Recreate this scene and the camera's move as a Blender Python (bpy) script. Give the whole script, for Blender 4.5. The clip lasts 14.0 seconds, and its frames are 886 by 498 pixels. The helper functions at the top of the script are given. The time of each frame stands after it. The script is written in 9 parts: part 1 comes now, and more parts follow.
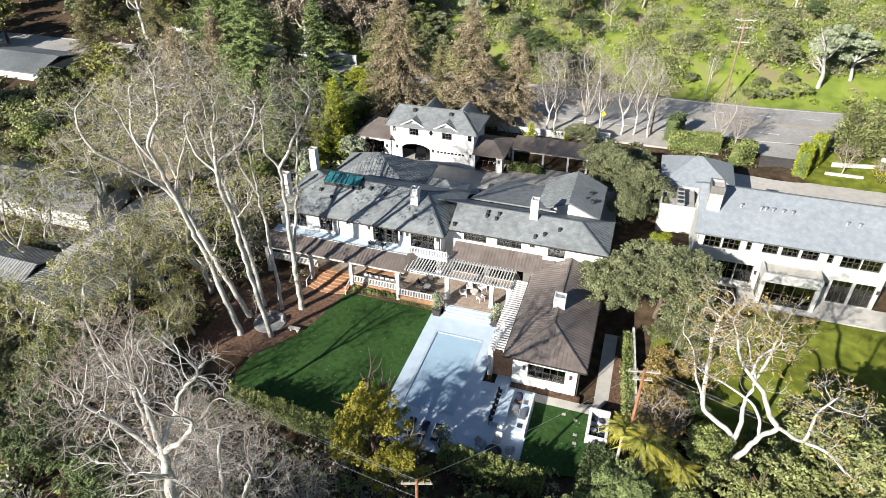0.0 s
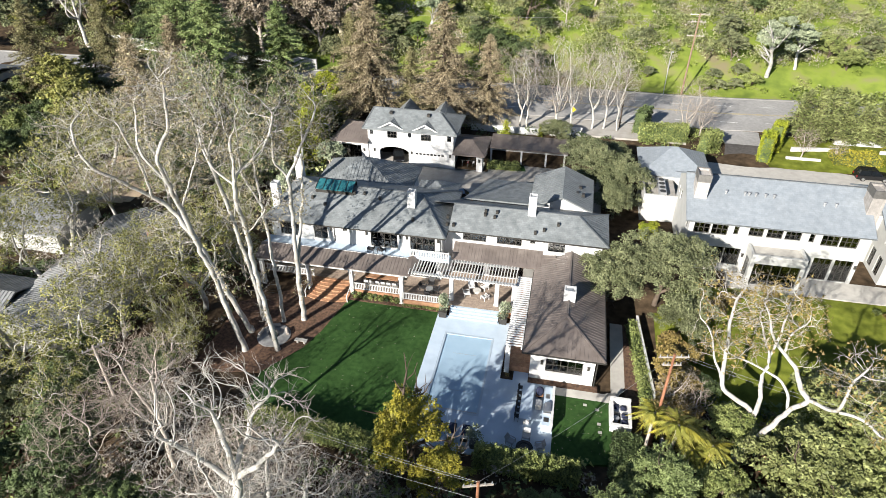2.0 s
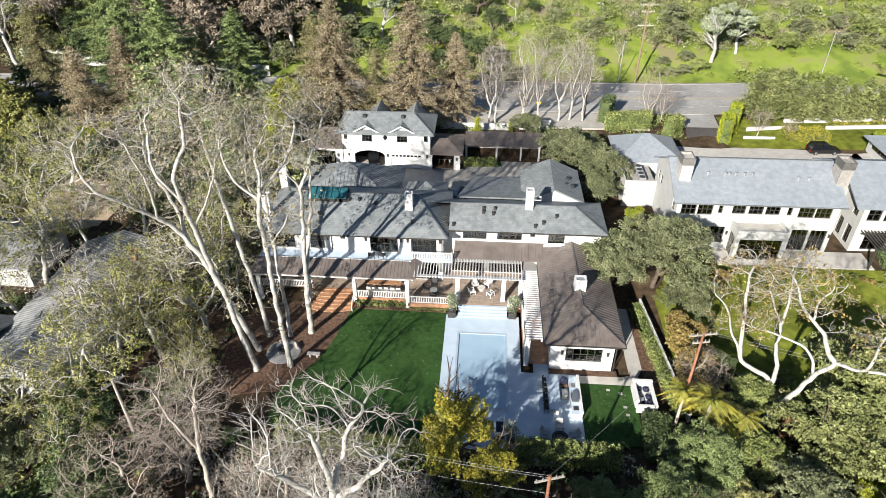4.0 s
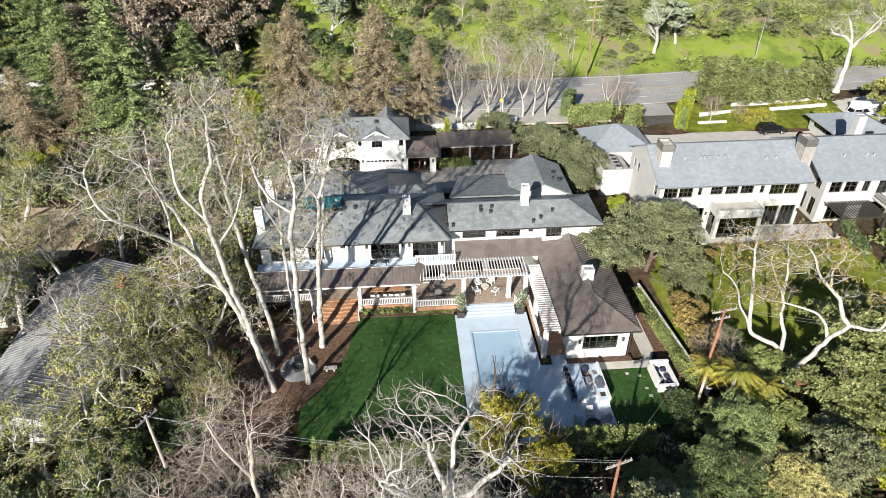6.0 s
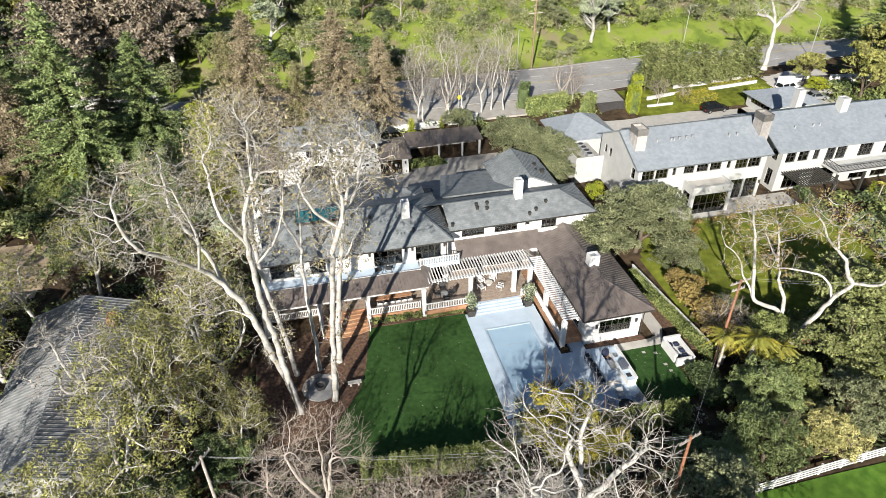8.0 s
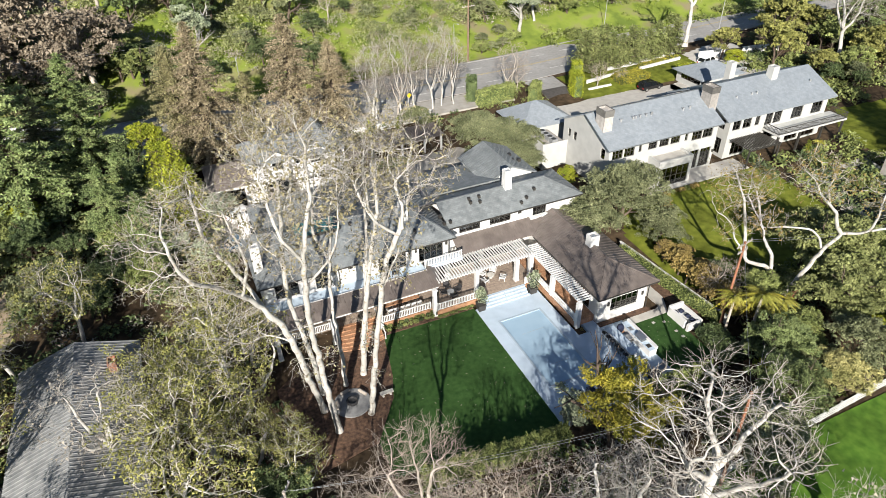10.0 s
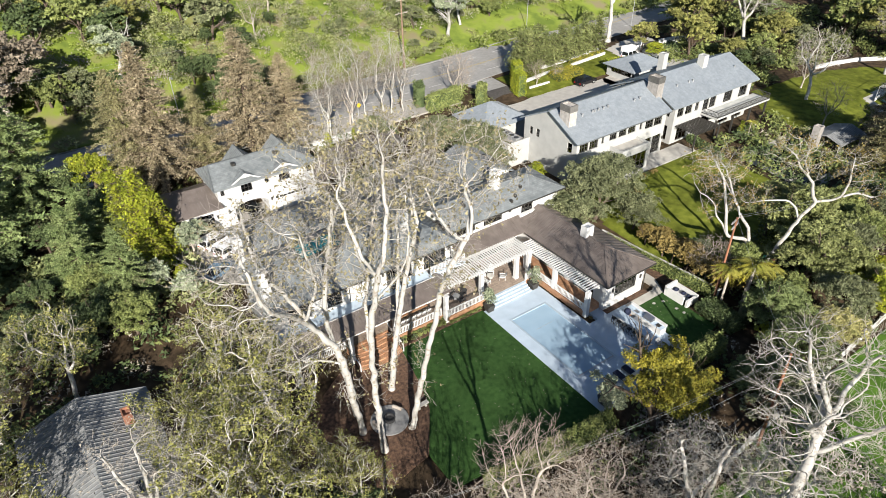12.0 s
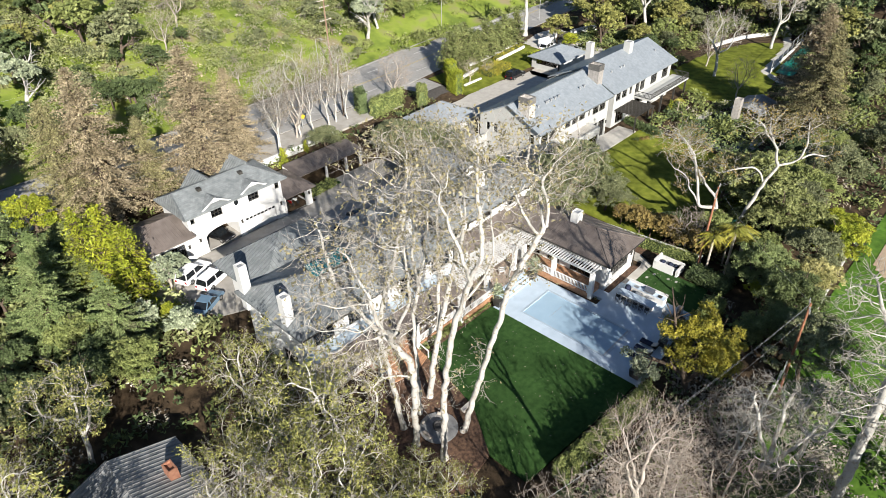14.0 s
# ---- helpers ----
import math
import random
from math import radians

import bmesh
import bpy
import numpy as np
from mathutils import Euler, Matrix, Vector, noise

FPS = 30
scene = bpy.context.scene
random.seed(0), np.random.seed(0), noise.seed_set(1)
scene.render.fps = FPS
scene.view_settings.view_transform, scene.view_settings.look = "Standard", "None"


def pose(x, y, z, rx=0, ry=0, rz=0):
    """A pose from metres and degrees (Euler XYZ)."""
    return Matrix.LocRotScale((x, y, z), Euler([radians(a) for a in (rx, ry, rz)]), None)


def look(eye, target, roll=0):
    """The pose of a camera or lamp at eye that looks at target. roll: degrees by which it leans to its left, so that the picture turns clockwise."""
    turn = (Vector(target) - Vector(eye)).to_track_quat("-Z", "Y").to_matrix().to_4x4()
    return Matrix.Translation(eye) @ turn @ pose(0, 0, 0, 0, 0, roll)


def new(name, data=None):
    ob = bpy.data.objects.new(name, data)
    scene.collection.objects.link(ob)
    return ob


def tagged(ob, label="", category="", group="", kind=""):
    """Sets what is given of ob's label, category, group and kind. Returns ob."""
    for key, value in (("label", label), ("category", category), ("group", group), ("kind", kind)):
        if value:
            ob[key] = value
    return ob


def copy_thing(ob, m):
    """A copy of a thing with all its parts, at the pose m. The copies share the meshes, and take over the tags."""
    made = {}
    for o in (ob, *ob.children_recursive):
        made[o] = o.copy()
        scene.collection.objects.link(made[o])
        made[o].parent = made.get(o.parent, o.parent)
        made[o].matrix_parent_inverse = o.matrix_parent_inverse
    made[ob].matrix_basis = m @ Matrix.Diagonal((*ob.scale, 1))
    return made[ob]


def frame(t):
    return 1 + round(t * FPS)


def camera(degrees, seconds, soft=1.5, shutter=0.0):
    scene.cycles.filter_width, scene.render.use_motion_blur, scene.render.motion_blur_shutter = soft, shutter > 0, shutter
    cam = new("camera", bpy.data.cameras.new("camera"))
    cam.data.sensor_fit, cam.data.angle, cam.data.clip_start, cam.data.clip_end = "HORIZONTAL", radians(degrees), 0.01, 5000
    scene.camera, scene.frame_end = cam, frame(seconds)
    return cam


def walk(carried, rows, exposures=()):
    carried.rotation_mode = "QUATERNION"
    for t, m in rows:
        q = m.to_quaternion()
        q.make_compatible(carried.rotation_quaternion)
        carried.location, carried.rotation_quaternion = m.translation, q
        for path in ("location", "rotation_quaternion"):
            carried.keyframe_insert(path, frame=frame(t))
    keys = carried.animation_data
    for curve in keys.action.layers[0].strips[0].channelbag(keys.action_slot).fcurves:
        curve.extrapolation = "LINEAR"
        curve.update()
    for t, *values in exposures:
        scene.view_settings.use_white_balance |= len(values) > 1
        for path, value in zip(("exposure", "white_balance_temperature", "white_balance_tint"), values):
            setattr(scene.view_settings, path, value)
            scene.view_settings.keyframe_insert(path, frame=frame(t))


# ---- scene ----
cam = camera(69.8, 14.0, soft=0.8)
PATH = [
    (0, (-0.37, 0.853, 49.367), (-0.886, 2.415, 48.228), -0.4),
    (0.5, (-2.151, 0.142, 49.388), (-2.621, 1.72, 48.252), 0.0),
    (1, (-3.993, -0.349, 49.412), (-4.417, 1.242, 48.276), 0.1),
    (1.5, (-5.854, -0.678, 49.439), (-6.23, 0.924, 48.302), 0.2),
    (2, (-7.739, -0.987, 49.471), (-8.067, 0.624, 48.333), 0.1),
    (2.5, (-9.715, -1.273, 49.486), (-9.992, 0.347, 48.347), 0.3),
    (3, (-11.772, -1.544, 49.487), (-11.998, 0.083, 48.346), 0.0),
    (5.5, (-22.942, -1.921, 49.368), (-22.885, -0.277, 48.231), 0.0),
    (6, (-25.137, -1.786, 49.375), (-25.025, -0.144, 48.239), -0.3),
    (6.5, (-27.344, -1.492, 49.399), (-27.177, 0.145, 48.261), -0.7),
    (7, (-29.756, -1.128, 49.436), (-29.526, 0.501, 48.299), -0.8),
    (7.5, (-32.438, -0.462, 49.466), (-32.139, 1.154, 48.325), -0.8),
    (8, (-35.284, 0.325, 49.48), (-34.913, 1.924, 48.337), -0.6),
    (10.3, (-47.513, 5.072, 49.393), (-46.823, 6.558, 48.245), -1.1),
    (10.5, (-48.578, 5.554, 49.392), (-47.86, 7.029, 48.249), -0.8),
    (11, (-51.186, 6.963, 49.378), (-50.399, 8.405, 48.237), -0.9),
    (11.5, (-53.764, 8.639, 49.333), (-52.907, 10.041, 48.192), -1.0),
    (12, (-56.321, 10.527, 49.275), (-55.395, 11.884, 48.135), -1.1),
    (12.5, (-58.868, 12.541, 49.236), (-57.873, 13.85, 48.097), -1.1),
    (13, (-61.354, 14.708, 49.213), (-60.292, 15.963, 48.074), -1.1),
    (13.5, (-63.825, 17.022, 49.213), (-62.699, 18.219, 48.074), -1.2),
    (14, (-66.295, 19.458, 49.217), (-65.105, 20.592, 48.078), -1.3),
]
walk(cam, [(t, look(eye, target, roll)) for t, eye, target, roll in PATH], exposures=[(0, 1.27, 6300, 10), (3, 1.2, 6310, 10), (6, 1.12, 6320, 10), (10, 1.03, 6360, 10), (12.5, 1.03, 6360, 10), (14, 1.13, 6330, 10)])

# ---- light ----
SUN_EL, SUN_AZ = 25.0, -153.0
world = bpy.data.worlds.new("sky")
scene.world = world
world.use_nodes = True
wn = world.node_tree.nodes
sky = wn.new("ShaderNodeTexSky")
sky.sky_type, sky.sun_disc = "NISHITA", False
sky.air_density, sky.dust_density = 0.9, 0.2
sky.sun_elevation, sky.sun_rotation = radians(SUN_EL), radians(SUN_AZ)
world.node_tree.links.new(sky.outputs[0], wn["Background"].inputs[0])
wn["Background"].inputs[1].default_value = 0.05
sun_data = bpy.data.lights.new("sun", "SUN")
sun_data.energy, sun_data.angle, sun_data.color = 5.0, radians(0.55), (1.0, 0.93, 0.82)
sun = new("sun", sun_data)
sun.matrix_world = look((90 * math.sin(radians(SUN_AZ)), 90 * math.cos(radians(SUN_AZ)), 90 * math.tan(radians(SUN_EL))), (0, 0, 0))
scene.view_settings.exposure = 0.0

# ---- materials ----


def mat(name, c1, c2, rough=0.7, scale=1.5, bump=0.0, bscale=12.0, metal=0.0, island=0.0, rand=0.0, big=0.25, bigscale=0.12, spec=0.4):
    """A material with two colours mixed by a noise, a slow drift of brightness and a fine relief."""
    m = bpy.data.materials.new(name)
    m.use_nodes = True
    nt = m.node_tree
    N, L = nt.nodes, nt.links
    p = N["Principled BSDF"]
    p.inputs["Roughness"].default_value, p.inputs["Metallic"].default_value = rough, metal
    p.inputs["Specular IOR Level"].default_value = spec
    g = N.new("ShaderNodeNewGeometry")
    n1 = N.new("ShaderNodeTexNoise")
    n1.inputs["Scale"].default_value, n1.inputs["Detail"].default_value = scale, 5
    L.new(g.outputs["Position"], n1.inputs["Vector"])
    r = N.new("ShaderNodeValToRGB")
    r.color_ramp.elements[0].position, r.color_ramp.elements[1].position = 0.32, 0.68
    r.color_ramp.elements[0].color, r.color_ramp.elements[1].color = (*c1, 1), (*c2, 1)
    L.new(n1.outputs["Fac"], r.inputs[0])
    n2 = N.new("ShaderNodeTexNoise")
    n2.inputs["Scale"].default_value, n2.inputs["Detail"].default_value = bigscale, 3
    L.new(g.outputs["Position"], n2.inputs["Vector"])
    mr = N.new("ShaderNodeMapRange")
    mr.inputs[1].default_value, mr.inputs[2].default_value = 0.3, 0.7
    mr.inputs[3].default_value, mr.inputs[4].default_value = 1 - big, 1 + big * 0.6
    L.new(n2.outputs["Fac"], mr.inputs[0])
    value = mr.outputs[0]
    for amount, source in ((island, g.outputs["Random Per Island"]), (rand, None)):
        if amount:
            if source is None:
                source = N.new("ShaderNodeObjectInfo").outputs["Random"]
            k = N.new("ShaderNodeMapRange")
            k.inputs[3].default_value, k.inputs[4].default_value = 1 - amount, 1 + amount
            L.new(source, k.inputs[0])
            mu = N.new("ShaderNodeMath")
            mu.operation = "MULTIPLY"
            L.new(value, mu.inputs[0]), L.new(k.outputs[0], mu.inputs[1])
            value = mu.outputs[0]
    h = N.new("ShaderNodeVectorMath")
    h.operation = "SCALE"
    L.new(r.outputs[0], h.inputs[0]), L.new(value, h.inputs["Scale"])
    L.new(h.outputs[0], p.inputs["Base Color"])
    if bump:
        n3 = N.new("ShaderNodeTexNoise")
        n3.inputs["Scale"].default_value, n3.inputs["Detail"].default_value = bscale, 4
        L.new(g.outputs["Position"], n3.inputs["Vector"])
        b = N.new("ShaderNodeBump")
        b.inputs["Strength"].default_value, b.inputs["Distance"].default_value = bump, 0.05
        L.new(n3.outputs["Fac"], b.inputs["Height"])
        L.new(b.outputs[0], p.inputs["Normal"])
    return m


def leafy(name, c1, c2, island=0.34, through_light=0.09, rand=0.14):
    """Leaves: the noise mixes two greens, every leaf has its own brightness, and light shines through."""
    m = mat(name, c1, c2, rough=0.6, scale=0.55, island=island, rand=rand, big=0.22, bigscale=0.3, spec=0.25)
    N, L = m.node_tree.nodes, m.node_tree.links
    p = N["Principled BSDF"]
    t = N.new("ShaderNodeBsdfTranslucent")
    L.new(p.inputs["Base Color"].links[0].from_socket, t.inputs["Color"])
    mix = N.new("ShaderNodeMixShader")
    mix.inputs[0].default_value = through_light
    L.new(p.outputs[0], mix.inputs[1]), L.new(t.outputs[0], mix.inputs[2])
    L.new(mix.outputs[0], N["Material Output"].inputs[0])
    return m


def rows_on(m, width, height, depth=0.35, shade=0.18, planks=False):
    """Adds courses (slates) or boards to a material: darker joints, tone from piece to piece, a relief."""
    nt = m.node_tree
    N, L = nt.nodes, nt.links
    p = N["Principled BSDF"]
    g = N.new("ShaderNodeNewGeometry")
    sep, nor = N.new("ShaderNodeSeparateXYZ"), N.new("ShaderNodeSeparateXYZ")
    L.new(g.outputs["Position"], sep.inputs[0]), L.new(g.outputs["Normal"], nor.inputs[0])
    ab = []
    for i in (0, 1):
        a = N.new("ShaderNodeMath")
        a.operation = "ABSOLUTE"
        L.new(nor.outputs[i], a.inputs[0])
        ab.append(a)
    gt = N.new("ShaderNodeMath")
    gt.operation = "GREATER_THAN"
    L.new(ab[0].outputs[0], gt.inputs[0]), L.new(ab[1].outputs[0], gt.inputs[1])
    u, v = N.new("ShaderNodeMix"), N.new("ShaderNodeMix")
    L.new(gt.outputs[0], u.inputs[0]), L.new(gt.outputs[0], v.inputs[0])
    L.new(sep.outputs[0], u.inputs[2]), L.new(sep.outputs[1], u.inputs[3])
    L.new(sep.outputs[1], v.inputs[2]), L.new(sep.outputs[0], v.inputs[3])
    c = N.new("ShaderNodeCombineXYZ")
    L.new(u.outputs[0], c.inputs[0]), L.new(v.outputs[0], c.inputs[1])
    br = N.new("ShaderNodeTexBrick")
    br.inputs["Scale"].default_value = 1.0
    br.inputs["Brick Width"].default_value, br.inputs["Row Height"].default_value = width, height
    br.inputs["Mortar Size"].default_value = 0.012
    br.inputs["Color1"].default_value, br.inputs["Color2"].default_value = (1 - shade,) * 3 + (1,), (1 + shade,) * 3 + (1,)
    br.inputs["Mortar"].default_value = (1 - depth,) * 3 + (1,)
    L.new(c.outputs[0], br.inputs["Vector"])
    base = p.inputs["Base Color"].links[0].from_socket
    mul = N.new("ShaderNodeVectorMath")
    mul.operation = "MULTIPLY"
    L.new(base, mul.inputs[0]), L.new(br.outputs["Color"], mul.inputs[1])
    L.new(mul.outputs[0], p.inputs["Base Color"])
    return m


def glass(name, tint=(0.75, 0.8, 0.8)):
    m = bpy.data.materials.new(name)
    m.use_nodes = True
    N, L = m.node_tree.nodes, m.node_tree.links
    t, gl, mix, fr = N.new("ShaderNodeBsdfTransparent"), N.new("ShaderNodeBsdfGlossy"), N.new("ShaderNodeMixShader"), N.new("ShaderNodeFresnel")
    t.inputs[0].default_value = (*tint, 1)
    gl.inputs["Roughness"].default_value = 0.03
    fr.inputs[0].default_value = 2.1
    L.new(fr.outputs[0], mix.inputs[0]), L.new(t.outputs[0], mix.inputs[1]), L.new(gl.outputs[0], mix.inputs[2])
    L.new(mix.outputs[0], N["Material Output"].inputs[0])
    return m


def bark_mottled(name, c1, c2, c3):
    m = mat(name, c1, c2, rough=0.8, scale=0.9, bump=0.3, bscale=6, big=0.15, bigscale=0.6)
    N, L = m.node_tree.nodes, m.node_tree.links
    p = N["Principled BSDF"]
    g, n, r = N.new("ShaderNodeNewGeometry"), N.new("ShaderNodeTexNoise"), N.new("ShaderNodeValToRGB")
    n.inputs["Scale"].default_value, n.inputs["Detail"].default_value = 2.6, 6
    L.new(g.outputs["Position"], n.inputs["Vector"]), L.new(n.outputs["Fac"], r.inputs[0])
    r.color_ramp.elements[0].position, r.color_ramp.elements[1].position = 0.56, 0.64
    mx = N.new("ShaderNodeMix")
    mx.data_type = "RGBA"
    L.new(r.outputs[0], mx.inputs[0]), L.new(p.inputs["Base Color"].links[0].from_socket, mx.inputs[6])
    mx.inputs[7].default_value = (*c3, 1)
    L.new(mx.outputs[2], p.inputs["Base Color"])
    return m


WHITE = mat("white_stucco", (0.539, 0.538, 0.530), (0.595, 0.593, 0.586), 0.85, 0.8, 0.15, 25, big=0.05)
WHITE_TRIM = mat("white_painted_wood", (0.558, 0.556, 0.549), (0.614, 0.612, 0.605), 0.5, 2.0, big=0.04)
SLATE = rows_on(mat("grey_slate", (0.15, 0.165, 0.17), (0.215, 0.23, 0.235), 0.55, 1.2, 0.15, 18, big=0.16, bigscale=0.3), 0.40, 0.26, 0.22, 0.11)
SLATE_PALE = rows_on(mat("pale_grey_slate", (0.20, 0.225, 0.25), (0.255, 0.28, 0.305), 0.5, 1.5, 0.1, 18, big=0.08, bigscale=0.2), 0.4, 0.26, 0.12, 0.05)
SEAM_GREY = mat("dark_grey_ribs", (0.10, 0.11, 0.115), (0.15, 0.16, 0.165), 0.5, 2)
BROWN_METAL = mat("brown_metal_roof", (0.115, 0.095, 0.085), (0.165, 0.14, 0.125), 0.45, 0.9, big=0.15, bigscale=0.25, metal=0.0, spec=0.6)
GREY_TIN = mat("weathered_grey_roofing", (0.17, 0.175, 0.18), (0.27, 0.275, 0.275), 0.6, 1.0, 0.1, 10, big=0.2)
STONE = rows_on(mat("chimney_limestone", (0.30, 0.28, 0.26), (0.40, 0.375, 0.35), 0.85, 2.5, 0.3, 14), 0.5, 0.3, 0.2, 0.1)
CREAM = mat("cream_stucco", (0.385, 0.386, 0.372), (0.44, 0.441, 0.424), 0.85, 0.8, 0.12, 25, big=0.06)
BRONZE = mat("dark_bronze", (0.03, 0.028, 0.025), (0.05, 0.046, 0.04), 0.45, 3, spec=0.5)
# dark tone stands in for shade inside rooms and beneath the deck
DARK = mat("interior_shade", (0.06, 0.055, 0.05), (0.10, 0.09, 0.08), 0.9, 1)
GLASS = glass("window_glass")
TEAL = mat("teal_glass_skylight", (0.02, 0.115, 0.135), (0.04, 0.17, 0.19), 0.15, 1.0, spec=0.7)
LAWN = mat("artificial_lawn", (0.024, 0.058, 0.015), (0.040, 0.088, 0.023), 0.95, 1.8, 0.6, 30, big=0.2, bigscale=0.25, spec=0.1)
GRASS = mat("grass", (0.092, 0.112, 0.014), (0.170, 0.192, 0.028), 0.95, 0.8, 0.6, 20, big=0.35, bigscale=0.2, spec=0.1)
PADDOCK = mat("paddock_grass", (0.050, 0.115, 0.013), (0.098, 0.185, 0.024), 0.9, 1.1, 0.5, 30, big=0.3, bigscale=0.25, spec=0.15)
CONCRETE = mat("pale_concrete", (0.385, 0.465, 0.55), (0.46, 0.545, 0.635), 0.8, 0.7, 0.1, 20, big=0.08)
KERB = mat("weathered_kerb", (0.20, 0.20, 0.19), (0.30, 0.295, 0.28), 0.9, 0.8, 0.2, 20, big=0.25)
PATHWAY = mat("sandy_concrete", (0.38, 0.36, 0.33), (0.46, 0.44, 0.40), 0.85, 1.2, 0.1, 20, big=0.1)
FLAGSTONE = mat("grey_flagstone", (0.17, 0.172, 0.175), (0.25, 0.25, 0.25), 0.85, 1.6, 0.2, 10, big=0.12)
COPING = mat("pale_pool_coping", (0.30, 0.37, 0.44), (0.36, 0.43, 0.50), 0.6, 1.0, big=0.05)
COVER = mat("pool_cover_fabric", (0.27, 0.385, 0.49), (0.31, 0.43, 0.535), 0.6, 0.5, 0.05, 6, big=0.05)
COURT = mat("courtyard_paving", (0.30, 0.28, 0.25), (0.38, 0.36, 0.33), 0.85, 0.9, 0.15, 12, big=0.12)
ASPHALT = mat("asphalt", (0.27, 0.262, 0.25), (0.335, 0.325, 0.31), 0.9, 2.0, 0.25, 30, big=0.15, bigscale=0.2)
DRIVE = mat("dark_drive", (0.05, 0.045, 0.042), (0.075, 0.07, 0.065), 0.85, 2.0, 0.2, 20)
PAINT = mat("road_paint", (0.55, 0.55, 0.53), (0.7, 0.7, 0.68), 0.8, 3)
PAINT_Y = mat("yellow_road_paint", (0.38, 0.30, 0.12), (0.44, 0.36, 0.18), 0.8, 3)
SOIL = mat("bark_mulch", (0.055, 0.033, 0.022), (0.165, 0.095, 0.06), 0.95, 3.0, 0.8, 12)
WOOD = rows_on(mat("cedar_deck", (0.30, 0.155, 0.085), (0.42, 0.24, 0.14), 0.6, 2.2, 0.1, 20, big=0.12), 2.6, 0.15, 0.4, 0.15)
WOOD_GREY = rows_on(mat("weathered_deck", (0.26, 0.20, 0.16), (0.36, 0.29, 0.23), 0.7, 2.2, 0.1, 20, big=0.12), 2.6, 0.15, 0.35, 0.14)
POLE_DARK = mat("weathered_pole_wood", (0.17, 0.11, 0.075), (0.26, 0.18, 0.13), 0.9, 3, 0.4, 12)
POLE_WOOD = mat("utility_pole_wood", (0.20, 0.085, 0.045), (0.30, 0.14, 0.08), 0.9, 3, 0.4, 12)
WEAVE = mat("dark_wicker", (0.02, 0.02, 0.022), (0.04, 0.04, 0.042), 0.7, 8)
NAVY = mat("navy_cushion", (0.012, 0.016, 0.04), (0.022, 0.03, 0.065), 0.9, 4)
FABRIC = mat("pale_fabric", (0.5, 0.48, 0.44), (0.6, 0.58, 0.54), 0.95, 4)
STEEL = mat("brushed_steel", (0.5, 0.5, 0.5), (0.6, 0.6, 0.6), 0.3, 4, metal=0.9)
GALV = mat("galvanised_metal", (0.35, 0.36, 0.37), (0.42, 0.43, 0.44), 0.45, 4, metal=0.4)
RUBBER = mat("tyre_rubber", (0.015, 0.015, 0.015), (0.025, 0.025, 0.025), 0.8, 5)
CAR_WHITE = mat("white_car_paint", (0.72, 0.73, 0.75), (0.76, 0.77, 0.79), 0.15, 1, spec=0.6, big=0.02)
CAR_BLACK = mat("black_car_paint", (0.008, 0.008, 0.009), (0.012, 0.012, 0.013), 0.12, 1, spec=0.6)
CAR_BLUE = mat("grey_blue_car_paint", (0.10, 0.17, 0.24), (0.13, 0.20, 0.28), 0.2, 1, spec=0.6)
CAR_SILVER = mat("silver_car_paint", (0.38, 0.40, 0.42), (0.42, 0.44, 0.46), 0.2, 1, metal=0.5)
CAR_GLASS = mat("dark_car_glass", (0.008, 0.01, 0.012), (0.012, 0.014, 0.016), 0.06, 1, spec=0.8)
LAMP_RED = mat("red_lamp_lens", (0.25, 0.01, 0.01), (0.3, 0.015, 0.012), 0.2, 3)
TEAL_PLASTIC = mat("green_plastic", (0.0, 0.13, 0.10), (0.005, 0.17, 0.13), 0.35, 2)
BRICK = rows_on(mat("brick_chimney", (0.28, 0.12, 0.075), (0.38, 0.19, 0.12), 0.9, 3, 0.3, 12), 0.22, 0.075, 0.3, 0.15)
YELLOW = mat("yellow_sign_paint", (0.6, 0.42, 0.02), (0.65, 0.46, 0.03), 0.5, 3)
POOL_DARK = mat("dark_pool_water", (0.008, 0.012, 0.016), (0.014, 0.02, 0.026), 0.06, 1.0, 0.05, 3, spec=0.5)
SAND = mat("bare_sandy_earth", (0.33, 0.25, 0.17), (0.42, 0.33, 0.23), 0.95, 1.2, 0.4, 8)

BARK_WHITE = bark_mottled("sycamore_bark", (0.375, 0.36, 0.33), (0.475, 0.46, 0.43), (0.285, 0.255, 0.215))
BARK_GREY = mat("grey_twig_bark", (0.29, 0.255, 0.22), (0.45, 0.40, 0.35), 0.9, 1.5, 0.3, 8)
BARK_BROWN = mat("brown_bark", (0.07, 0.05, 0.037), (0.13, 0.10, 0.075), 0.95, 2.0, 0.5, 8)
LEAF_OAK = leafy("oak_leaves", (0.092, 0.106, 0.050), (0.232, 0.248, 0.128))
LEAF_GREEN = leafy("green_leaves", (0.120, 0.150, 0.044), (0.272, 0.305, 0.102))
LEAF_DARK = leafy("dark_green_leaves", (0.050, 0.074, 0.030), (0.128, 0.168, 0.064))
LEAF_BRIGHT = leafy("bright_green_leaves", (0.16, 0.205, 0.018), (0.32, 0.335, 0.03))
LEAF_YELLOW = leafy("yellow_green_leaves", (0.15, 0.155, 0.024), (0.38, 0.325, 0.038))
LEAF_SYC = leafy("sparse_olive_leaves", (0.135, 0.143, 0.040), (0.32, 0.312, 0.095))
LEAF_BROWN = leafy("browning_needles", (0.20, 0.165, 0.098), (0.39, 0.325, 0.215))
LEAF_FIR = leafy("olive_brown_needles", (0.152, 0.143, 0.066), (0.31, 0.285, 0.145))
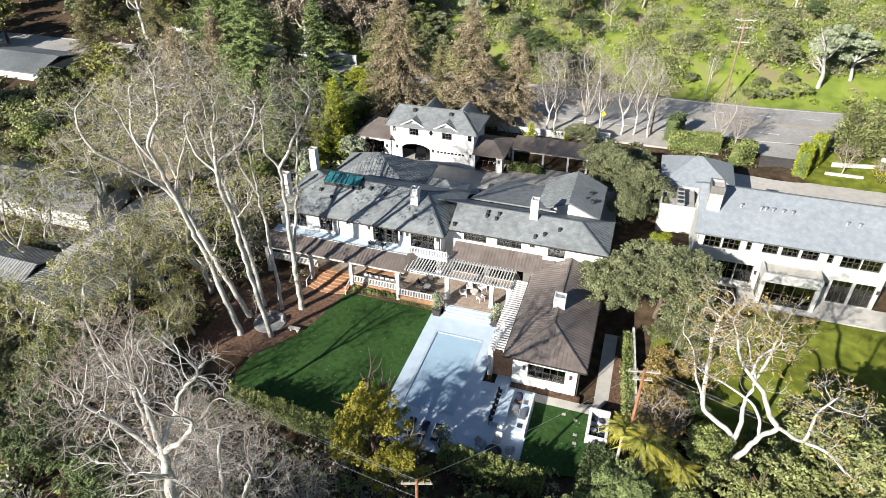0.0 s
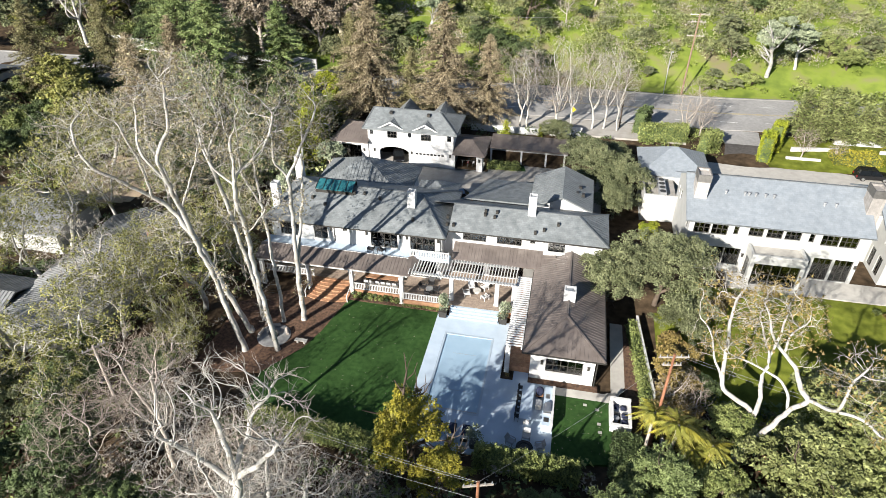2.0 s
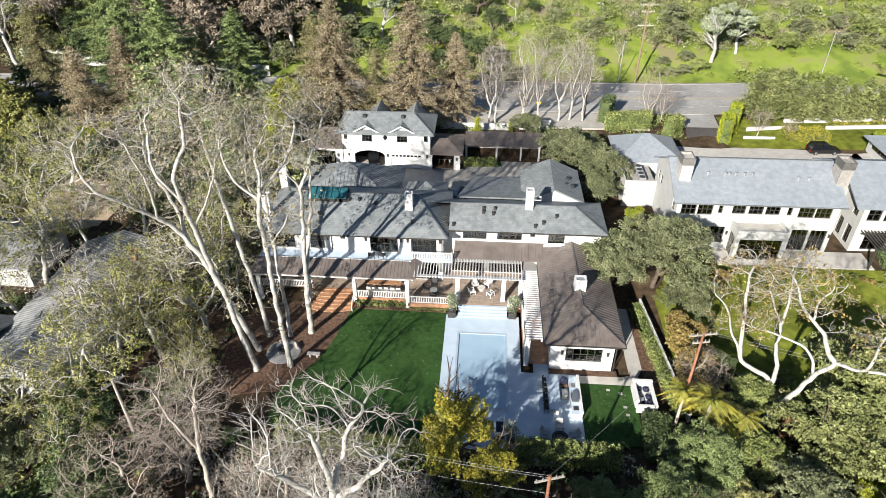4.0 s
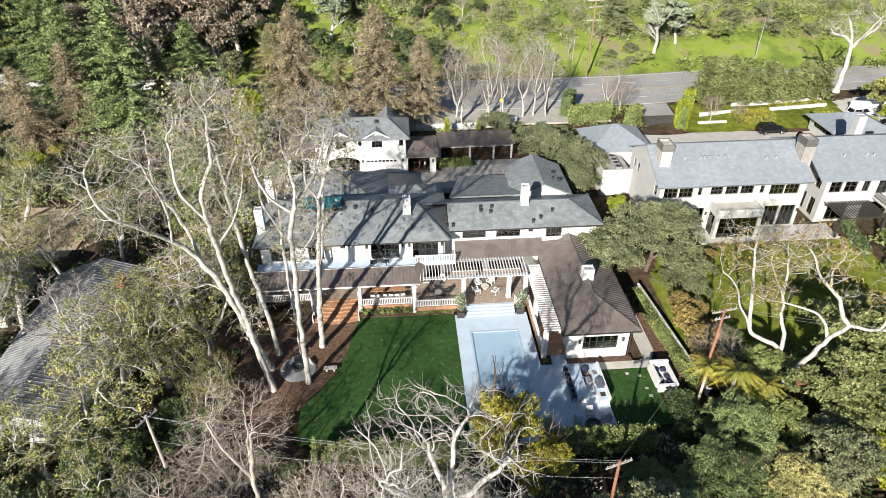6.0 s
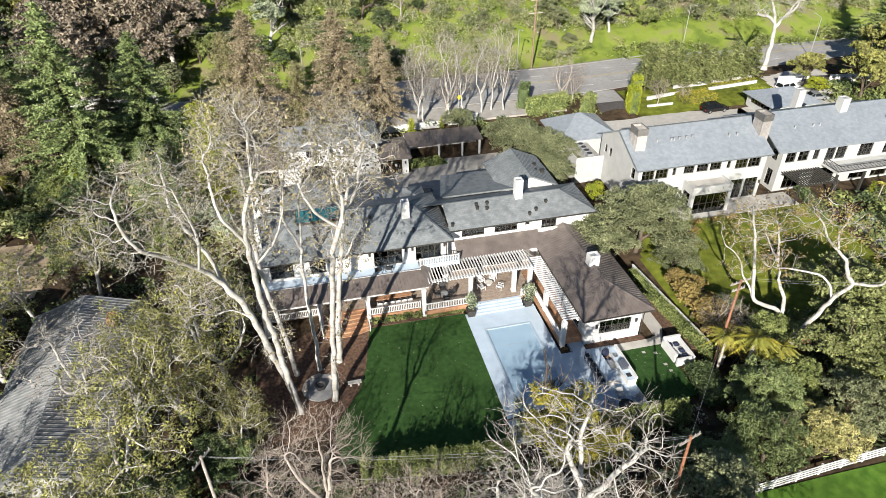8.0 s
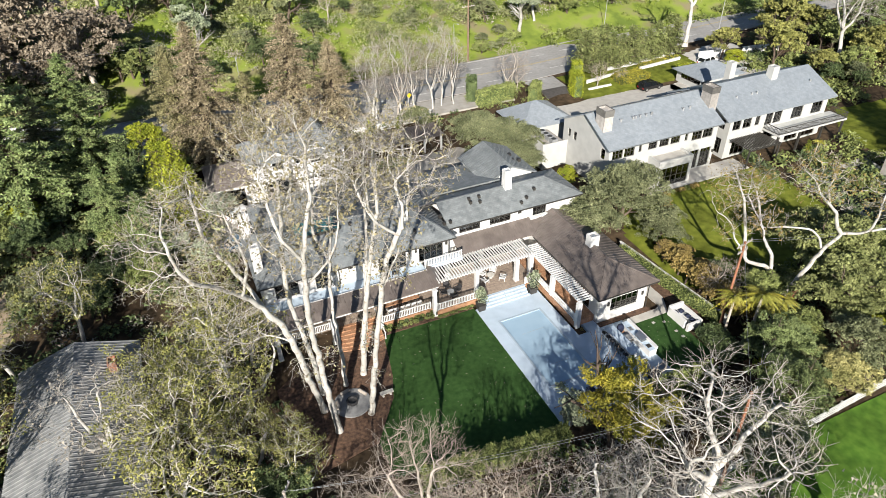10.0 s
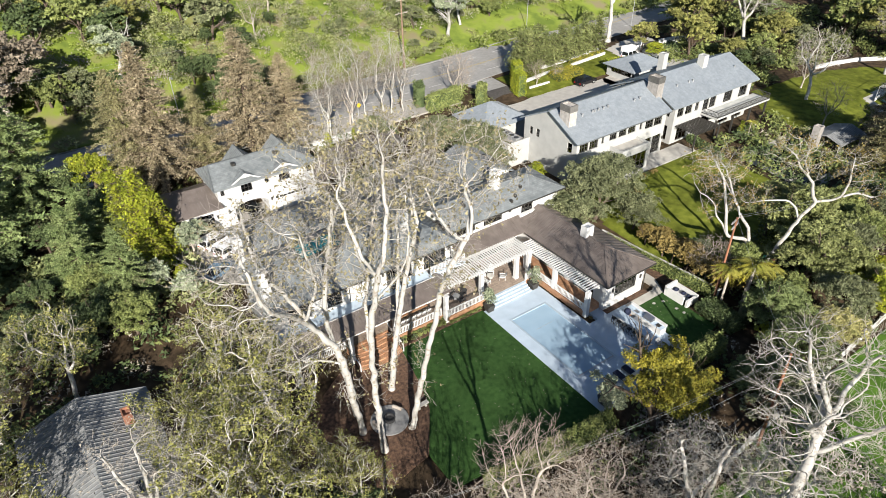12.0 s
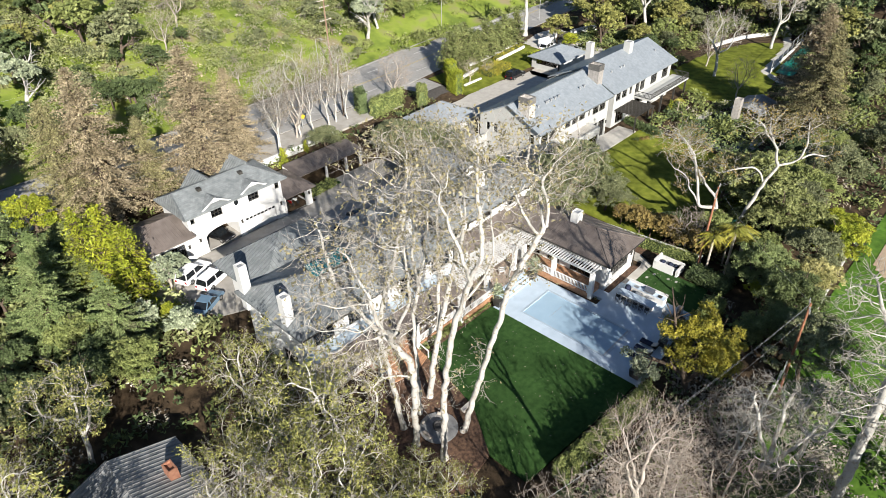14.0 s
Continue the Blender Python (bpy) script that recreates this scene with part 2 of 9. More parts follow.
LEAF_CONIFER = leafy("conifer_needles", (0.145, 0.20, 0.07), (0.28, 0.34, 0.135))
LEAF_SUMAC = leafy("olive_green_leaves", (0.125, 0.145, 0.046), (0.285, 0.305, 0.118))
LEAF_FEATHER = leafy("feathery_green_leaves", (0.085, 0.112, 0.040), (0.205, 0.25, 0.095))
LEAF_PALE = leafy("pale_olive_leaves", (0.21, 0.205, 0.075), (0.42, 0.385, 0.16))
LEAF_PALM = leafy("palm_fronds", (0.19, 0.20, 0.035), (0.40, 0.37, 0.075))
LEAF_OLIVE = leafy("silvery_olive_leaves", (0.180, 0.216, 0.135), (0.342, 0.378, 0.252))
LEAF_RUST = leafy("rusty_leaves", (0.165, 0.125, 0.040), (0.30, 0.225, 0.075))
LEAF_HILL = leafy("hillside_brush", (0.143, 0.175, 0.058), (0.325, 0.338, 0.156), island=0.22)
LEAF_SCREEN = leafy("screen_needles", (0.125, 0.150, 0.05), (0.26, 0.285, 0.11))
LEAF_TAN = leafy("dry_tan_leaves", (0.175, 0.155, 0.082), (0.33, 0.29, 0.165))
LEAF_BROWNTWIG = leafy("brown_twigs", (0.165, 0.135, 0.098), (0.28, 0.235, 0.175), through_light=0.1)
LEAF_WEED = leafy("hillside_weeds", (0.15, 0.205, 0.03), (0.30, 0.36, 0.07), island=0.22)
LEAF_TWIG = leafy("dry_twigs", (0.235, 0.210, 0.170), (0.40, 0.36, 0.30), through_light=0.1)
BARK_TWIG_BROWN = mat("brown_twig_bark", (0.25, 0.205, 0.165), (0.40, 0.34, 0.285), 0.9, 1.5)
BARK_TWIG = mat("fine_twig_bark", (0.31, 0.285, 0.25), (0.47, 0.435, 0.39), 0.9, 1.5)
LEAF_LITTER = leafy("fallen_leaf", (0.252, 0.228, 0.168), (0.360, 0.330, 0.252))

# ---- building blocks ----


def root_of(ob):
    while ob.parent:
        ob = ob.parent
    return ob


def thing(name, at, label, category, group="", kind=""):
    """An Empty at a thing's base, which parents its parts."""
    e = new(name)
    e.location = at
    e.empty_display_size = 0.3
    return tagged(e, label, category, group, kind)


def link_mesh(name, me, material, parent, label="", kind=""):
    me.materials.append(material)
    ob = new(name, me)
    if parent is not None:
        me.transform(Matrix.Translation(-root_of(parent).location))
        ob.parent = parent
    return tagged(ob, label, "", "", kind)


def part(name, bm, material, parent, label="", kind="", smooth=False):
    """Links a bmesh, given in world coordinates, as one part."""
    me = bpy.data.meshes.new(name)
    if "wall" in name or name in ("bay", "fascia"):
        bmesh.ops.remove_doubles(bm, verts=bm.verts, dist=0.0005)
    bm.normal_update()
    bm.to_mesh(me)
    bm.free()
    if smooth:
        for f in me.polygons:
            f.use_smooth = True
    return link_mesh(name, me, material, parent, label, kind)


def setting(name, bm, material, label, category):
    """A piece of the setting."""
    return tagged(part(name, bm, material, None), label, category, "", "structure")


def B(*boxes):
    """A bmesh of boxes (x0, x1, y0, y1, z0, z1)."""
    bm = bmesh.new()
    for b in boxes:
        box(bm, *b)
    return bm


def box(bm, x0, x1, y0, y1, z0, z1):
    v = [bm.verts.new((x, y, z)) for z in (z0, z1) for x, y in ((x0, y0), (x1, y0), (x1, y1), (x0, y1))]
    for f in ((3, 2, 1, 0), (4, 5, 6, 7), (0, 1, 5, 4), (1, 2, 6, 5), (2, 3, 7, 6), (3, 0, 4, 7)):
        bm.faces.new([v[i] for i in f])


def beam(bm, a, b, w, h):
    """A bar of w by h from a to b."""
    a, b = Vector(a), Vector(b)
    d = (b - a).normalized()
    s = d.cross(Vector((0, 0, 1)))
    s = (s if s.length > 0.01 else Vector((1, 0, 0))).normalized() * w / 2
    u = s.cross(d).normalized() * h / 2
    v = [bm.verts.new(p + i * s + j * u) for p in (a, b) for i, j in ((-1, -1), (1, -1), (1, 1), (-1, 1))]
    for f in ((0, 1, 2, 3), (7, 6, 5, 4), (0, 4, 5, 1), (1, 5, 6, 2), (2, 6, 7, 3), (3, 7, 4, 0)):
        bm.faces.new([v[i] for i in f])


def tube(bm, a, b, r0, r1=None, n=8):
    a, b = Vector(a), Vector(b)
    r1 = r0 if r1 is None else r1
    d = (b - a).normalized()
    s = d.orthogonal().normalized()
    u = d.cross(s)
    ring = []
    for p, r in ((a, r0), (b, r1)):
        ring.append([bm.verts.new(p + r * (math.cos(k * math.tau / n) * s + math.sin(k * math.tau / n) * u)) for k in range(n)])
    for k in range(n):
        bm.faces.new((ring[0][k], ring[0][(k + 1) % n], ring[1][(k + 1) % n], ring[1][k]))
    bm.faces.new(ring[0][::-1]), bm.faces.new(ring[1])


def lathe(bm, at, profile, n=14):
    """A turned body from rows (radius, z)."""
    rings = [[bm.verts.new((at[0] + r * math.cos(k * math.tau / n), at[1] + r * math.sin(k * math.tau / n), at[2] + z)) for k in range(n)] for r, z in profile]
    for p, q in zip(rings, rings[1:]):
        for k in range(n):
            bm.faces.new((p[k], p[(k + 1) % n], q[(k + 1) % n], q[k]))
    bm.faces.new(rings[0][::-1]), bm.faces.new(rings[-1])


def plate(bm, pts, thick):
    """A sloping or level polygon with thickness; pts counter-clockwise from above."""
    top = [bm.verts.new(p) for p in pts]
    low = [bm.verts.new((p[0], p[1], p[2] - thick)) for p in pts]
    bm.faces.new(top), bm.faces.new(low[::-1])
    for i in range(len(pts)):
        j = (i + 1) % len(pts)
        bm.faces.new((low[i], low[j], top[j], top[i]))


def ribs(bm, pts, spacing, w=0.05, h=0.05, start=0.5):
    """Standing seams down the slope of a convex polygon."""
    P = [Vector(p) for p in pts]
    n = (P[1] - P[0]).cross(P[2] - P[0]).normalized()
    if n.z < 0:
        n = -n
    down = Vector((n.x, n.y, 0)) - n * (n.x * n.x + n.y * n.y)
    down.normalize()
    e = n.cross(down).normalized()
    lo, hi = min(p.dot(e) for p in P), max(p.dot(e) for p in P)
    k = lo + spacing * start
    while k < hi:
        hit = []
        for a, b in zip(P, P[1:] + P[:1]):
            da, db = a.dot(e) - k, b.dot(e) - k
            if da * db < 0:
                hit.append(a + (b - a) * (da / (da - db)))
        if len(hit) == 2 and (hit[0] - hit[1]).length > 0.2:
            a, b = (q + n * h * 0.4 for q in hit)
            beam(bm, a, b, w, h)
        k += spacing


def wall(bm, axis, u0, u1, at, thick, z0, z1, holes=()):
    """A wall along x (axis 'x', its outer face's y is at) or along y, with openings (u0, u1, z0, z1) cut through."""
    us = sorted({u0, u1, *[h[i] for h in holes for i in (0, 1) if u0 < h[i] < u1]})
    zs = sorted({z0, z1, *[h[i] for h in holes for i in (2, 3) if z0 < h[i] < z1]})
    lo, hi = min(at, at + thick), max(at, at + thick)
    for a, b in zip(us, us[1:]):
        run = None
        for c, d in zip(zs, zs[1:]):
            solid = not any(h[0] <= (a + b) / 2 <= h[1] and h[2] <= (c + d) / 2 <= h[3] for h in holes)
            if solid:
                run = (run[0], d) if run else (c, d)
            if run and (not solid or d == z1):
                if axis == "x":
                    box(bm, a, b, lo, hi, *run)
                else:
                    box(bm, lo, hi, a, b, *run)
                run = None


def window(parent, axis, u0, u1, z0, z1, at, nu, nz=1, bar=0.07, depth=0.1, frame_mat=None, name="window"):
    """A window: one frame mesh with mullions, and panes under it. at: the middle of its depth."""
    def put(bm, a, b, c, d, t):
        if axis == "x":
            box(bm, a, b, at - t / 2, at + t / 2, c, d)
        else:
            box(bm, at - t / 2, at + t / 2, a, b, c, d)
    bm = bmesh.new()
    put(bm, u0, u1, z0, z0 + bar, depth), put(bm, u0, u1, z1 - bar, z1, depth)
    put(bm, u0, u0 + bar, z0 + bar, z1 - bar, depth), put(bm, u1 - bar, u1, z0 + bar, z1 - bar, depth)
    bmesh.ops.remove_doubles(bm, verts=bm.verts, dist=0.0005)
    du, dz = (u1 - u0 - bar) / nu, (z1 - z0 - bar) / nz
    w = part(name, bm, frame_mat or BRONZE, parent, "dark bronze window frame")
    for i in range(1, nu):
        g = bmesh.new()
        put(g, u0 + i * du, u0 + i * du + bar, z0 + bar, z1 - bar, depth * 0.94)
        part("mullion", g, frame_mat or BRONZE, w)
    for j in range(1, nz):
        g = bmesh.new()
        put(g, u0 + bar, u1 - bar, z0 + j * dz + 0.01, z0 + j * dz + bar - 0.01, depth * 0.8)
        part("glazing_bar", g, frame_mat or BRONZE, w)
    for i in range(nu):
        for j in range(nz):
            g = bmesh.new()
            put(g, u0 + i * du + bar - 0.01, u0 + (i + 1) * du + 0.01, z0 + j * dz + bar - 0.01, z0 + (j + 1) * dz + 0.01, 0.02)
            ob = part("pane", g, GLASS, w)
            ob.visible_shadow = False
    return w


BALUSTER = {}


def railing(p0, p1, z, height=1.0, label="white painted wooden balustrade with square balusters", spacing=0.2, group="porch railings"):
    """A balustrade between two points: posts, rails and single balusters."""
    a, b = Vector((*p0, z)), Vector((*p1, z))
    r = thing("railing", a, label, "railing", group)
    d = (b - a).normalized()
    up = Vector((0, 0, 1))
    for name, h, w, t in (("top_rail", height - 0.04, 0.12, 0.08), ("bottom_rail", 0.12, 0.08, 0.07)):
        bm = bmesh.new()
        beam(bm, a + up * h, b + up * h, w, t)
        part(name, bm, WHITE_TRIM, r)
    n = max(2, int((b - a).length / spacing))
    if height not in BALUSTER:
        bm = B((-0.035, 0.035, -0.035, 0.035, 0.155, height - 0.08))
        me = bpy.data.meshes.new("baluster")
        bm.to_mesh(me)
        bm.free()
        me.materials.append(WHITE_TRIM)
        BALUSTER[height] = me
    for i in range(1, n):
        ob = new("baluster", BALUSTER[height])
        ob.parent = r
        ob.location = d * ((b - a).length * i / n)
    for q in (a, b):
        part("post", B((q.x - 0.07, q.x + 0.07, q.y - 0.07, q.y + 0.07, z, z + height + 0.06)), WHITE_TRIM, r)
    return r


def raw_mesh(name, verts, faces, material, parent=None, label="", kind="", smooth=False):
    """A mesh from arrays of corners and of faces that have one number of corners."""
    verts, faces = np.asarray(verts, np.float32), np.asarray(faces, np.int32)
    me = bpy.data.meshes.new(name)
    n, k = faces.shape
    me.vertices.add(len(verts)), me.loops.add(n * k), me.polygons.add(n)
    me.vertices.foreach_set("co", verts.ravel())
    me.loops.foreach_set("vertex_index", faces.ravel())
    me.polygons.foreach_set("loop_start", np.arange(n, dtype=np.int32) * k)
    if smooth:
        me.polygons.foreach_set("use_smooth", np.ones(n, bool))
    me.update(calc_edges=True)
    return link_mesh(name, me, material, parent, label, kind)


def leaf_quads(P, size, rng, flat=0.35, long=1.5, face=None):
    """Leaves at P: small pointed blades turned at random, or roughly outwards along face. Returns corners and faces."""
    n = len(P)
    nz = rng.normal(size=(n, 3))
    nz[:, 2] = np.abs(nz[:, 2]) + flat
    if face is not None:
        nz = nz * 0.9 + face * 0.5
    nz /= np.linalg.norm(nz, axis=1)[:, None]
    a = np.cross(nz, rng.normal(size=(n, 3)))
    a /= np.linalg.norm(a, axis=1)[:, None] + 1e-9
    b = np.cross(nz, a)
    s = (size * rng.uniform(0.6, 1.4, n))[:, None]
    V = np.stack([P - a * s * long * 0.5, P + a * s * long * 0.5 - b * s * 0.5, P + a * s * long * 0.5 + b * s * 0.5], 1).reshape(-1, 3)
    return V, np.arange(n * 3).reshape(n, 3)


def clump_points(rng, centres, radii, per, squash=0.75, facing=False):
    """Leaves spread over clumps: more towards each clump's upper shell."""
    out, way = [], []
    for c, r in zip(centres, radii):
        k = max(6, int(per * r * r))
        d = rng.normal(size=(k, 3))
        d /= np.linalg.norm(d, axis=1)[:, None]
        d[:, 2] = np.where(d[:, 2] < -0.35, -d[:, 2], d[:, 2])
        q = r * rng.uniform(0.55, 1.08, k)[:, None]
        p = d * q
        p[:, 2] *= squash
        out.append(np.asarray(c) + p)
        way.append(d)
    return (np.concatenate(out), np.concatenate(way)) if facing else np.concatenate(out)


def blob_points(rng, blobs):
    """Points spread through ellipsoids: rows of centre, half-axes and number."""
    out = []
    for c, half, n in blobs:
        d = rng.normal(size=(n, 3))
        d /= np.linalg.norm(d, axis=1)[:, None]
        out.append(np.asarray(c) + d * np.asarray(half) * rng.uniform(0.12, 1, n)[:, None] ** 0.5)
    return np.concatenate(out)


def bent_line(pts, step, rng, wobble=0.085):
    """A soft curve through a few joints, in short steps with a slight wobble."""
    pts = [np.array(p, float) for p in pts]
    pts = [2 * pts[0] - pts[1]] + pts + [2 * pts[-1] - pts[-2]]
    out = []
    for a, b, c, d in zip(pts, pts[1:], pts[2:], pts[3:]):
        n = max(1, int(np.linalg.norm(c - b) / step))
        for k in range(n):
            t = k / n
            out.append(0.5 * (2 * b + (c - a) * t + (2 * a - 5 * b + 4 * c - d) * t * t + (3 * b - a - 3 * c + d) * t ** 3) + rng.normal(size=3) * wobble * (len(out) > 0))
    out.append(pts[-2])
    return out


class Limbs:
    """Gathers tapered tubes of branches into one mesh."""

    def __init__(self, rng):
        self.rng, self.V, self.F, self.n, self.tips = rng, [[], []], [[], []], [0, 0], []

    def path(self, pts, r0, r1, sides, twig=0):
        pts = np.asarray(pts, float)
        m = len(pts)
        d = np.gradient(pts, axis=0)
        d /= np.linalg.norm(d, axis=1)[:, None] + 1e-9
        ref = np.array([0.31, 0.77, 0.55])
        s = np.cross(d, ref)
        s /= np.linalg.norm(s, axis=1)[:, None] + 1e-9
        u = np.cross(d, s)
        r = (np.linspace(r0, r1, m) if r1 is not None else np.asarray(r0))[:, None, None]
        k = np.arange(sides) * math.tau / sides
        ring = pts[:, None, :] + r * (np.cos(k)[None, :, None] * s[:, None, :] + np.sin(k)[None, :, None] * u[:, None, :])
        self.V[twig].append(ring.reshape(-1, 3))
        i = np.arange(m - 1)[:, None] * sides
        j = np.arange(sides)[None, :]
        q = np.stack([i + j, i + (j + 1) % sides, i + sides + (j + 1) % sides, i + sides + j], -1).reshape(-1, 4)
        self.F[twig].append(q + self.n[twig])
        self.n[twig] += m * sides

    def grow(self, p, d, length, r, level, levels, kids, spread, bend, up, ratio=0.62, first=0.35, tip=0.45, thin=1.0):
        rng = self.rng
        m = 7 if level == 0 else (5 if level < levels - 2 else (3 if level < levels - 1 else 2))
        pts, dirs = [np.array(p, float)], []
        d = np.array(d, float)
        d /= np.linalg.norm(d)
        for i in range(m):
            d = d + rng.normal(size=3) * bend * (0.5 if level == 0 else 1.0)
            d[2] += up * (0.3 if level == 0 else 1.0)
            d /= np.linalg.norm(d)
            dirs.append(d.copy())
            pts.append(pts[-1] + d * length / m)
        end = r * tip
        self.path(pts, r, end, 8 if level == 0 else (5 if level == 1 else (4 if level == 2 and levels > 3 else 3)), 1 if levels > 4 and level >= levels - 2 else 0)
        if level >= levels - 1:
            self.tips.append((pts[-1], d))
            self.tips.append((pts[-3], d))
            return
        n = kids[min(level, len(kids) - 1)]
        for k in range(n):
            f = first + (1 - first) * (k + rng.uniform(0.2, 0.9)) / n
            i = min(m - 1, int(f * m))
            q = pts[i] + (pts[i + 1] - pts[i]) * (f * m - i)
            side = np.cross(dirs[i], rng.normal(size=3))
            side /= np.linalg.norm(side) + 1e-9
            a = spread * rng.uniform(0.6, 1.3)
            nd = dirs[i] * math.cos(a) + side * math.sin(a)
            here = r + (end - r) * f
            self.grow(q, nd, length * ratio * rng.uniform(0.7, 1.2) * (1.15 - 0.4 * f), here * rng.uniform(0.55, 0.8) * thin, level + 1, levels, kids, spread, bend, up, ratio, 0.2, tip, thin)
        nd = dirs[-1] + rng.normal(size=3) * 0.2
        self.grow(pts[-1], nd, length * ratio * 0.9, end, level + 1, levels, kids, spread, bend, up, ratio, 0.2, tip, thin)

    def colonise(self, stems, aims, step=0.45, kill=0.9, reach=6.0, wander=0.3, rise=0.0, tip=0.02, power=2.4, first=0.0, twigs=3, twig=(0.5, 1.2), lift=0.35, rounds=70):
        """Grows crooked limbs from given stems towards points of the crown; limbs are as thick as what they carry asks."""
        rng = self.rng
        P, par, fix = [], [], []
        for pts, r0, r1 in stems:
            line = bent_line(pts, step, rng)
            prev = -1 if not P else int(np.argmin(np.linalg.norm(np.array(P) - line[0], axis=1)))
            for i, q in enumerate(line):
                if i == 0 and prev >= 0:
                    continue
                P.append(q), par.append(prev), fix.append(r0 + (r1 - r0) * i / max(1, len(line) - 1))
                prev = len(P) - 1
        P, par, kids = np.array(P), list(par), [0] * len(P)
        A = np.asarray(aims, float)
        ok = np.where(P[:, 2] > first)[0]
        D = np.linalg.norm(A[:, None] - P[None, ok], axis=2)
        near, dist = ok[D.argmin(1)], D.min(1)
        for _ in range(rounds):
            keep = dist > kill
            A, near, dist = A[keep], near[keep], dist[keep]
            m = dist < reach
            if not m.any():
                break
            pull = np.zeros((len(P), 3))
            np.add.at(pull, near[m], (A[m] - P[near[m]]) / dist[m][:, None])
            src = np.array([j for j in np.unique(near[m]) if kids[j] < 3])
            if not len(src):
                break
            d = pull[src] / (np.linalg.norm(pull[src], axis=1)[:, None] + 1e-9) + rng.normal(size=(len(src), 3)) * wander
            d[:, 2] += rise
            d /= np.linalg.norm(d, axis=1)[:, None]
            n0 = len(P)
            P = np.concatenate([P, P[src] + d * step])
            for j in src:
                kids[j] += 1
            par += src.tolist()
            kids += [0] * len(src)
            D = np.linalg.norm(A[:, None] - P[None, n0:], axis=2)
            best = D.min(1)
            near = np.where(best < dist, n0 + D.argmin(1), near)
            dist = np.minimum(dist, best)
        n = len(P)
        acc, child, big = np.zeros(n), [[] for _ in range(n)], np.full(n, -1)
        for i in range(n - 1, -1, -1):
            if not child[i]:
                acc[i] = tip ** power
            else:
                big[i] = max(child[i], key=lambda c: acc[c])
            if par[i] >= 0:
                acc[par[i]] += acc[i]
                child[par[i]].append(i)
        R = acc ** (1 / power)
        R[:len(fix)] = np.maximum(R[:len(fix)], fix)
        for i in range(n):
            if i and par[i] >= 0 and big[par[i]] == i:
                continue
            line, j = ([par[i]] if par[i] >= 0 else []) + [i], i
            while big[j] >= 0:
                j = big[j]
                line.append(j)
            if len(line) < 2:
                continue
            r = R[line].copy()
            if par[i] >= 0:
                r[0] = r[1]
            q = P[line].copy()
            q[1:-1] = 0.5 * q[1:-1] + 0.25 * (q[:-2] + q[2:])
            top = r.max()
            self.path(q, r, None, 9 if top > 0.16 else (6 if top > 0.07 else (4 if top > 0.04 else 3)), 1 if top < tip * 1.5 else 0)
        for i in np.where(R < tip * 1.6)[0]:
            if child[i] and rng.random() < 0.5:
                continue
            back = P[i] - P[par[i]]
            back /= np.linalg.norm(back) + 1e-9
            for _ in range(twigs):
                d = back + rng.normal(size=3) * 0.6
                d[2] += lift
                d /= np.linalg.norm(d)
                L = rng.uniform(*twig)
                e = d + rng.normal(size=3) * 0.35
                mid = P[i] + d * L * 0.5
                self.path([P[i], mid, mid + e * L * 0.5], tip * 0.6, 0.006, 3, 1)
                self.tips.append((mid + e * L * 0.5, d))
                self.tips.append((mid, d))

    def mesh(self, name, material, parent, twig_material=None):
        raw_mesh(name, np.concatenate(self.V[0]), np.concatenate(self.F[0]), material, parent, smooth=True)
        if self.V[1]:
            raw_mesh("twig_mass", np.concatenate(self.V[1]), np.concatenate(self.F[1]), twig_material or material, parent, "fine bare twigs", "stuff", True)


# ---- ground ----


def smooth(a, b, v):
    t = min(1.0, max(0.0, (v - a) / (b - a)))
    return t * t * (3 - 2 * t)


def ground_z(x, y):
    """The height of the bare ground: the lot, the court behind the house, the road and the hill."""
    east = smooth(1, 9, x)
    z = 1.05 * (smooth(60, 68, y) * (1 - east) + smooth(48, 69, y) * east)
    z += 1.7 * smooth(92 - 4 * east, 109, y)
    if y > 127:
        s = y - 127
        hill = 0.30 * s if s < 60 else 18 + 0.16 * (s - 60)
        west = smooth(-40, -95, x)
        z += hill * (1 - 0.75 * west) * smooth(0, 10, s) + 1.3 * noise.noise((x * 0.035, y * 0.035, 0)) * smooth(4, 25, s)
    if y < 36:
        z -= 0.5 * smooth(36, 24, y) * smooth(-2, -14, x)
    if -38 < x < 0.1 and 37.5 < y < 56.5:
        z -= 0.28
    if -17.6 < x < -13.4 and 42 < y < 52:
        z -= 1.0
    z += 0.25 * noise.noise((x * 0.08, y * 0.08, 3)) * (1 if (x < -42 or y < 33 or x > 6 or y > 128) else 0.0)
    return z

# ---- the site ----
gx = sorted({*np.linspace(-1800, -200, 9), *np.linspace(-200, 200, 201), *np.linspace(200, 1800, 9)})
gy = sorted({*np.linspace(-1500, -60, 8), *np.linspace(-60, 240, 151), *np.linspace(240, 1800, 9)})
gv = [(x, y, ground_z(x, y) - 0.06) for y in gy for x in gx]
W = len(gx)
gf = [(j * W + i, j * W + i + 1, (j + 1) * W + i + 1, (j + 1) * W + i) for j in range(len(gy) - 1) for i in range(W - 1)]


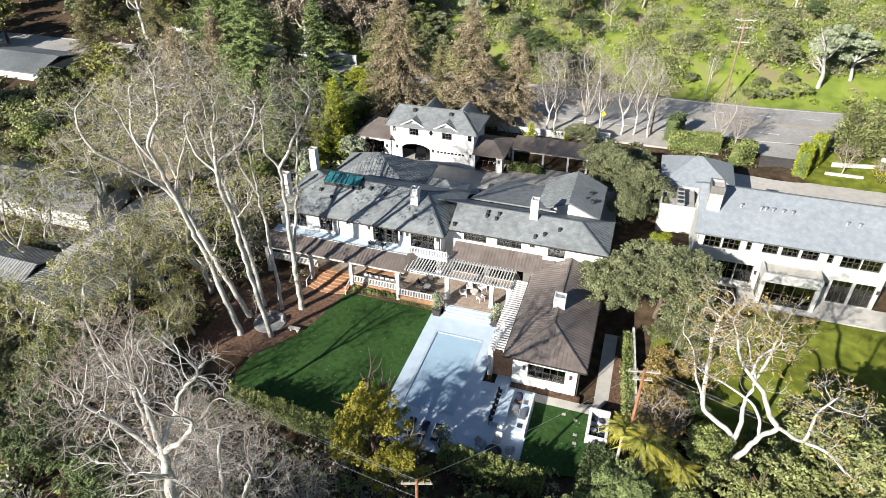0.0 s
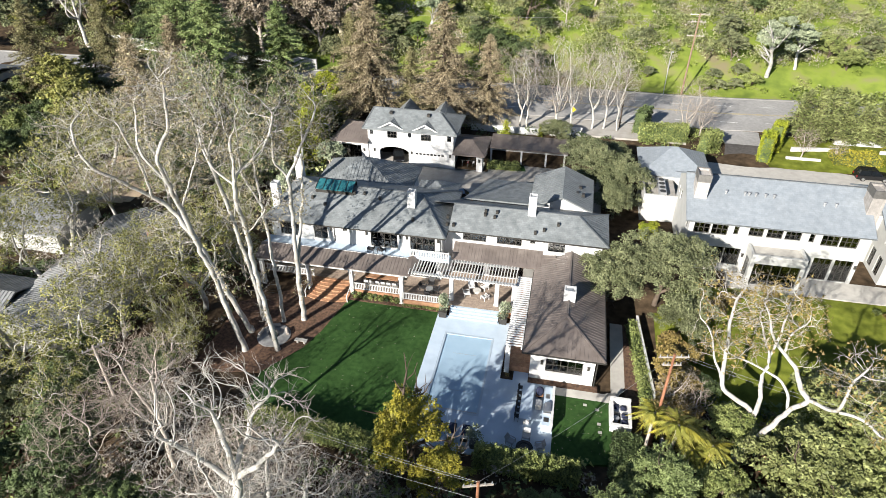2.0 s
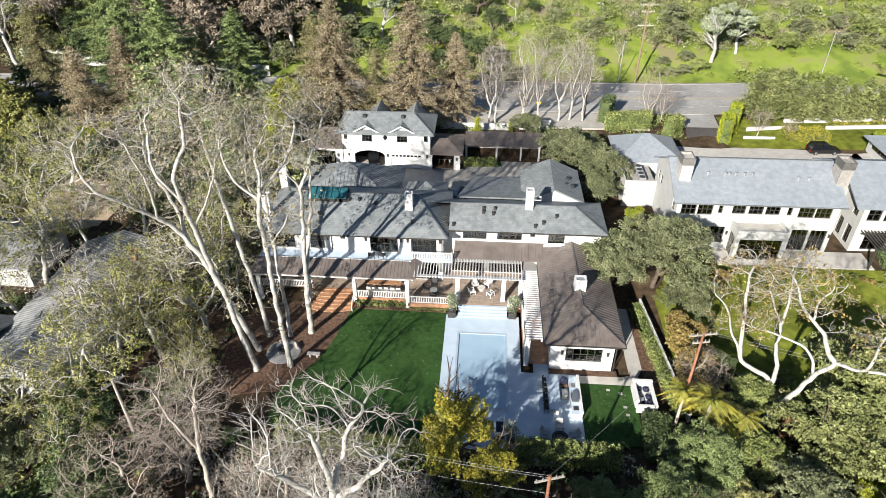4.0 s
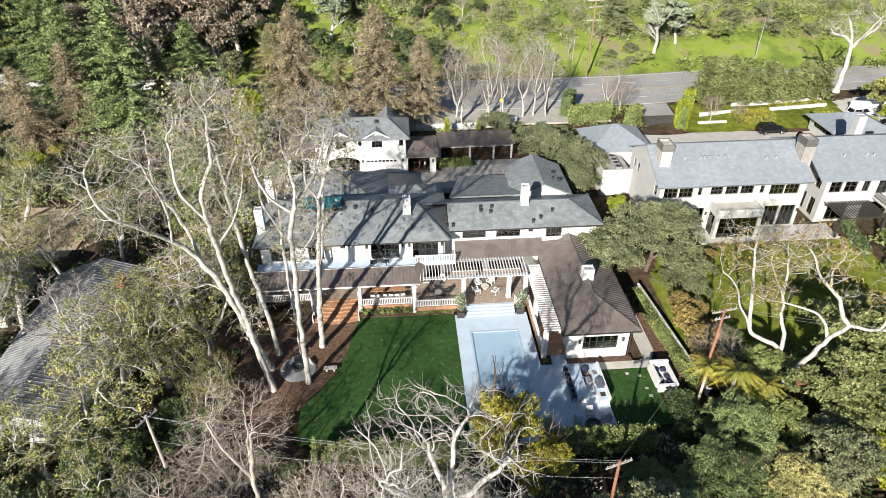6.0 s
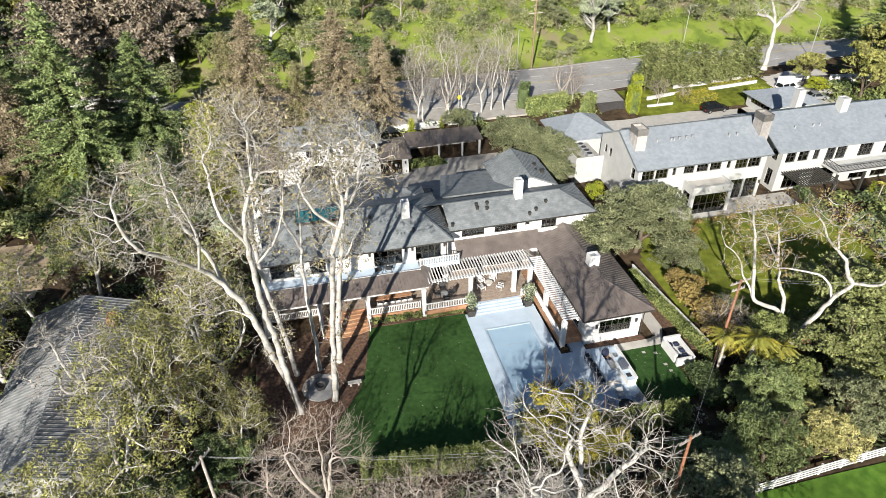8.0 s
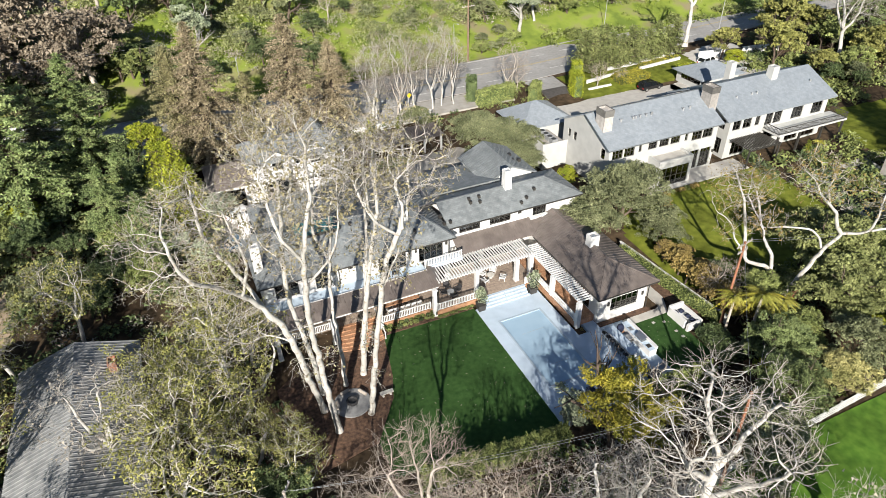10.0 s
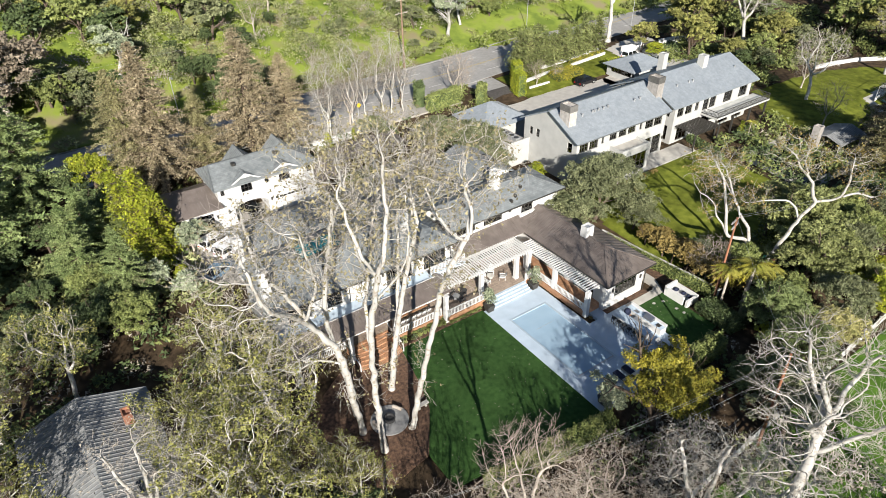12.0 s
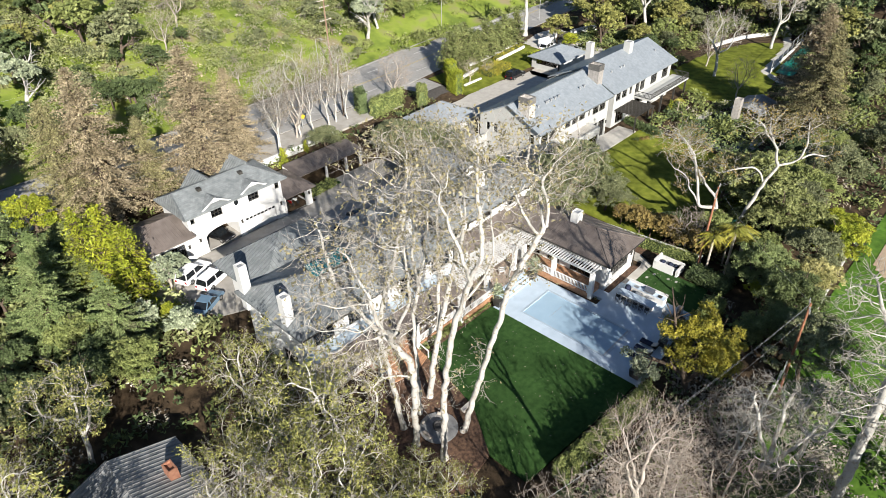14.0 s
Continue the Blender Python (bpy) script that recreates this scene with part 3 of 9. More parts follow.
def ground_material():
    """Leaf litter and dark soil on the flat; green grass with dry patches on the hill across the road."""
    m = mat("ground_cover", (0.034, 0.025, 0.016), (0.098, 0.068, 0.042), 0.95, 0.9, 0.8, 6, big=0.3, bigscale=0.1, spec=0.1)
    N, L = m.node_tree.nodes, m.node_tree.links
    p = N["Principled BSDF"]
    g, s = N.new("ShaderNodeNewGeometry"), N.new("ShaderNodeSeparateXYZ")
    L.new(g.outputs["Position"], s.inputs[0])
    n = N.new("ShaderNodeTexNoise")
    n.inputs["Scale"].default_value, n.inputs["Detail"].default_value = 0.16, 9
    L.new(g.outputs["Position"], n.inputs["Vector"])
    r = N.new("ShaderNodeValToRGB")
    e = r.color_ramp.elements
    e[0].position, e[0].color = 0.36, (0.105, 0.145, 0.028, 1)
    e[1].position, e[1].color = 0.66, (0.20, 0.175, 0.10, 1)
    k = e.new(0.50)
    k.color = (0.185, 0.235, 0.04, 1)
    L.new(n.outputs["Fac"], r.inputs[0])
    f = N.new("ShaderNodeMapRange")
    f.inputs[1].default_value, f.inputs[2].default_value = 126.5, 128.5
    L.new(s.outputs[1], f.inputs[0])
    w, both = N.new("ShaderNodeMapRange"), N.new("ShaderNodeMath")
    w.inputs[1].default_value, w.inputs[2].default_value = -112, -84
    both.operation = "MULTIPLY"
    L.new(s.outputs[0], w.inputs[0])
    L.new(f.outputs[0], both.inputs[0]), L.new(w.outputs[0], both.inputs[1])
    mx = N.new("ShaderNodeMix")
    mx.data_type = "RGBA"
    L.new(both.outputs[0], mx.inputs[0]), L.new(p.inputs["Base Color"].links[0].from_socket, mx.inputs[6]), L.new(r.outputs[0], mx.inputs[7])
    L.new(mx.outputs[2], p.inputs["Base Color"])
    return m


tagged(raw_mesh("ground", gv, gf, ground_material(), smooth=True), "leaf-littered ground rising to a green grassy hillside", "ground", "", "structure")


def sheet(name, pts, z, material, label, category, thick=0.12):
    bm = bmesh.new()
    plate(bm, [(x, y, z) for x, y in pts], thick)
    return setting(name, bm, material, label, category)


def drape(name, pts, material, label, category, lift=0.05, cell=0.5):
    """A patch that follows the ground inside an outline."""
    def inside(x, y):
        c = False
        for (ax, ay), (bx, by) in zip(pts, pts[1:] + pts[:1]):
            if (ay > y) != (by > y) and x < ax + (bx - ax) * (y - ay) / (by - ay):
                c = not c
        return c
    x0, y0 = min(p[0] for p in pts), min(p[1] for p in pts)
    nx, ny = int((max(p[0] for p in pts) - x0) / cell) + 1, int((max(p[1] for p in pts) - y0) / cell) + 1
    index, V, F = {}, [], []
    for j in range(ny):
        for i in range(nx):
            if inside(x0 + (i + 0.5) * cell, y0 + (j + 0.5) * cell):
                q = []
                for a, b in ((i, j), (i + 1, j), (i + 1, j + 1), (i, j + 1)):
                    if (a, b) not in index:
                        index[a, b] = len(V)
                        x, y = x0 + a * cell, y0 + b * cell
                        V.append((x, y, ground_z(x, y) + lift))
                    q.append(index[a, b])
                F.append(q)
    return tagged(raw_mesh(name, V, F, material, smooth=True), label, category, "", "structure")


# road, verge, drives
ROAD_Z = 2.8
rb = bmesh.new()
for x0, x1, bend0, bend1 in ((-260, -60, -6, 0), (-60, 20, 0, 0.6), (20, 100, 0.6, 8), (100, 260, 8, 24)):
    plate(rb, [(x0, 111 + bend0, ROAD_Z), (x1, 111 + bend1, ROAD_Z), (x1, 126.2 + bend1, ROAD_Z), (x0, 126.2 + bend0, ROAD_Z)], 0.4)
setting("road", rb, ASPHALT, "grey asphalt road with painted lane lines", "road")
pb = bmesh.new()
for x0 in range(-60, 20, 8):
    for y in (114.6, 122.6):
        box(pb, x0, x0 + 3.2, y, y + 0.14, ROAD_Z - 0.05, ROAD_Z + 0.006)
for x0 in range(20, 100, 8):
    b = 0.6 + 7.4 * (x0 - 20) / 80
    for y in (114.6, 122.6):
        box(pb, x0, x0 + 3.2, y + b, y + b + 0.14, ROAD_Z - 0.05, ROAD_Z + 0.006)
setting("lane_markings", pb, PAINT, "worn white dashed lane lines on the road", "road marking")
pb = bmesh.new()
for dy in (118.4, 118.75):
    plate(pb, [(-60, dy, ROAD_Z + 0.006), (20, dy + 0.6, ROAD_Z + 0.006), (20, dy + 0.73, ROAD_Z + 0.006), (-60, dy + 0.13, ROAD_Z + 0.006)], 0.05)
    plate(pb, [(20, dy + 0.6, ROAD_Z + 0.006), (100, dy + 8, ROAD_Z + 0.006), (100, dy + 8.13, ROAD_Z + 0.006), (20, dy + 0.73, ROAD_Z + 0.006)], 0.05)
setting("centre_line", pb, PAINT_Y, "faded yellow double centre line on the road", "road marking")
kb = bmesh.new()
for x0, x1, b0, b1 in ((-60, 20, 0, 0.6), (20, 100, 0.6, 8), (-260, -60, -6, 0)):
    plate(kb, [(x0, 126.2 + b0, ROAD_Z + 0.15), (x1, 126.2 + b1, ROAD_Z + 0.15), (x1, 126.6 + b1, ROAD_Z + 0.15), (x0, 126.6 + b0, ROAD_Z + 0.15)], 0.4)
setting("kerb", kb, KERB, "weathered grey concrete kerb along the road", "kerb")
sheet("roadside_apron", [(-32, 104.5), (13, 104.5), (13, 111.2), (-32, 111.2)], 2.74, COURT, "pale paved apron beside the road", "pavement", 0.5)
sheet("neighbour_drive_apron", [(19.6, 105.95), (25.4, 105.95), (26.0, 111.8), (18.6, 111.8)], 2.70, ASPHALT, "asphalt drive apron to the road", "drive", 0.5)
bm = bmesh.new()
plate(bm, [(18.6, 100.1, 1.99), (24.2, 100.1, 1.99), (25.4, 106.0, 2.73), (19.6, 106.0, 2.73)], 0.5)
setting("neighbour_drive_dark", bm, DRIVE, "dark paved sloping drive", "drive")
sheet("neighbour_drive", [(10, 91.5), (46, 92.5), (46, 99.9), (30, 100.2), (10, 100.6)], 1.95, PATHWAY, "pale sandy concrete driveway", "drive", 1.2)
sheet("neighbour_court", [(44, 84), (62, 84), (68, 92), (72, 104), (68, 112.2), (58, 111), (50, 104), (44, 97)], 1.95, PATHWAY, "pale gravel motor court", "drive", 1.2)

# pool terrace, lawns
sheet("lawn", [(-36.5, 38.2), (-19.86, 36.8), (-19.86, 55.9), (-31.2, 56.0), (-32.4, 50.0), (-33.4, 47.0), (-36.5, 42.5)], 0.0, LAWN, "dark green trimmed artificial lawn", "lawn", 0.25)
sheet("side_lawn", [(-5.42, 37.2), (0.2, 38.0), (0.2, 45.55), (-5.42, 45.55)], 0.0, LAWN, "small dark green lawn beside the outdoor kitchen", "lawn", 0.25)
db = bmesh.new()
for b in ((-19.85, -18.4, 36.5, 55.6), (-12.72, -11.3, 36.9, 55.6), (-18.4, -12.72, 52.67, 55.6), (-18.4, -12.72, 36.6, 41.17), (-11.3, -5.45, 36.9, 46.7), (-9.95, -8.4, 46.7, 48.2)):
    box(db, *b, -0.4, 0.03)
setting("pool_terrace", db, CONCRETE, "pale grey concrete pool terrace", "terrace")
cb = bmesh.new()
for b in ((-18.4, -18.16, 41.17, 52.67), (-12.96, -12.72, 41.17, 52.67), (-18.16, -12.96, 41.17, 41.41), (-18.16, -12.96, 52.43, 52.67)):
    box(cb, *b, -0.4, 0.05)
setting("pool_coping", cb, COPING, "pale metal and stone coping round the pool", "coping")
pool = thing("pool_cover", (-15.56, 46.9, -0.06), "pale blue-grey taut safety cover over the swimming pool", "pool cover")
vb = bmesh.new()
nx, ny = 13, 28
grid = [[vb.verts.new((-18.16 + 5.2 * i / nx, 41.41 + 11.02 * j / ny, -0.05 - 0.05 * math.sin(math.pi * i / nx) * math.sin(math.pi * j / ny))) for i in range(nx + 1)] for j in range(ny + 1)]
for j in range(ny):
    for i in range(nx):
        vb.faces.new((grid[j][i], grid[j][i + 1], grid[j + 1][i + 1], grid[j + 1][i]))
part("cover_sheet", vb, COVER, pool, smooth=True)
for y in (44.2, 49.6):
    part("seam", B((-18.14, -12.98, y, y + 0.03, -0.12, -0.075)), GALV, pool)
part("leading_bar", B((-18.14, -12.98, 41.43, 41.6, -0.1, 0.0)), GALV, pool, "metal leading bar")
sheet("side_path", [(-5.42, 45.57), (0.3, 45.57), (1.6, 48), (1.6, 58), (0.2, 58), (0.2, 47.0), (-0.6, 46.65), (-5.42, 46.65)], 0.02, PATHWAY, "pale concrete path round the pool house", "path", 0.3)
sheet("courtyard", [(-47, 79), (-30, 72), (-1, 79), (-1, 90), (-8, 99), (-19, 98), (-19, 90.6), (-47, 90.6)], 1.05, COURT, "beige paved motor court behind the house", "courtyard", 0.4)
sheet("court_island_lawn", [(-19.5, 91.6), (-13.0, 92.0), (-13.4, 93.8), (-19.5, 93.8)], 1.12, LAWN, "small lawn in the motor court", "lawn", 0.3)
sheet("planting_bed", [(-31.2, 56.0), (-19.9, 55.9), (-19.9, 56.9), (-24.6, 56.9), (-24.6, 57.6), (-31.2, 57.6)], 0.06, SOIL, "mulched bed in front of the porch", "planting bed", 0.3)
sheet("tree_bed", [(-44, 41), (-36.5, 42.5), (-33.4, 47.0), (-32.4, 50.0), (-31.2, 56), (-38, 57), (-44, 53)], 0.0, SOIL, "mulched ground under the tall trees", "planting bed", 0.3)
sheet("annex_front_bed", [(-8.35, 46.7), (-1.2, 46.7), (-1.2, 47.5), (-8.35, 47.5)], 0.06, SOIL, "mulched bed under the pool house window", "planting bed", 0.3)
sheet("side_bed", [(1.6, 44.0), (4.2, 44.0), (2.9, 58), (1.6, 58)], 0.05, SOIL, "mulched side bed along the boundary wall", "planting bed", 0.3)
drape("neighbour_lawn", [(5.2, 48), (24, 42), (36, 50), (36, 66.5), (9, 66.5), (5.2, 60)], GRASS, "sunlit neighbouring lawn with dappled shade", "lawn")
sheet("neighbour_patio", [(14.5, 66.6), (34, 66.6), (34, 70.2), (14.5, 70.2)], 1.12, PATHWAY, "pale stone patio behind the neighbouring house", "patio", 0.5)
drape("neighbour_front_lawn", [(25.5, 99.6), (46.4, 99.6), (58, 103), (58, 110.6), (26, 110.6)], GRASS, "green front lawn terraces", "lawn")
drape("gravel_court", [(57, 100), (72, 100), (73, 111.5), (66, 112), (58, 110)], PATHWAY, "pale gravel court inside the road gate", "drive", 0.1)
drape("far_lawn", [(56, 60), (64, 55), (78, 58), (104, 63.5), (98, 71), (88, 75), (66, 77), (58, 70)], GRASS, "distant shaded lawn behind the houses", "lawn")
drape("paddock", [(-23, -20), (90, -20), (90, 27.4), (-1, 26.2), (-23, 25.2)], PADDOCK, "green paddock behind a white fence", "lawn", 0.03, 1.5)
drape("paddock_sand", [(14, 14), (30, 14), (30, 24.6), (19, 24.4), (14.5, 21)], SAND, "sandy patch in the paddock", "path", 0.08)
drape("west_clearing", [(-84, 66), (-70, 70), (-68, 82), (-82, 84)], SAND, "bare sandy clearing between trees", "path")

# ---- the main house ----
FLOOR = 0.8
house = thing("house", (-24, 66, 0.8), "white stucco two-storey house with grey slate hipped roofs", "house")


def roof_of(parent, name, faces, thick, material, rib_mat=None, spacing=0.6, rib=None, label="", rw=0.04, rh=0.04):
    """A roof from sloping faces; rib: which faces carry standing seams."""
    r = None
    for f in faces:
        bm = bmesh.new()
        plate(bm, f, thick)
        q = part(name, bm, material, parent, label)
        r = r or q
    if rib_mat:
        bm = bmesh.new()
        for i, f in enumerate(faces):
            if rib is None or i in rib:
                ribs(bm, f, spacing, rw, rh)
        part("seam_ribbing", bm, rib_mat, r, kind="stuff")
    return r


def chimney(parent, x, y, z0, z1, w=0.95, d=0.95, material=None, cap=True):
    bm = bmesh.new()
    m = material or WHITE
    box(bm, x - w / 2, x + w / 2, y - d / 2, y + d / 2, z0, z1 - 0.25)
    c = part("chimney", bm, m, parent)
    bm = bmesh.new()
    for a, b, e, f in ((-w / 2, w / 2, -d / 2, -d / 2 + 0.13), (-w / 2, w / 2, d / 2 - 0.13, d / 2), (-w / 2, -w / 2 + 0.13, -d / 2 + 0.13, d / 2 - 0.13), (w / 2 - 0.13, w / 2, -d / 2 + 0.13, d / 2 - 0.13)):
        box(bm, x + a, x + b, y + e, y + f, z1 - 0.25, z1)
    part("chimney_rim", bm, m, c)
    if cap:
        part("flue_cap", B((x - w * 0.22, x + w * 0.22, y - d * 0.22, y + d * 0.22, z1 - 0.25, z1 - 0.1)), GALV, c, "metal flue cap")
    return c


def vent(parent, x, y, z, s=0.45):
    bm = bmesh.new()
    v = [bm.verts.new(p) for p in ((x - s / 2, y - s, z - 0.1), (x + s / 2, y - s, z - 0.1), (x + s / 2, y + s * 0.6, z), (x - s / 2, y + s * 0.6, z), (x - s / 2, y - s, z + 0.28), (x + s / 2, y - s, z + 0.28), (x + s / 2, y + s * 0.2, z + 0.3), (x - s / 2, y + s * 0.2, z + 0.3))]
    for f in ((0, 1, 5, 4), (1, 2, 6, 5), (2, 3, 7, 6), (3, 0, 4, 7), (4, 5, 6, 7), (3, 2, 1, 0)):
        bm.faces.new([v[i] for i in f])
    part("roof_vent", bm, BRONZE, parent, "dark roof vent")


def sconce(parent, x, y, z, axis="x"):
    bm = bmesh.new()
    box(bm, x - 0.12, x + 0.12, y - 0.14, y, z - 0.22, z + 0.22)
    box(bm, x - 0.15, x + 0.15, y - 0.17, y, z + 0.22, z + 0.27)
    part("wall_lantern", bm, BRONZE, parent, "black wall lantern")


UP = 4.7  # upper floor
EAVE = 7.5
# walls of the west block, with openings
west_up = [(-36.9, -35.1, 5.0, 7.05), (-33.1, -32.5, 6.45, 7.05), (-29.5, -26.1, UP + 0.05, 7.1), (-24.5, -21.4, UP + 0.05, 6.95), (-41.4, -38.8, 5.0, 7.0)]
west_low = [(-40.5, -36.8, FLOOR + 0.05, 3.4), (-30.6, -26.0, FLOOR + 0.05, 3.4), (-25.0, -21.2, FLOOR + 0.05, 3.4)]
bm = bmesh.new()
wall(bm, "x", -42.5, -20.6, 61.2, 0.3, FLOOR - 0.9, EAVE, west_up + west_low)
wall(bm, "x", -42.5, -20.6, 71.2, -0.3, FLOOR - 0.4, EAVE, [(-33, -30, FLOOR + 0.3, 3.2), (-40, -37, 5.3, 6.8)])
wall(bm, "y", 61.5, 70.9, -42.5, 0.3, FLOOR - 0.9, EAVE, [(63, 65, 5.4, 6.8), (67.5, 69, 5.4, 6.8), (63, 65.5, 1.6, 3.4)])
wall(bm, "y", 61.5, 70.9, -20.6, -0.3, FLOOR - 0.4, EAVE)
part("wall", bm, WHITE, house)
part("floor_slab", B((-42.2, -20.9, 61.5, 70.9, FLOOR - 0.3, FLOOR)), WOOD_GREY, house)
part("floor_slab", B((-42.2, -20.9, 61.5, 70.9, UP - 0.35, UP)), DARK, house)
for (a, b, c, d), n in zip(west_up, (2, 1, 4, 4, 3)):
    window(house, "x", a, b, c, d, 61.36, n, 2 if d - c > 1 else 1)
for (a, b, c, d), n in zip(west_low, (4, 5, 4)):
    window(house, "x", a, b, c, d, 61.36, n, 1)
for a, b, c, d in ((63, 65, 5.4, 6.8), (67.5, 69, 5.4, 6.8), (63, 65.5, 1.6, 3.4)):
    window(house, "y", a, b, c, d, -42.35, 2, 2)
for x in (-34.6, -30.0, -25.7, -24.9, -21.0):
    sconce(house, x, 61.2, 6.6)
# down pipes on the upper wall
for x in (-34.2, -20.75):
    bm = bmesh.new()
    tube(bm, (x, 61.14, UP + 0.2), (x, 61.14, EAVE - 0.2), 0.06)
    part("downpipe", bm, BRONZE, house, "dark downpipe")
# walls of the east block
east_up = [(-18.3, -15.4, 5.85, 7.1), (-14.1, -11.1, 5.85, 7.05), (-10.1, -9.5, 6.4, 7.0), (-7.9, -5.9, UP + 0.1, 7.1)]
east_low = [(-19.6, -15.6, FLOOR + 0.05, 3.3), (-14.9, -10.6, FLOOR + 0.05, 3.3)]
bm = bmesh.new()
wall(bm, "x", -20.6, -1.6, 63.2, 0.3, FLOOR - 0.9, EAVE, east_up + east_low)
wall(bm, "x", -20.6, -1.6, 69.6, -0.3, FLOOR - 0.4, EAVE)
wall(bm, "y", 63.5, 69.3, -1.6, -0.3, FLOOR - 0.6, EAVE, [(65, 67, 5.4, 6.8)])
part("wall", bm, WHITE, house)
part("floor_slab", B((-20.6, -1.9, 63.5, 69.3, FLOOR - 0.3, FLOOR)), WOOD_GREY, house)
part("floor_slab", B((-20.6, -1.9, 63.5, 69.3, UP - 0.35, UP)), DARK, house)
for (a, b, c, d), n in zip(east_up, (3, 4, 1, 3)):
    window(house, "x", a, b, c, d, 63.36, n, 2 if d - c > 1 else 1)
for (a, b, c, d), n in zip(east_low, (4, 4)):
    window(house, "x", a, b, c, d, 63.36, n, 1)
window(house, "y", 65, 67, 5.4, 6.8, -1.75, 2, 2)
# white kerb below the easternmost upper doors
part("door_kerb", B((-8.4, -5.0, 62.75, 63.2, 5.2, 5.66)), WHITE, house)

# slate roofs
RW, RE = (-38.2, 66.35, 10.0), (-24.2, 66.35, 10.0)
SW, SE, NE, NW = (-43.2, 60.5, EAVE), (-20.0, 60.5, EAVE), (-20.0, 72.2, EAVE), (-43.2, 72.2, EAVE)
r = roof_of(house, "roof", [(SW, SE, RE, RW), (SE, NE, RE), (NE, NW, RW, RE), (NW, SW, RW)], 0.22, SLATE, SEAM_GREY, 0.5, {1, 3}, "grey slate hipped roof")
bm = bmesh.new()
for a, b in ((RW, RE), (SW, RW), (SE, RE), (NE, RE), (NW, RW)):
    beam(bm, Vector(a) + Vector((0, 0, 0.03)), Vector(b) + Vector((0, 0, 0.03)), 0.22, 0.08)
part("ridge_capping", bm, SEAM_GREY, r)
bm = bmesh.new()
for a, b in ((SW, SE), (SE, NE)):
    beam(bm, Vector(a) + Vector((0, 0, -0.1)), Vector(b) + Vector((0, 0, -0.1)), 0.14, 0.14)
part("gutter", bm, BRONZE, r)
E0, E1 = (-22.5, 66.25, 9.15), (-4.7, 66.25, 9.15)
r = roof_of(house, "roof", [((-20.0, 62.5, EAVE), (-0.9, 62.5, EAVE), E1, E0, (-20.0, 66.25, 9.15)), ((-0.9, 62.5, EAVE), (-0.9, 70.1, EAVE), E1), ((-0.9, 70.1, EAVE), (-20.0, 70.1, EAVE), E0, E1)], 0.22, SLATE, SEAM_GREY, 0.5, {1}, "grey slate hipped roof")
bm = bmesh.new()
for a, b in ((E0, E1), ((-0.9, 62.5, EAVE), E1), ((-0.9, 70.1, EAVE), E1)):
    beam(bm, Vector(a) + Vector((0, 0, 0.03)), Vector(b) + Vector((0, 0, 0.03)), 0.22, 0.08)
part("ridge_capping", bm, SEAM_GREY, r)
bm = bmesh.new()
beam(bm, (-20.0, 62.45, EAVE - 0.1), (-0.9, 62.45, EAVE - 0.1), 0.14, 0.14)
part("gutter", bm, BRONZE, r)
for x, y, z0, z1 in ((-25.0, 64.6, 8.4, 11.3), (-10.3, 66.0, 8.4, 11.5), (-42.4, 71.2, 5.5, 11.1), (-42.4, 63.6, 5.5, 11.1)):
    chimney(house, x, y, z0, z1)
for x, y in ((-35.9, 63.4), (-33.6, 65.3), (-32.6, 65.4), (-31.3, 65.5), (-24.4, 62.6), (-29.2, 65.0), (-37.8, 64.2)):
    vent(house, x, y, EAVE + (y - 60.5) * 0.427, 0.3)
for x, y in ((-20.4, 63.9), (-20.3, 62.9), (-19.5, 62.9), (-14.7, 64.5), (-15.9, 64.7), (-15.9, 65.2), (-14.5, 65.2), (-8.6, 63.5), (-9.6, 63.0), (-7.0, 64.4)):
    vent(house, x, y + 0.4, EAVE + (y + 0.4 - 62.5) * 0.44, 0.3)
# glazed roof light on the ridge
sk = bmesh.new()
for i in range(5):
    x0 = -37.7 + i * 0.98
    plate(sk, [(x0, 65.0, 9.95), (x0 + 0.94, 65.0, 9.95), (x0 + 0.94, 66.7, 10.5), (x0, 66.7, 10.5)], 0.1)
lite = part("roof_light", sk, TEAL, house, "teal glazed roof light")
bm = bmesh.new()
for i in range(6):
    x0 = -37.72 + i * 0.98
    beam(bm, (x0, 65.0, 9.98), (x0, 66.7, 10.53), 0.05, 0.08)
box(bm, -37.8, -32.75, 66.72, 66.82, 9.7, 10.5), box(bm, -37.75, -32.8, 65.0, 65.1, 9.3, 9.84)
part("glazing_bar", bm, BRONZE, lite)

# wings behind, round the court
wing = [(-41.2, 70.6, 6.2), (-27.4, 70.6, 6.2), (-27.4, 80.6, 6.2), (-41.2, 80.6, 6.2)]
AP = (-34.5, 75.8, 9.5)
roof_of(house, "roof", [(wing[0], wing[1], AP), (wing[1], wing[2], AP), (wing[2], wing[3], AP), (wing[3], wing[0], AP)], 0.22, SLATE, SEAM_GREY, 0.5, {0, 1, 2, 3}, "grey ribbed hipped roof")
bm = bmesh.new()
wall(bm, "x", -39.9, -27.8, 79.4, -0.3, FLOOR - 0.2, 6.1, [(-37, -35, 2, 3.8), (-32, -30, 2, 3.8)])
wall(bm, "y", 71.2, 79.1, -39.9, 0.3, FLOOR - 0.2, 6.1)
wall(bm, "y", 71.2, 79.1, -27.8, -0.3, FLOOR - 0.2, 6.1)
part("wall", bm, WHITE, house)
mid = [(-26.4, 70.0, 6.9), (-20.8, 70.0, 6.9), (-20.8, 75.4, 6.9), (-26.4, 75.4, 6.9)]
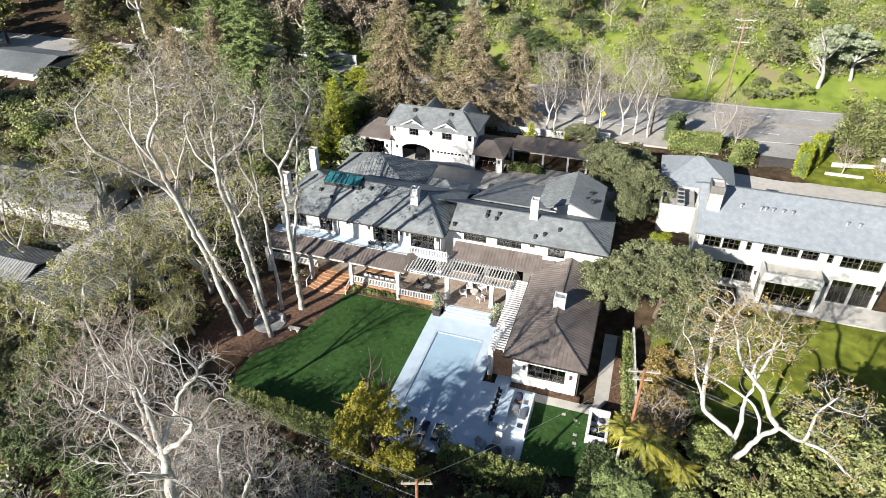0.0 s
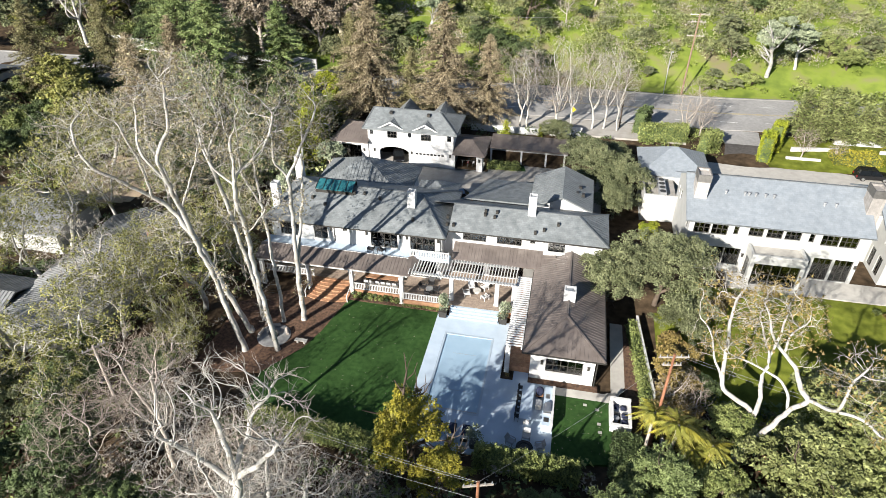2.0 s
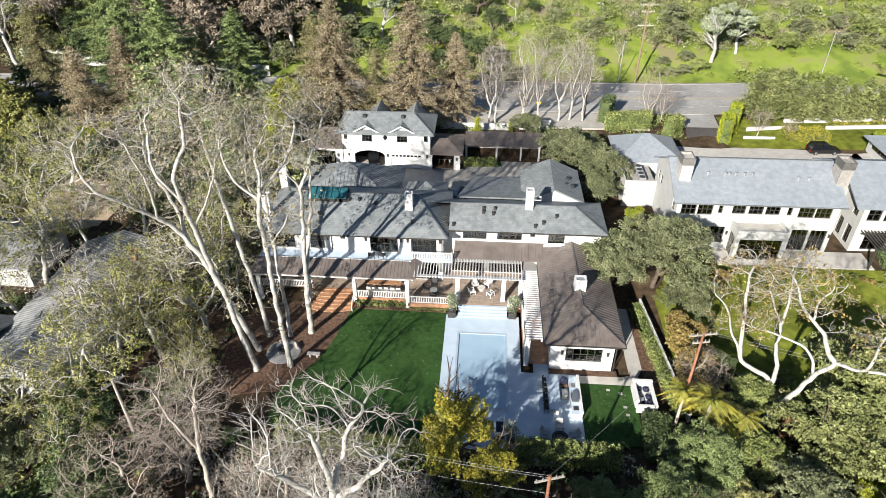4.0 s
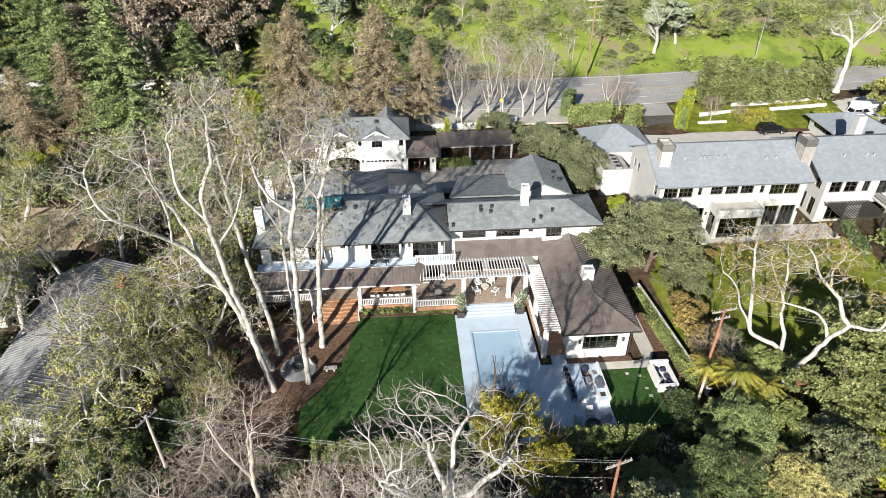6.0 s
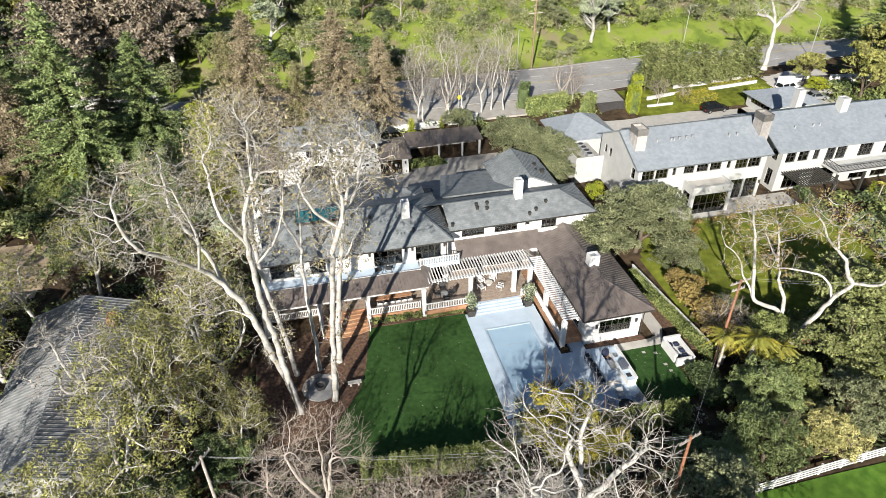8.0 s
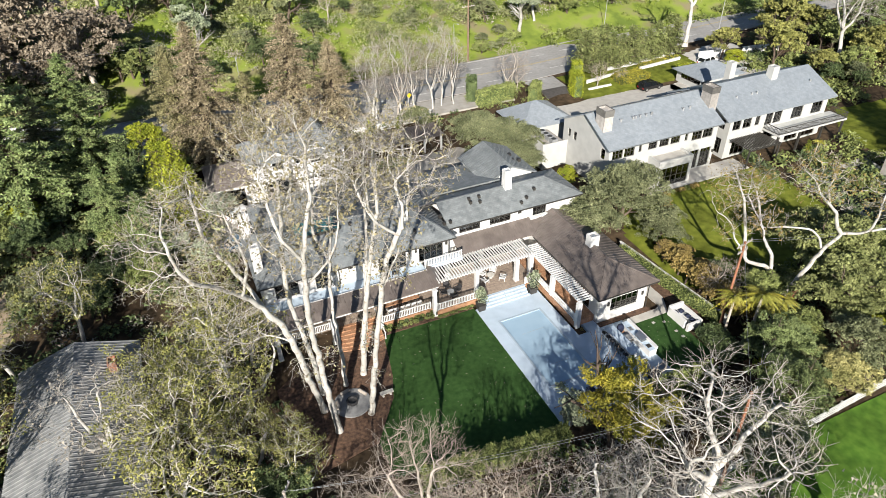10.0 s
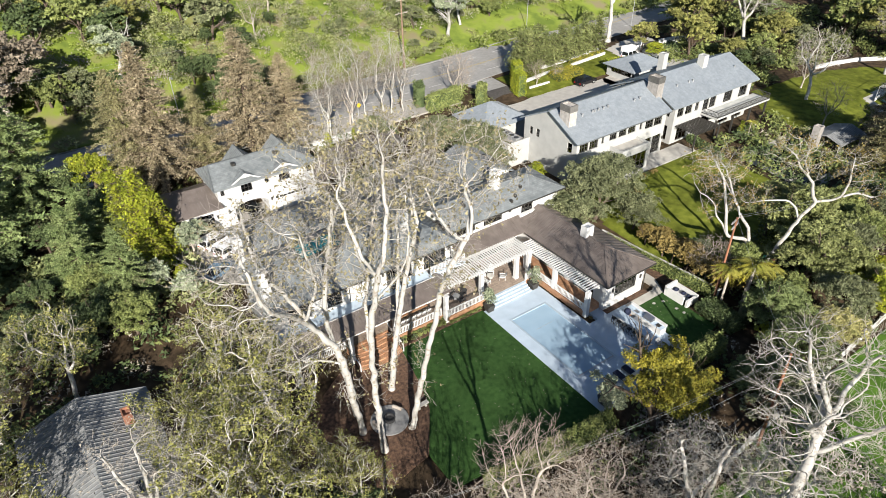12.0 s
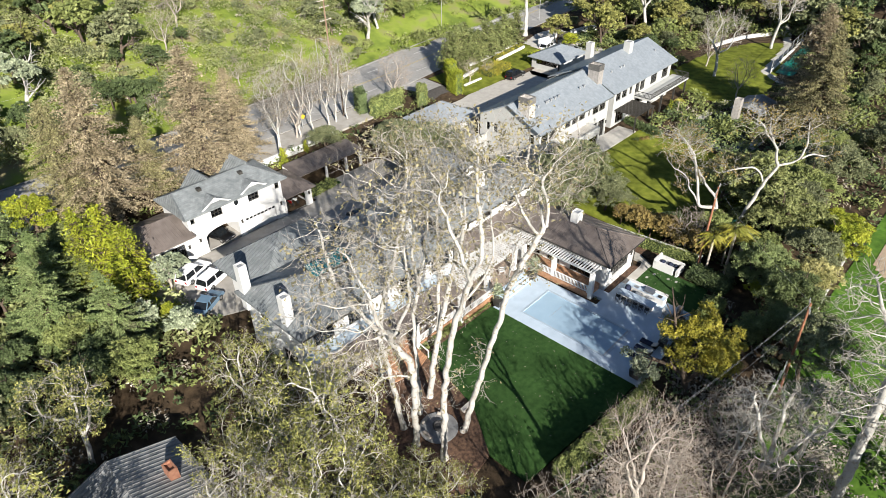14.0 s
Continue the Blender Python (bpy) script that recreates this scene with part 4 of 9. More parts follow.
roof_of(house, "roof", [(mid[0], mid[1], (-23.6, 72.7, 8.5)), (mid[1], mid[2], (-23.6, 72.7, 8.5)), (mid[2], mid[3], (-23.6, 72.7, 8.5)), (mid[3], mid[0], (-23.6, 72.7, 8.5))], 0.2, SLATE, SEAM_GREY, 0.5, {0, 1, 2, 3}, "grey ribbed pyramid roof")
part("wall", B((-25.9, -21.3, 70.0, 74.9, FLOOR - 0.2, 6.75)), WHITE, house)
roof_of(house, "roof", [((-19.4, 70.0, 7.9), (-9.0, 70.0, 7.9), (-9.0, 79.2, 6.0), (-17.3, 79.2, 6.0))], 0.22, SLATE, None, label="shallow grey slate roof")
part("wall", B((-17.0, -9.6, 70.0, 78.9, FLOOR - 0.2, 5.75)), WHITE, house)
RG0, RG1 = (-6.85, 70.6, 9.0), (-6.85, 79.4, 9.0)
roof_of(house, "roof", [((-2.8, 70.6, 7.2), (-2.8, 79.4, 7.2), RG1, RG0), ((-10.9, 79.4, 7.2), (-10.9, 70.6, 7.2), RG0, RG1)], 0.22, SLATE, SEAM_GREY, 0.5, {0, 1}, "grey ribbed gable roof")
bm = bmesh.new()
box(bm, -10.3, -3.4, 71.2, 78.8, FLOOR - 0.2, 7.1)
v = [bm.verts.new(p) for p in ((-10.3, 71.2, 7.1), (-3.4, 71.2, 7.1), (-6.85, 71.2, 8.65), (-10.3, 78.8, 7.1), (-3.4, 78.8, 7.1), (-6.85, 78.8, 8.65))]
for f in ((0, 1, 2), (5, 4, 3), (1, 4, 5, 2), (3, 0, 2, 5)):
    bm.faces.new([v[i] for i in f])
part("gable_wall", bm, WHITE, house)
for x, y in ((-4.6, 75.6), (-5.0, 74.0), (-4.2, 73.6)):
    vent(house, x, y, 7.95, 0.4)

# porch floor, terrace, lower roofs
porch = thing("porch_deck", (-22, 58, 0), "raised wooden porch deck with cedar fascia", "deck")
for a in ((-31.0, -24.4, 57.3, 61.2), (-24.4, -11.0, 56.6, 61.2), (-20.6, -8.35, 61.2, 63.2), (-43, -31.0, 58.8, 61.2)):
    part("deck_floor", B((*a, FLOOR - 0.12, FLOOR)), WOOD_GREY, porch)
part("deck_floor", B((-10.9, -8.35, 48.2, 61.2, FLOOR - 0.12, FLOOR + 0.002)), WOOD, porch)
part("fascia", B((-31.0, -24.4, 57.18, 57.3, 0, FLOOR - 0.02), (-24.4, -18.6, 56.48, 56.6, 0, FLOOR - 0.02), (-12.6, -11.0, 56.48, 56.6, 0, FLOOR - 0.02), (-24.52, -24.4, 56.48, 57.3, 0, FLOOR - 0.02)), WOOD, porch, "cedar board fascia")
part("fascia", B((-11.02, -10.9, 48.2, 56.48, 0, FLOOR - 0.02), (-10.9, -8.4, 48.08, 48.2, 0, FLOOR - 0.02)), WOOD, porch, "cedar board fascia")
part("deck_base", B((-30.9, -11.1, 57.4, 61.0, 0, FLOOR - 0.13)), DARK, porch)
steps = thing("terrace_steps", (-15.6, 56, 0), "broad white stone steps with small tread lights", "steps")
for i in range(4):
    part("tread", B((-18.5, -12.7, 55.2 + 0.36 * i, 56.75, 0.2 * i, 0.2 * (i + 1) - (0.004 if i == 3 else 0))), CONCRETE, steps)
    if i:
        for x in (-17.6, -15.6, -13.6):
            part("tread_light", B((x - 0.1, x + 0.1, 55.2 + 0.36 * i - 0.015, 55.2 + 0.36 * i, 0.2 * i + 0.07, 0.2 * i + 0.12)), BRONZE, steps)
stairs = thing("porch_stairs", (-33.8, 57.5, 0), "wide cedar garden stairs up to the porch", "stairs")
for i in range(7):
    n = 10
    bm = bmesh.new()
    row = []
    for k in range(n + 1):
        u = k / n
        x = -36.4 + 5.2 * u
        row.append((x, 55.6 + 0.5 * i - 0.55 * math.sin(math.pi * u) * (1 - i / 8)))
    plate(bm, [(x, y, 0.114 * (i + 1)) for x, y in row] + [(-31.2, 59.2, 0.114 * (i + 1)), (-36.4, 59.2, 0.114 * (i + 1))], 0.114 if i else 0.1)
    part("tread", bm, WOOD, stairs)
for x in (-36.5, -31.15):
    bm = bmesh.new()
    beam(bm, (x, 55.5, 0.95), (x, 59.0, 1.75), 0.1, 0.1), beam(bm, (x, 55.5, 0), (x, 55.5, 0.95), 0.1, 0.1), beam(bm, (x, 57.2, 0.2), (x, 57.2, 1.3), 0.1, 0.1)
    part("handrail", bm, WHITE_TRIM, stairs, "white handrail")
railing((-31.0, 57.25), (-24.9, 57.25), FLOOR)
railing((-24.3, 56.55), (-18.8, 56.55), FLOOR)
railing((-12.6, 56.55), (-11.0, 56.55), FLOOR)
railing((-10.95, 48.3), (-10.95, 56.4), FLOOR)
railing((-42.8, 58.8), (-36.6, 58.8), FLOOR)
railing((-24.2, 60.1), (-19.5, 60.1), UP, 1.05, group="balcony railings")
# terrace above the porch
terrace = thing("roof_terrace", (-33, 60.5, 4.3), "pale flat terrace above the porch with white parapet", "terrace")
part("terrace_slab", B((-43.0, -23.7, 59.4, 61.2, 4.35, UP - 0.02)), CONCRETE, terrace)
part("terrace_slab", B((-24.3, -19.4, 60.0, 61.2, 4.35, UP - 0.02)), CONCRETE, terrace)
part("parapet", B((-43.0, -24.3, 59.3, 59.4, 4.35, UP + 0.22)), WHITE, terrace)
lower = thing("porch_roof", (-28, 58, 3.9), "brown standing-seam metal porch roof", "roof")
A0, A1, A2, A3 = (-43.2, 56.85, 4.15), (-23.6, 56.85, 4.15), (-24.6, 59.35, 4.9), (-43.2, 59.35, 4.9)
roof_of(lower, "roof_sheet", [(A0, A1, A2, A3), (A1, (-22.6, 60.0, 4.15), (-23.9, 60.0, 4.9), A2)], 0.12, BROWN_METAL, BROWN_METAL, 0.42)
lower2 = thing("porch_roof", (-15, 62, 4.2), "brown standing-seam metal porch roof", "roof")
roof_of(lower2, "roof_sheet", [((-19.3, 60.9, 4.45), (-7.0, 60.9, 4.45), (-5.0, 63.2, 5.55), (-19.3, 63.2, 5.55))], 0.12, BROWN_METAL, BROWN_METAL, 0.42)
for x, y in ((-42.6, 57.2), (-36.5, 57.2), (-31.0, 57.3), (-24.55, 56.7)):
    p = thing("porch_column", (x, y, 0), "square white porch column", "column", "porch columns")
    part("shaft", B((x - 0.22, x + 0.22, y - 0.22, y + 0.22, 0, 3.75)), WHITE_TRIM, p)
    part("capital", B((x - 0.28, x + 0.28, y - 0.28, y + 0.28, 3.75, 3.95)), WHITE_TRIM, p)
    part("base", B((x - 0.27, x + 0.27, y - 0.27, y + 0.27, 0.02, 0.25)), WHITE_TRIM, p)
bm = bmesh.new()
box(bm, -43, -23.9, 57.0, 57.25, 3.72, 4.02)
part("beam", bm, WHITE_TRIM, lower)

# pergola across the porch
perg = thing("pergola", (-17.4, 58.5, 0), "white timber pergola over the porch", "pergola")
for y, x0, x1 in ((57.7, -23.9, -11.0), (61.0, -23.9, -11.0)):
    part("beam", B((x0, x1, y - 0.1, y + 0.1, 3.95, 4.25)), WHITE_TRIM, perg)
slat = bpy.data.meshes.new("slat")
bm = B((-0.045, 0.045, -2.15, 2.15, 0, 0.2))
bm.to_mesh(slat), bm.free()
slat.materials.append(WHITE_TRIM)
for i in range(36):
    ob = new("slat", slat)
    ob.parent = perg
    ob.location = Vector((-23.75 + i * 0.36, 59.25, 4.25)) - Vector(perg.location)
for x in (-18.65, -13.2, -11.2):
    part("post", B((x - 0.24, x + 0.24, 57.46, 57.94, FLOOR, 3.95)), WHITE_TRIM, perg)
    part("post_base", B((x - 0.3, x + 0.3, 57.4, 58.0, FLOOR, FLOOR + 0.22)), WHITE_TRIM, perg)
perg2 = thing("pergola", (-10.1, 53.6, 0), "long white slatted pergola along the pool house", "pergola")
for x in (-10.75, -9.35):
    part("beam", B((x - 0.09, x + 0.09, 47.7, 59.7, 3.6, 3.85)), WHITE_TRIM, perg2)
slat2 = bpy.data.meshes.new("slat")
bm = B((-0.98, 0.85, -0.05, 0.05, 0, 0.17))
bm.to_mesh(slat2), bm.free()
slat2.materials.append(WHITE_TRIM)
for i in range(32):
    ob = new("slat", slat2)
    ob.parent = perg2
    ob.location = Vector((-10.05, 47.85 + i * 0.377, 3.85)) - Vector(perg2.location)
for y in (47.95, 53.4, 58.6):
    part("post", B((-11.0, -10.5, y - 0.25, y + 0.25, 0.0, 3.6)), WHITE_TRIM, perg2)

# pool house
annex = thing("pool_house", (-5, 54, 0), "white single-storey pool house with brown metal hip roof", "house")
sw = [(-6.75, -2.95, 1.25, 3.1)]
ww = [(49.3, 52.6, FLOOR, 3.2), (54.2, 56.0, FLOOR, 3.2), (57.2, 60.6, FLOOR, 3.2)]
bm = bmesh.new()
wall(bm, "x", -8.35, -1.78, 47.45, 0.3, 0, 4.25, sw)
wall(bm, "y", 47.75, 63.2, -8.35, 0.3, 0, 4.25, ww)
wall(bm, "y", 47.75, 63.2, -1.78, -0.3, 0, 4.25, [(50, 51.5, 1.4, 3)])
part("wall", bm, WHITE, annex)
part("floor_slab", B((-8.05, -2.08, 47.75, 63.2, FLOOR - 0.3, FLOOR)), WOOD_GREY, annex)
w = window(annex, "x", *sw[0], 47.62, 5, 2)
part("window_sill", B((-6.85, -2.85, 47.33, 47.45, 1.15, 1.25)), WHITE_TRIM, annex)
for a, b, c, d in ww:
    window(annex, "y", a, b, c, d, -8.2, 3, 1)
window(annex, "y", 50, 51.5, 1.4, 3, -1.93, 2, 2)
sconce(annex, -7.15, 47.45, 2.5), sconce(annex, -2.4, 47.45, 2.5)
R0, R1 = (-5.07, 51.2, 5.95), (-5.07, 63.4, 5.95)
S0, S1 = (-9.2, 46.63, 4.35), (-0.95, 46.63, 4.35)
roof_of(annex, "roof", [(S0, S1, R0), (S1, (-0.95, 63.3, 4.35), R1, R0), ((-9.2, 63.4, 4.35), S0, R0, R1)], 0.16, BROWN_METAL, BROWN_METAL, 0.42, label="brown standing-seam metal hip roof")
bm = bmesh.new()
plate(bm, [(-9.4, 62.3, 4.98), (-6.8, 62.3, 5.38), (-6.8, 63.19, 5.56), (-9.4, 63.19, 5.16)], 0.1)
part("roof_cricket", bm, BROWN_METAL, annex)
bm = bmesh.new()
for a, b in ((R0, R1), (S0, R0), (S1, R0)):
    beam(bm, Vector(a) + Vector((0, 0, 0.04)), Vector(b) + Vector((0, 0, 0.04)), 0.2, 0.07)
part("ridge_capping", bm, BROWN_METAL, annex)
bm = bmesh.new()
beam(bm, (-9.2, 46.58, 4.24), (-0.95, 46.58, 4.24), 0.1, 0.14), beam(bm, (-9.24, 46.6, 4.24), (-9.24, 60.5, 4.24), 0.1, 0.14), beam(bm, (-0.9, 46.6, 4.24), (-0.9, 63.2, 4.24), 0.1, 0.14)
part("gutter", bm, BRONZE, annex)
bm = bmesh.new()
tube(bm, (-1.6, 47.36, 0.1), (-1.6, 47.36, 4.2), 0.06)
part("downpipe", bm, BRONZE, annex)
chimney(annex, -5.0, 54.3, 5.3, 7.2, 1.25, 1.0)

HOOD = mat("weathered_dark_metal", (0.10, 0.095, 0.09), (0.15, 0.145, 0.135), 0.6, 3)
# ---- the garage house behind the court ----
G0 = 1.05
garage = thing("garage_house", (-32, 94, G0), "white two-storey garage house with grey slate roof and two gables", "house")
gdoor = (-31.1, -26.2, G0, 3.5)
upper = [(-38.5, -37.95, 5.95, 7.0), (-35.6, -34.0, 5.6, 6.75), (-30.0, -28.35, 5.6, 6.7), (-25.7, -25.05, 5.8, 6.85)]
bm = bmesh.new()
wall(bm, "x", -38.9, -24.7, 90.4, 0.35, G0 - 0.3, 7.3, [(-37.0, -32.1, G0, 4.15), gdoor] + upper)
wall(bm, "x", -38.9, -24.7, 97.2, -0.3, G0 - 0.3, 7.3)
wall(bm, "y", 90.75, 96.9, -38.9, 0.3, G0 - 0.3, 7.3, [(92, 93, 5.8, 6.9)])
wall(bm, "y", 90.75, 96.9, -24.7, -0.3, G0 - 0.3, 7.3, [(92, 93.2, 5.8, 6.9)])
wall(bm, "y", 90.75, 96.9, -31.8, 0.2, G0, 4.3)
part("wall", bm, WHITE, garage)
part("floor_slab", B((-38.6, -25, 90.75, 96.9, G0, G0 + 0.03)), COURT, garage)
part("floor_slab", B((-38.6, -25, 90.75, 96.9, 4.3, 4.5)), DARK, garage)
# the flat arch over the open bay
bm = bmesh.new()
n = 14
for i in range(n):
    u0, u1 = i / n, (i + 1) / n
    z0, z1 = (3.35 + 0.75 * math.sin(math.pi * u) ** 0.6 for u in (u0, u1))
    x0, x1 = -37.0 + 4.9 * u0, -37.0 + 4.9 * u1
    v = [bm.verts.new((x, y, z)) for y in (90.4, 90.75) for x, z in ((x0, z0), (x1, z1), (x1, 4.15), (x0, 4.15))]
    for f in ((0, 1, 2, 3), (7, 6, 5, 4), (0, 4, 5, 1)):
        bm.faces.new([v[k] for k in f])
part("arch", bm, WHITE, garage)
door = part("garage_door", B((-31.1, -26.2, 90.52, 90.6, G0, 3.5)), WHITE_TRIM, garage, "white panelled garage door with small top lights")
for j in range(4):
    for i in range(8):
        x0, z0 = -31.02 + i * 0.61, G0 + 0.06 + j * 0.6
        if j == 3:
            part("door_light", B((x0 + 0.08, x0 + 0.5, 90.49, 90.52, z0 + 0.14, z0 + 0.42)), CAR_GLASS, door, "small dark door light")
        else:
            part("door_panel", B((x0, x0 + 0.57, 90.505, 90.52, z0, z0 + 0.54)), WHITE_TRIM, door)
for (a, b, c, d), nu in zip(upper, (1, 3, 3, 1)):
    window(garage, "x", a, b, c, d, 90.55, nu, 2)
window(garage, "y", 92, 93, 5.8, 6.9, -38.75, 1, 2), window(garage, "y", 92, 93.2, 5.8, 6.9, -24.85, 1, 2)
for a, b in ((-36.6, -35.7), (-33.9, -33.3), (-28.2, -27.4)):
    part("shutter", B((b - 0.55, b - 0.1, 90.36, 90.4, 4.7, 6.6)) if b > -35 else B((a, a + 0.01, 90.39, 90.4, 5.6, 6.7)), WHITE_TRIM, garage)
bm = bmesh.new()
for r0, z in ((0.42, 6.4),):
    pts = [bm.verts.new((-31.86 + 0.3 * math.cos(k * math.tau / 20), 90.37, 6.4 + 0.42 * math.sin(k * math.tau / 20))) for k in range(20)]
    back = [bm.verts.new((p.co.x, 90.4, p.co.z)) for p in pts]
    bm.faces.new(pts)
    for k in range(20):
        bm.faces.new((pts[k], back[k], back[(k + 1) % 20], pts[(k + 1) % 20]))
part("oval_window", bm, CAR_GLASS, garage, "small dark oval window")
for x in (-37.9, -31.6, -25.2):
    sconce(garage, x, 90.4, 3.3)
GE, GR = 7.35, 9.35
SWg, SEg, NEg, NWg = (-39.5, 89.6, GE), (-24.0, 89.6, GE), (-24.0, 98.0, GE), (-39.5, 98.0, GE)
RWg, REg = (-38.6, 93.8, GR), (-27.6, 93.8, GR)
r = roof_of(garage, "roof", [(SWg, SEg, REg, RWg), (SEg, NEg, REg), (NEg, NWg, RWg, REg), (NWg, SWg, RWg)], 0.2, SLATE, SEAM_GREY, 0.5, {1, 3}, "grey slate roof")
bm = bmesh.new()
for a, b in ((RWg, REg), (SEg, REg), (NEg, REg), (SWg, RWg)):
    beam(bm, Vector(a) + Vector((0, 0, 0.03)), Vector(b) + Vector((0, 0, 0.03)), 0.2, 0.08)
part("ridge_capping", bm, SEAM_GREY, r)
for cx in (-34.85, -29.2):
    pk, lo, hw = 8.55, 7.25, 2.35
    yb = 89.6 + (pk - GE) / ((GR - GE) / 4.2)
    f = [((cx, 89.9, pk), (cx - hw, 89.9, lo), (cx - hw, 90.4, lo + 0.12), (cx, yb, pk)), ((cx + hw, 89.9, lo), (cx, 89.9, pk), (cx, yb, pk), (cx + hw, 90.4, lo + 0.12))]
    roof_of(garage, "gable_roof", f, 0.16, SLATE, SEAM_GREY, 0.5, {0, 1})
    bm = bmesh.new()
    v = [bm.verts.new((x, y, z)) for y in (90.38, 91.4) for x, z in ((cx - hw + 0.3, 7.2), (cx + hw - 0.3, 7.2), (cx, pk - 0.2))]
    bm.faces.new(v[:3]), bm.faces.new(v[3:][::-1])
    part("gable_wall", bm, WHITE, garage)
    bm = bmesh.new()
    for s in (-1, 1):
        beam(bm, (cx + s * hw, 89.86, lo - 0.02), (cx, 89.86, pk - 0.02), 0.06, 0.2)
    part("bargeboard", bm, WHITE_TRIM, garage)
for x in (-35.4, -29.2):
    vent(garage, x, 92.9, GE + 1.6, 0.5)
# back gables of the roof
for cx in (-33.5, -27.5):
    roof_of(garage, "gable_roof", [((cx - 2.2, 97.9, 7.4), (cx, 97.9, 9.6), (cx, 93.6, 9.6), (cx - 2.2, 95.5, 7.6)), ((cx, 97.9, 9.6), (cx + 2.2, 97.9, 7.4), (cx + 2.2, 95.5, 7.6), (cx, 93.6, 9.6))], 0.16, SLATE, SEAM_GREY, 0.5, {0, 1})
# west wing
bm = bmesh.new()
wall(bm, "x", -44.3, -38.9, 90.2, 0.3, G0 - 0.3, 4.75, [(-43.45, -40.1, G0, 3.95)])
wall(bm, "y", 90.5, 97.6, -44.3, 0.3, G0 - 0.3, 4.75)
wall(bm, "x", -44.3, -38.9, 97.9, -0.3, G0 - 0.3, 4.75)
part("wall", bm, WHITE, garage)
window(garage, "x", -43.45, -40.1, G0, 3.95, 90.36, 5, 2, name="glazed_doors")
sconce(garage, -43.9, 90.2, 3.2), sconce(garage, -39.6, 90.2, 3.2)
w0 = [(-45.1, 89.45, 4.83), (-38.7, 89.45, 4.83), (-38.7, 98.2, 4.83), (-45.1, 98.2, 4.83)]
roof_of(garage, "wing_roof", [(w0[0], w0[1], (-38.7, 93.8, 6.5), (-42.0, 93.8, 6.5)), ((w0[2]), w0[3], (-42.0, 93.8, 6.5), (-38.7, 93.8, 6.5)), (w0[3], w0[0], (-42.0, 93.8, 6.5))], 0.16, BROWN_METAL, BROWN_METAL, 0.42, label="brown metal hip roof")
# east carport and covered walk
bm = bmesh.new()
wall(bm, "x", -24.7, -19.9, 90.3, 0.4, G0 - 0.3, 4.1, [(-24.4, -20.9, G0, 3.75)])
wall(bm, "x", -24.7, -19.9, 97.2, -0.3, G0 - 0.3, 4.1)
wall(bm, "y", 90.7, 96.9, -19.9, -0.3, G0 - 0.3, 4.1, [(91.6, 96.0, G0, 3.4)])
part("wall", bm, WHITE, garage)
c0 = [(-24.7, 89.6, 4.1), (-19.4, 89.6, 4.1), (-19.4, 97.6, 4.1), (-24.7, 97.6, 4.1)]
roof_of(garage, "carport_roof", [(c0[0], c0[1], (-22.4, 93.6, 5.5), (-24.7, 93.6, 5.5)), (c0[1], c0[2], (-22.4, 93.6, 5.5)), (c0[2], c0[3], (-24.7, 93.6, 5.5), (-22.4, 93.6, 5.5))], 0.15, BROWN_METAL, BROWN_METAL, 0.42, label="brown metal roof")
sconce(garage, -20.4, 90.3, 3.0)
walkway = thing("covered_walk", (-14, 96, 1.1), "covered walk with brown metal roof on posts", "canopy")
roof_of(walkway, "roof_sheet", [((-19.3, 93.9, 3.9), (-6.5, 93.9, 3.9), (-6.5, 98.3, 4.4), (-19.3, 98.3, 4.4))], 0.14, BROWN_METAL, BROWN_METAL, 0.42)
for x in (-19.0, -14.0, -10.0, -7.0):
    part("post", B((x - 0.15, x + 0.15, 94.1, 94.4, 1.05, 3.8)), WHITE_TRIM, walkway)
part("back_wall", B((-19.3, -6.5, 98.0, 98.25, 1.2, 4.2)), WHITE, walkway)
bw = thing("boundary_wall", (-7, 104, 2.0), "white stucco boundary wall beside the road", "wall")
part("wall", B((-10.0, -4.6, 104.0, 104.3, 1.2, 4.0)), WHITE, bw)
part("coping", B((-10.1, -4.5, 103.95, 104.35, 4.0, 4.1)), WHITE_TRIM, bw)
bw = thing("boundary_wall", (-15, 104, 2.0), "white stucco boundary wall beside the road", "wall")
part("wall", B((-24, -11.5, 103.6, 103.9, 1.2, 3.5)), WHITE, bw)

# ---- the neighbouring house to the east ----
N0 = 1.1
nb = thing("neighbouring_house", (30, 76, N0), "long cream stucco two-storey house with pale slate gable roofs", "house")
up = [(9.5, 11.4, 6.2, 7.75), (11.6, 13.5, 6.2, 7.75), (14.2, 14.75, 6.5, 7.65), (15.95, 17.6, 6.5, 7.75), (18.0, 19.8, 6.5, 7.75), (20.1, 21.9, 6.5, 7.75), (22.8, 23.4, 6.5, 7.65), (24.2, 26.2, 6.2, 7.7), (26.3, 28.3, 6.2, 7.7)]
low = [(9.6, 11.4, 2.0, 4.5), (11.6, 13.7, 2.0, 4.5), (13.8, 15.7, 2.0, 4.5), (24.2, 26.3, N0 + 0.1, 4.4), (26.6, 28.7, N0 + 0.1, 4.4)]
bm = bmesh.new()
wall(bm, "x", 8.9, 29.2, 70.2, 0.35, 0, 8.3, up + low + [(17.0, 22.0, N0 + 0.1, 4.4)])
wall(bm, "x", 8.9, 29.2, 82.0, -0.3, 0, 8.3)
ends = [(71.2, 72.2, 6.0, 7.6), (78.4, 79.2, 6.0, 7.4), (80.0, 80.7, 6.0, 7.3)]
wall(bm, "y", 70.55, 81.7, 8.9, 0.3, 0, 8.3, ends)
wall(bm, "y", 70.55, 81.7, 29.2, -0.3, 0, 8.3, [(71.5, 73, 5.6, 7.4), (71.5, 73, 1.4, 4)])
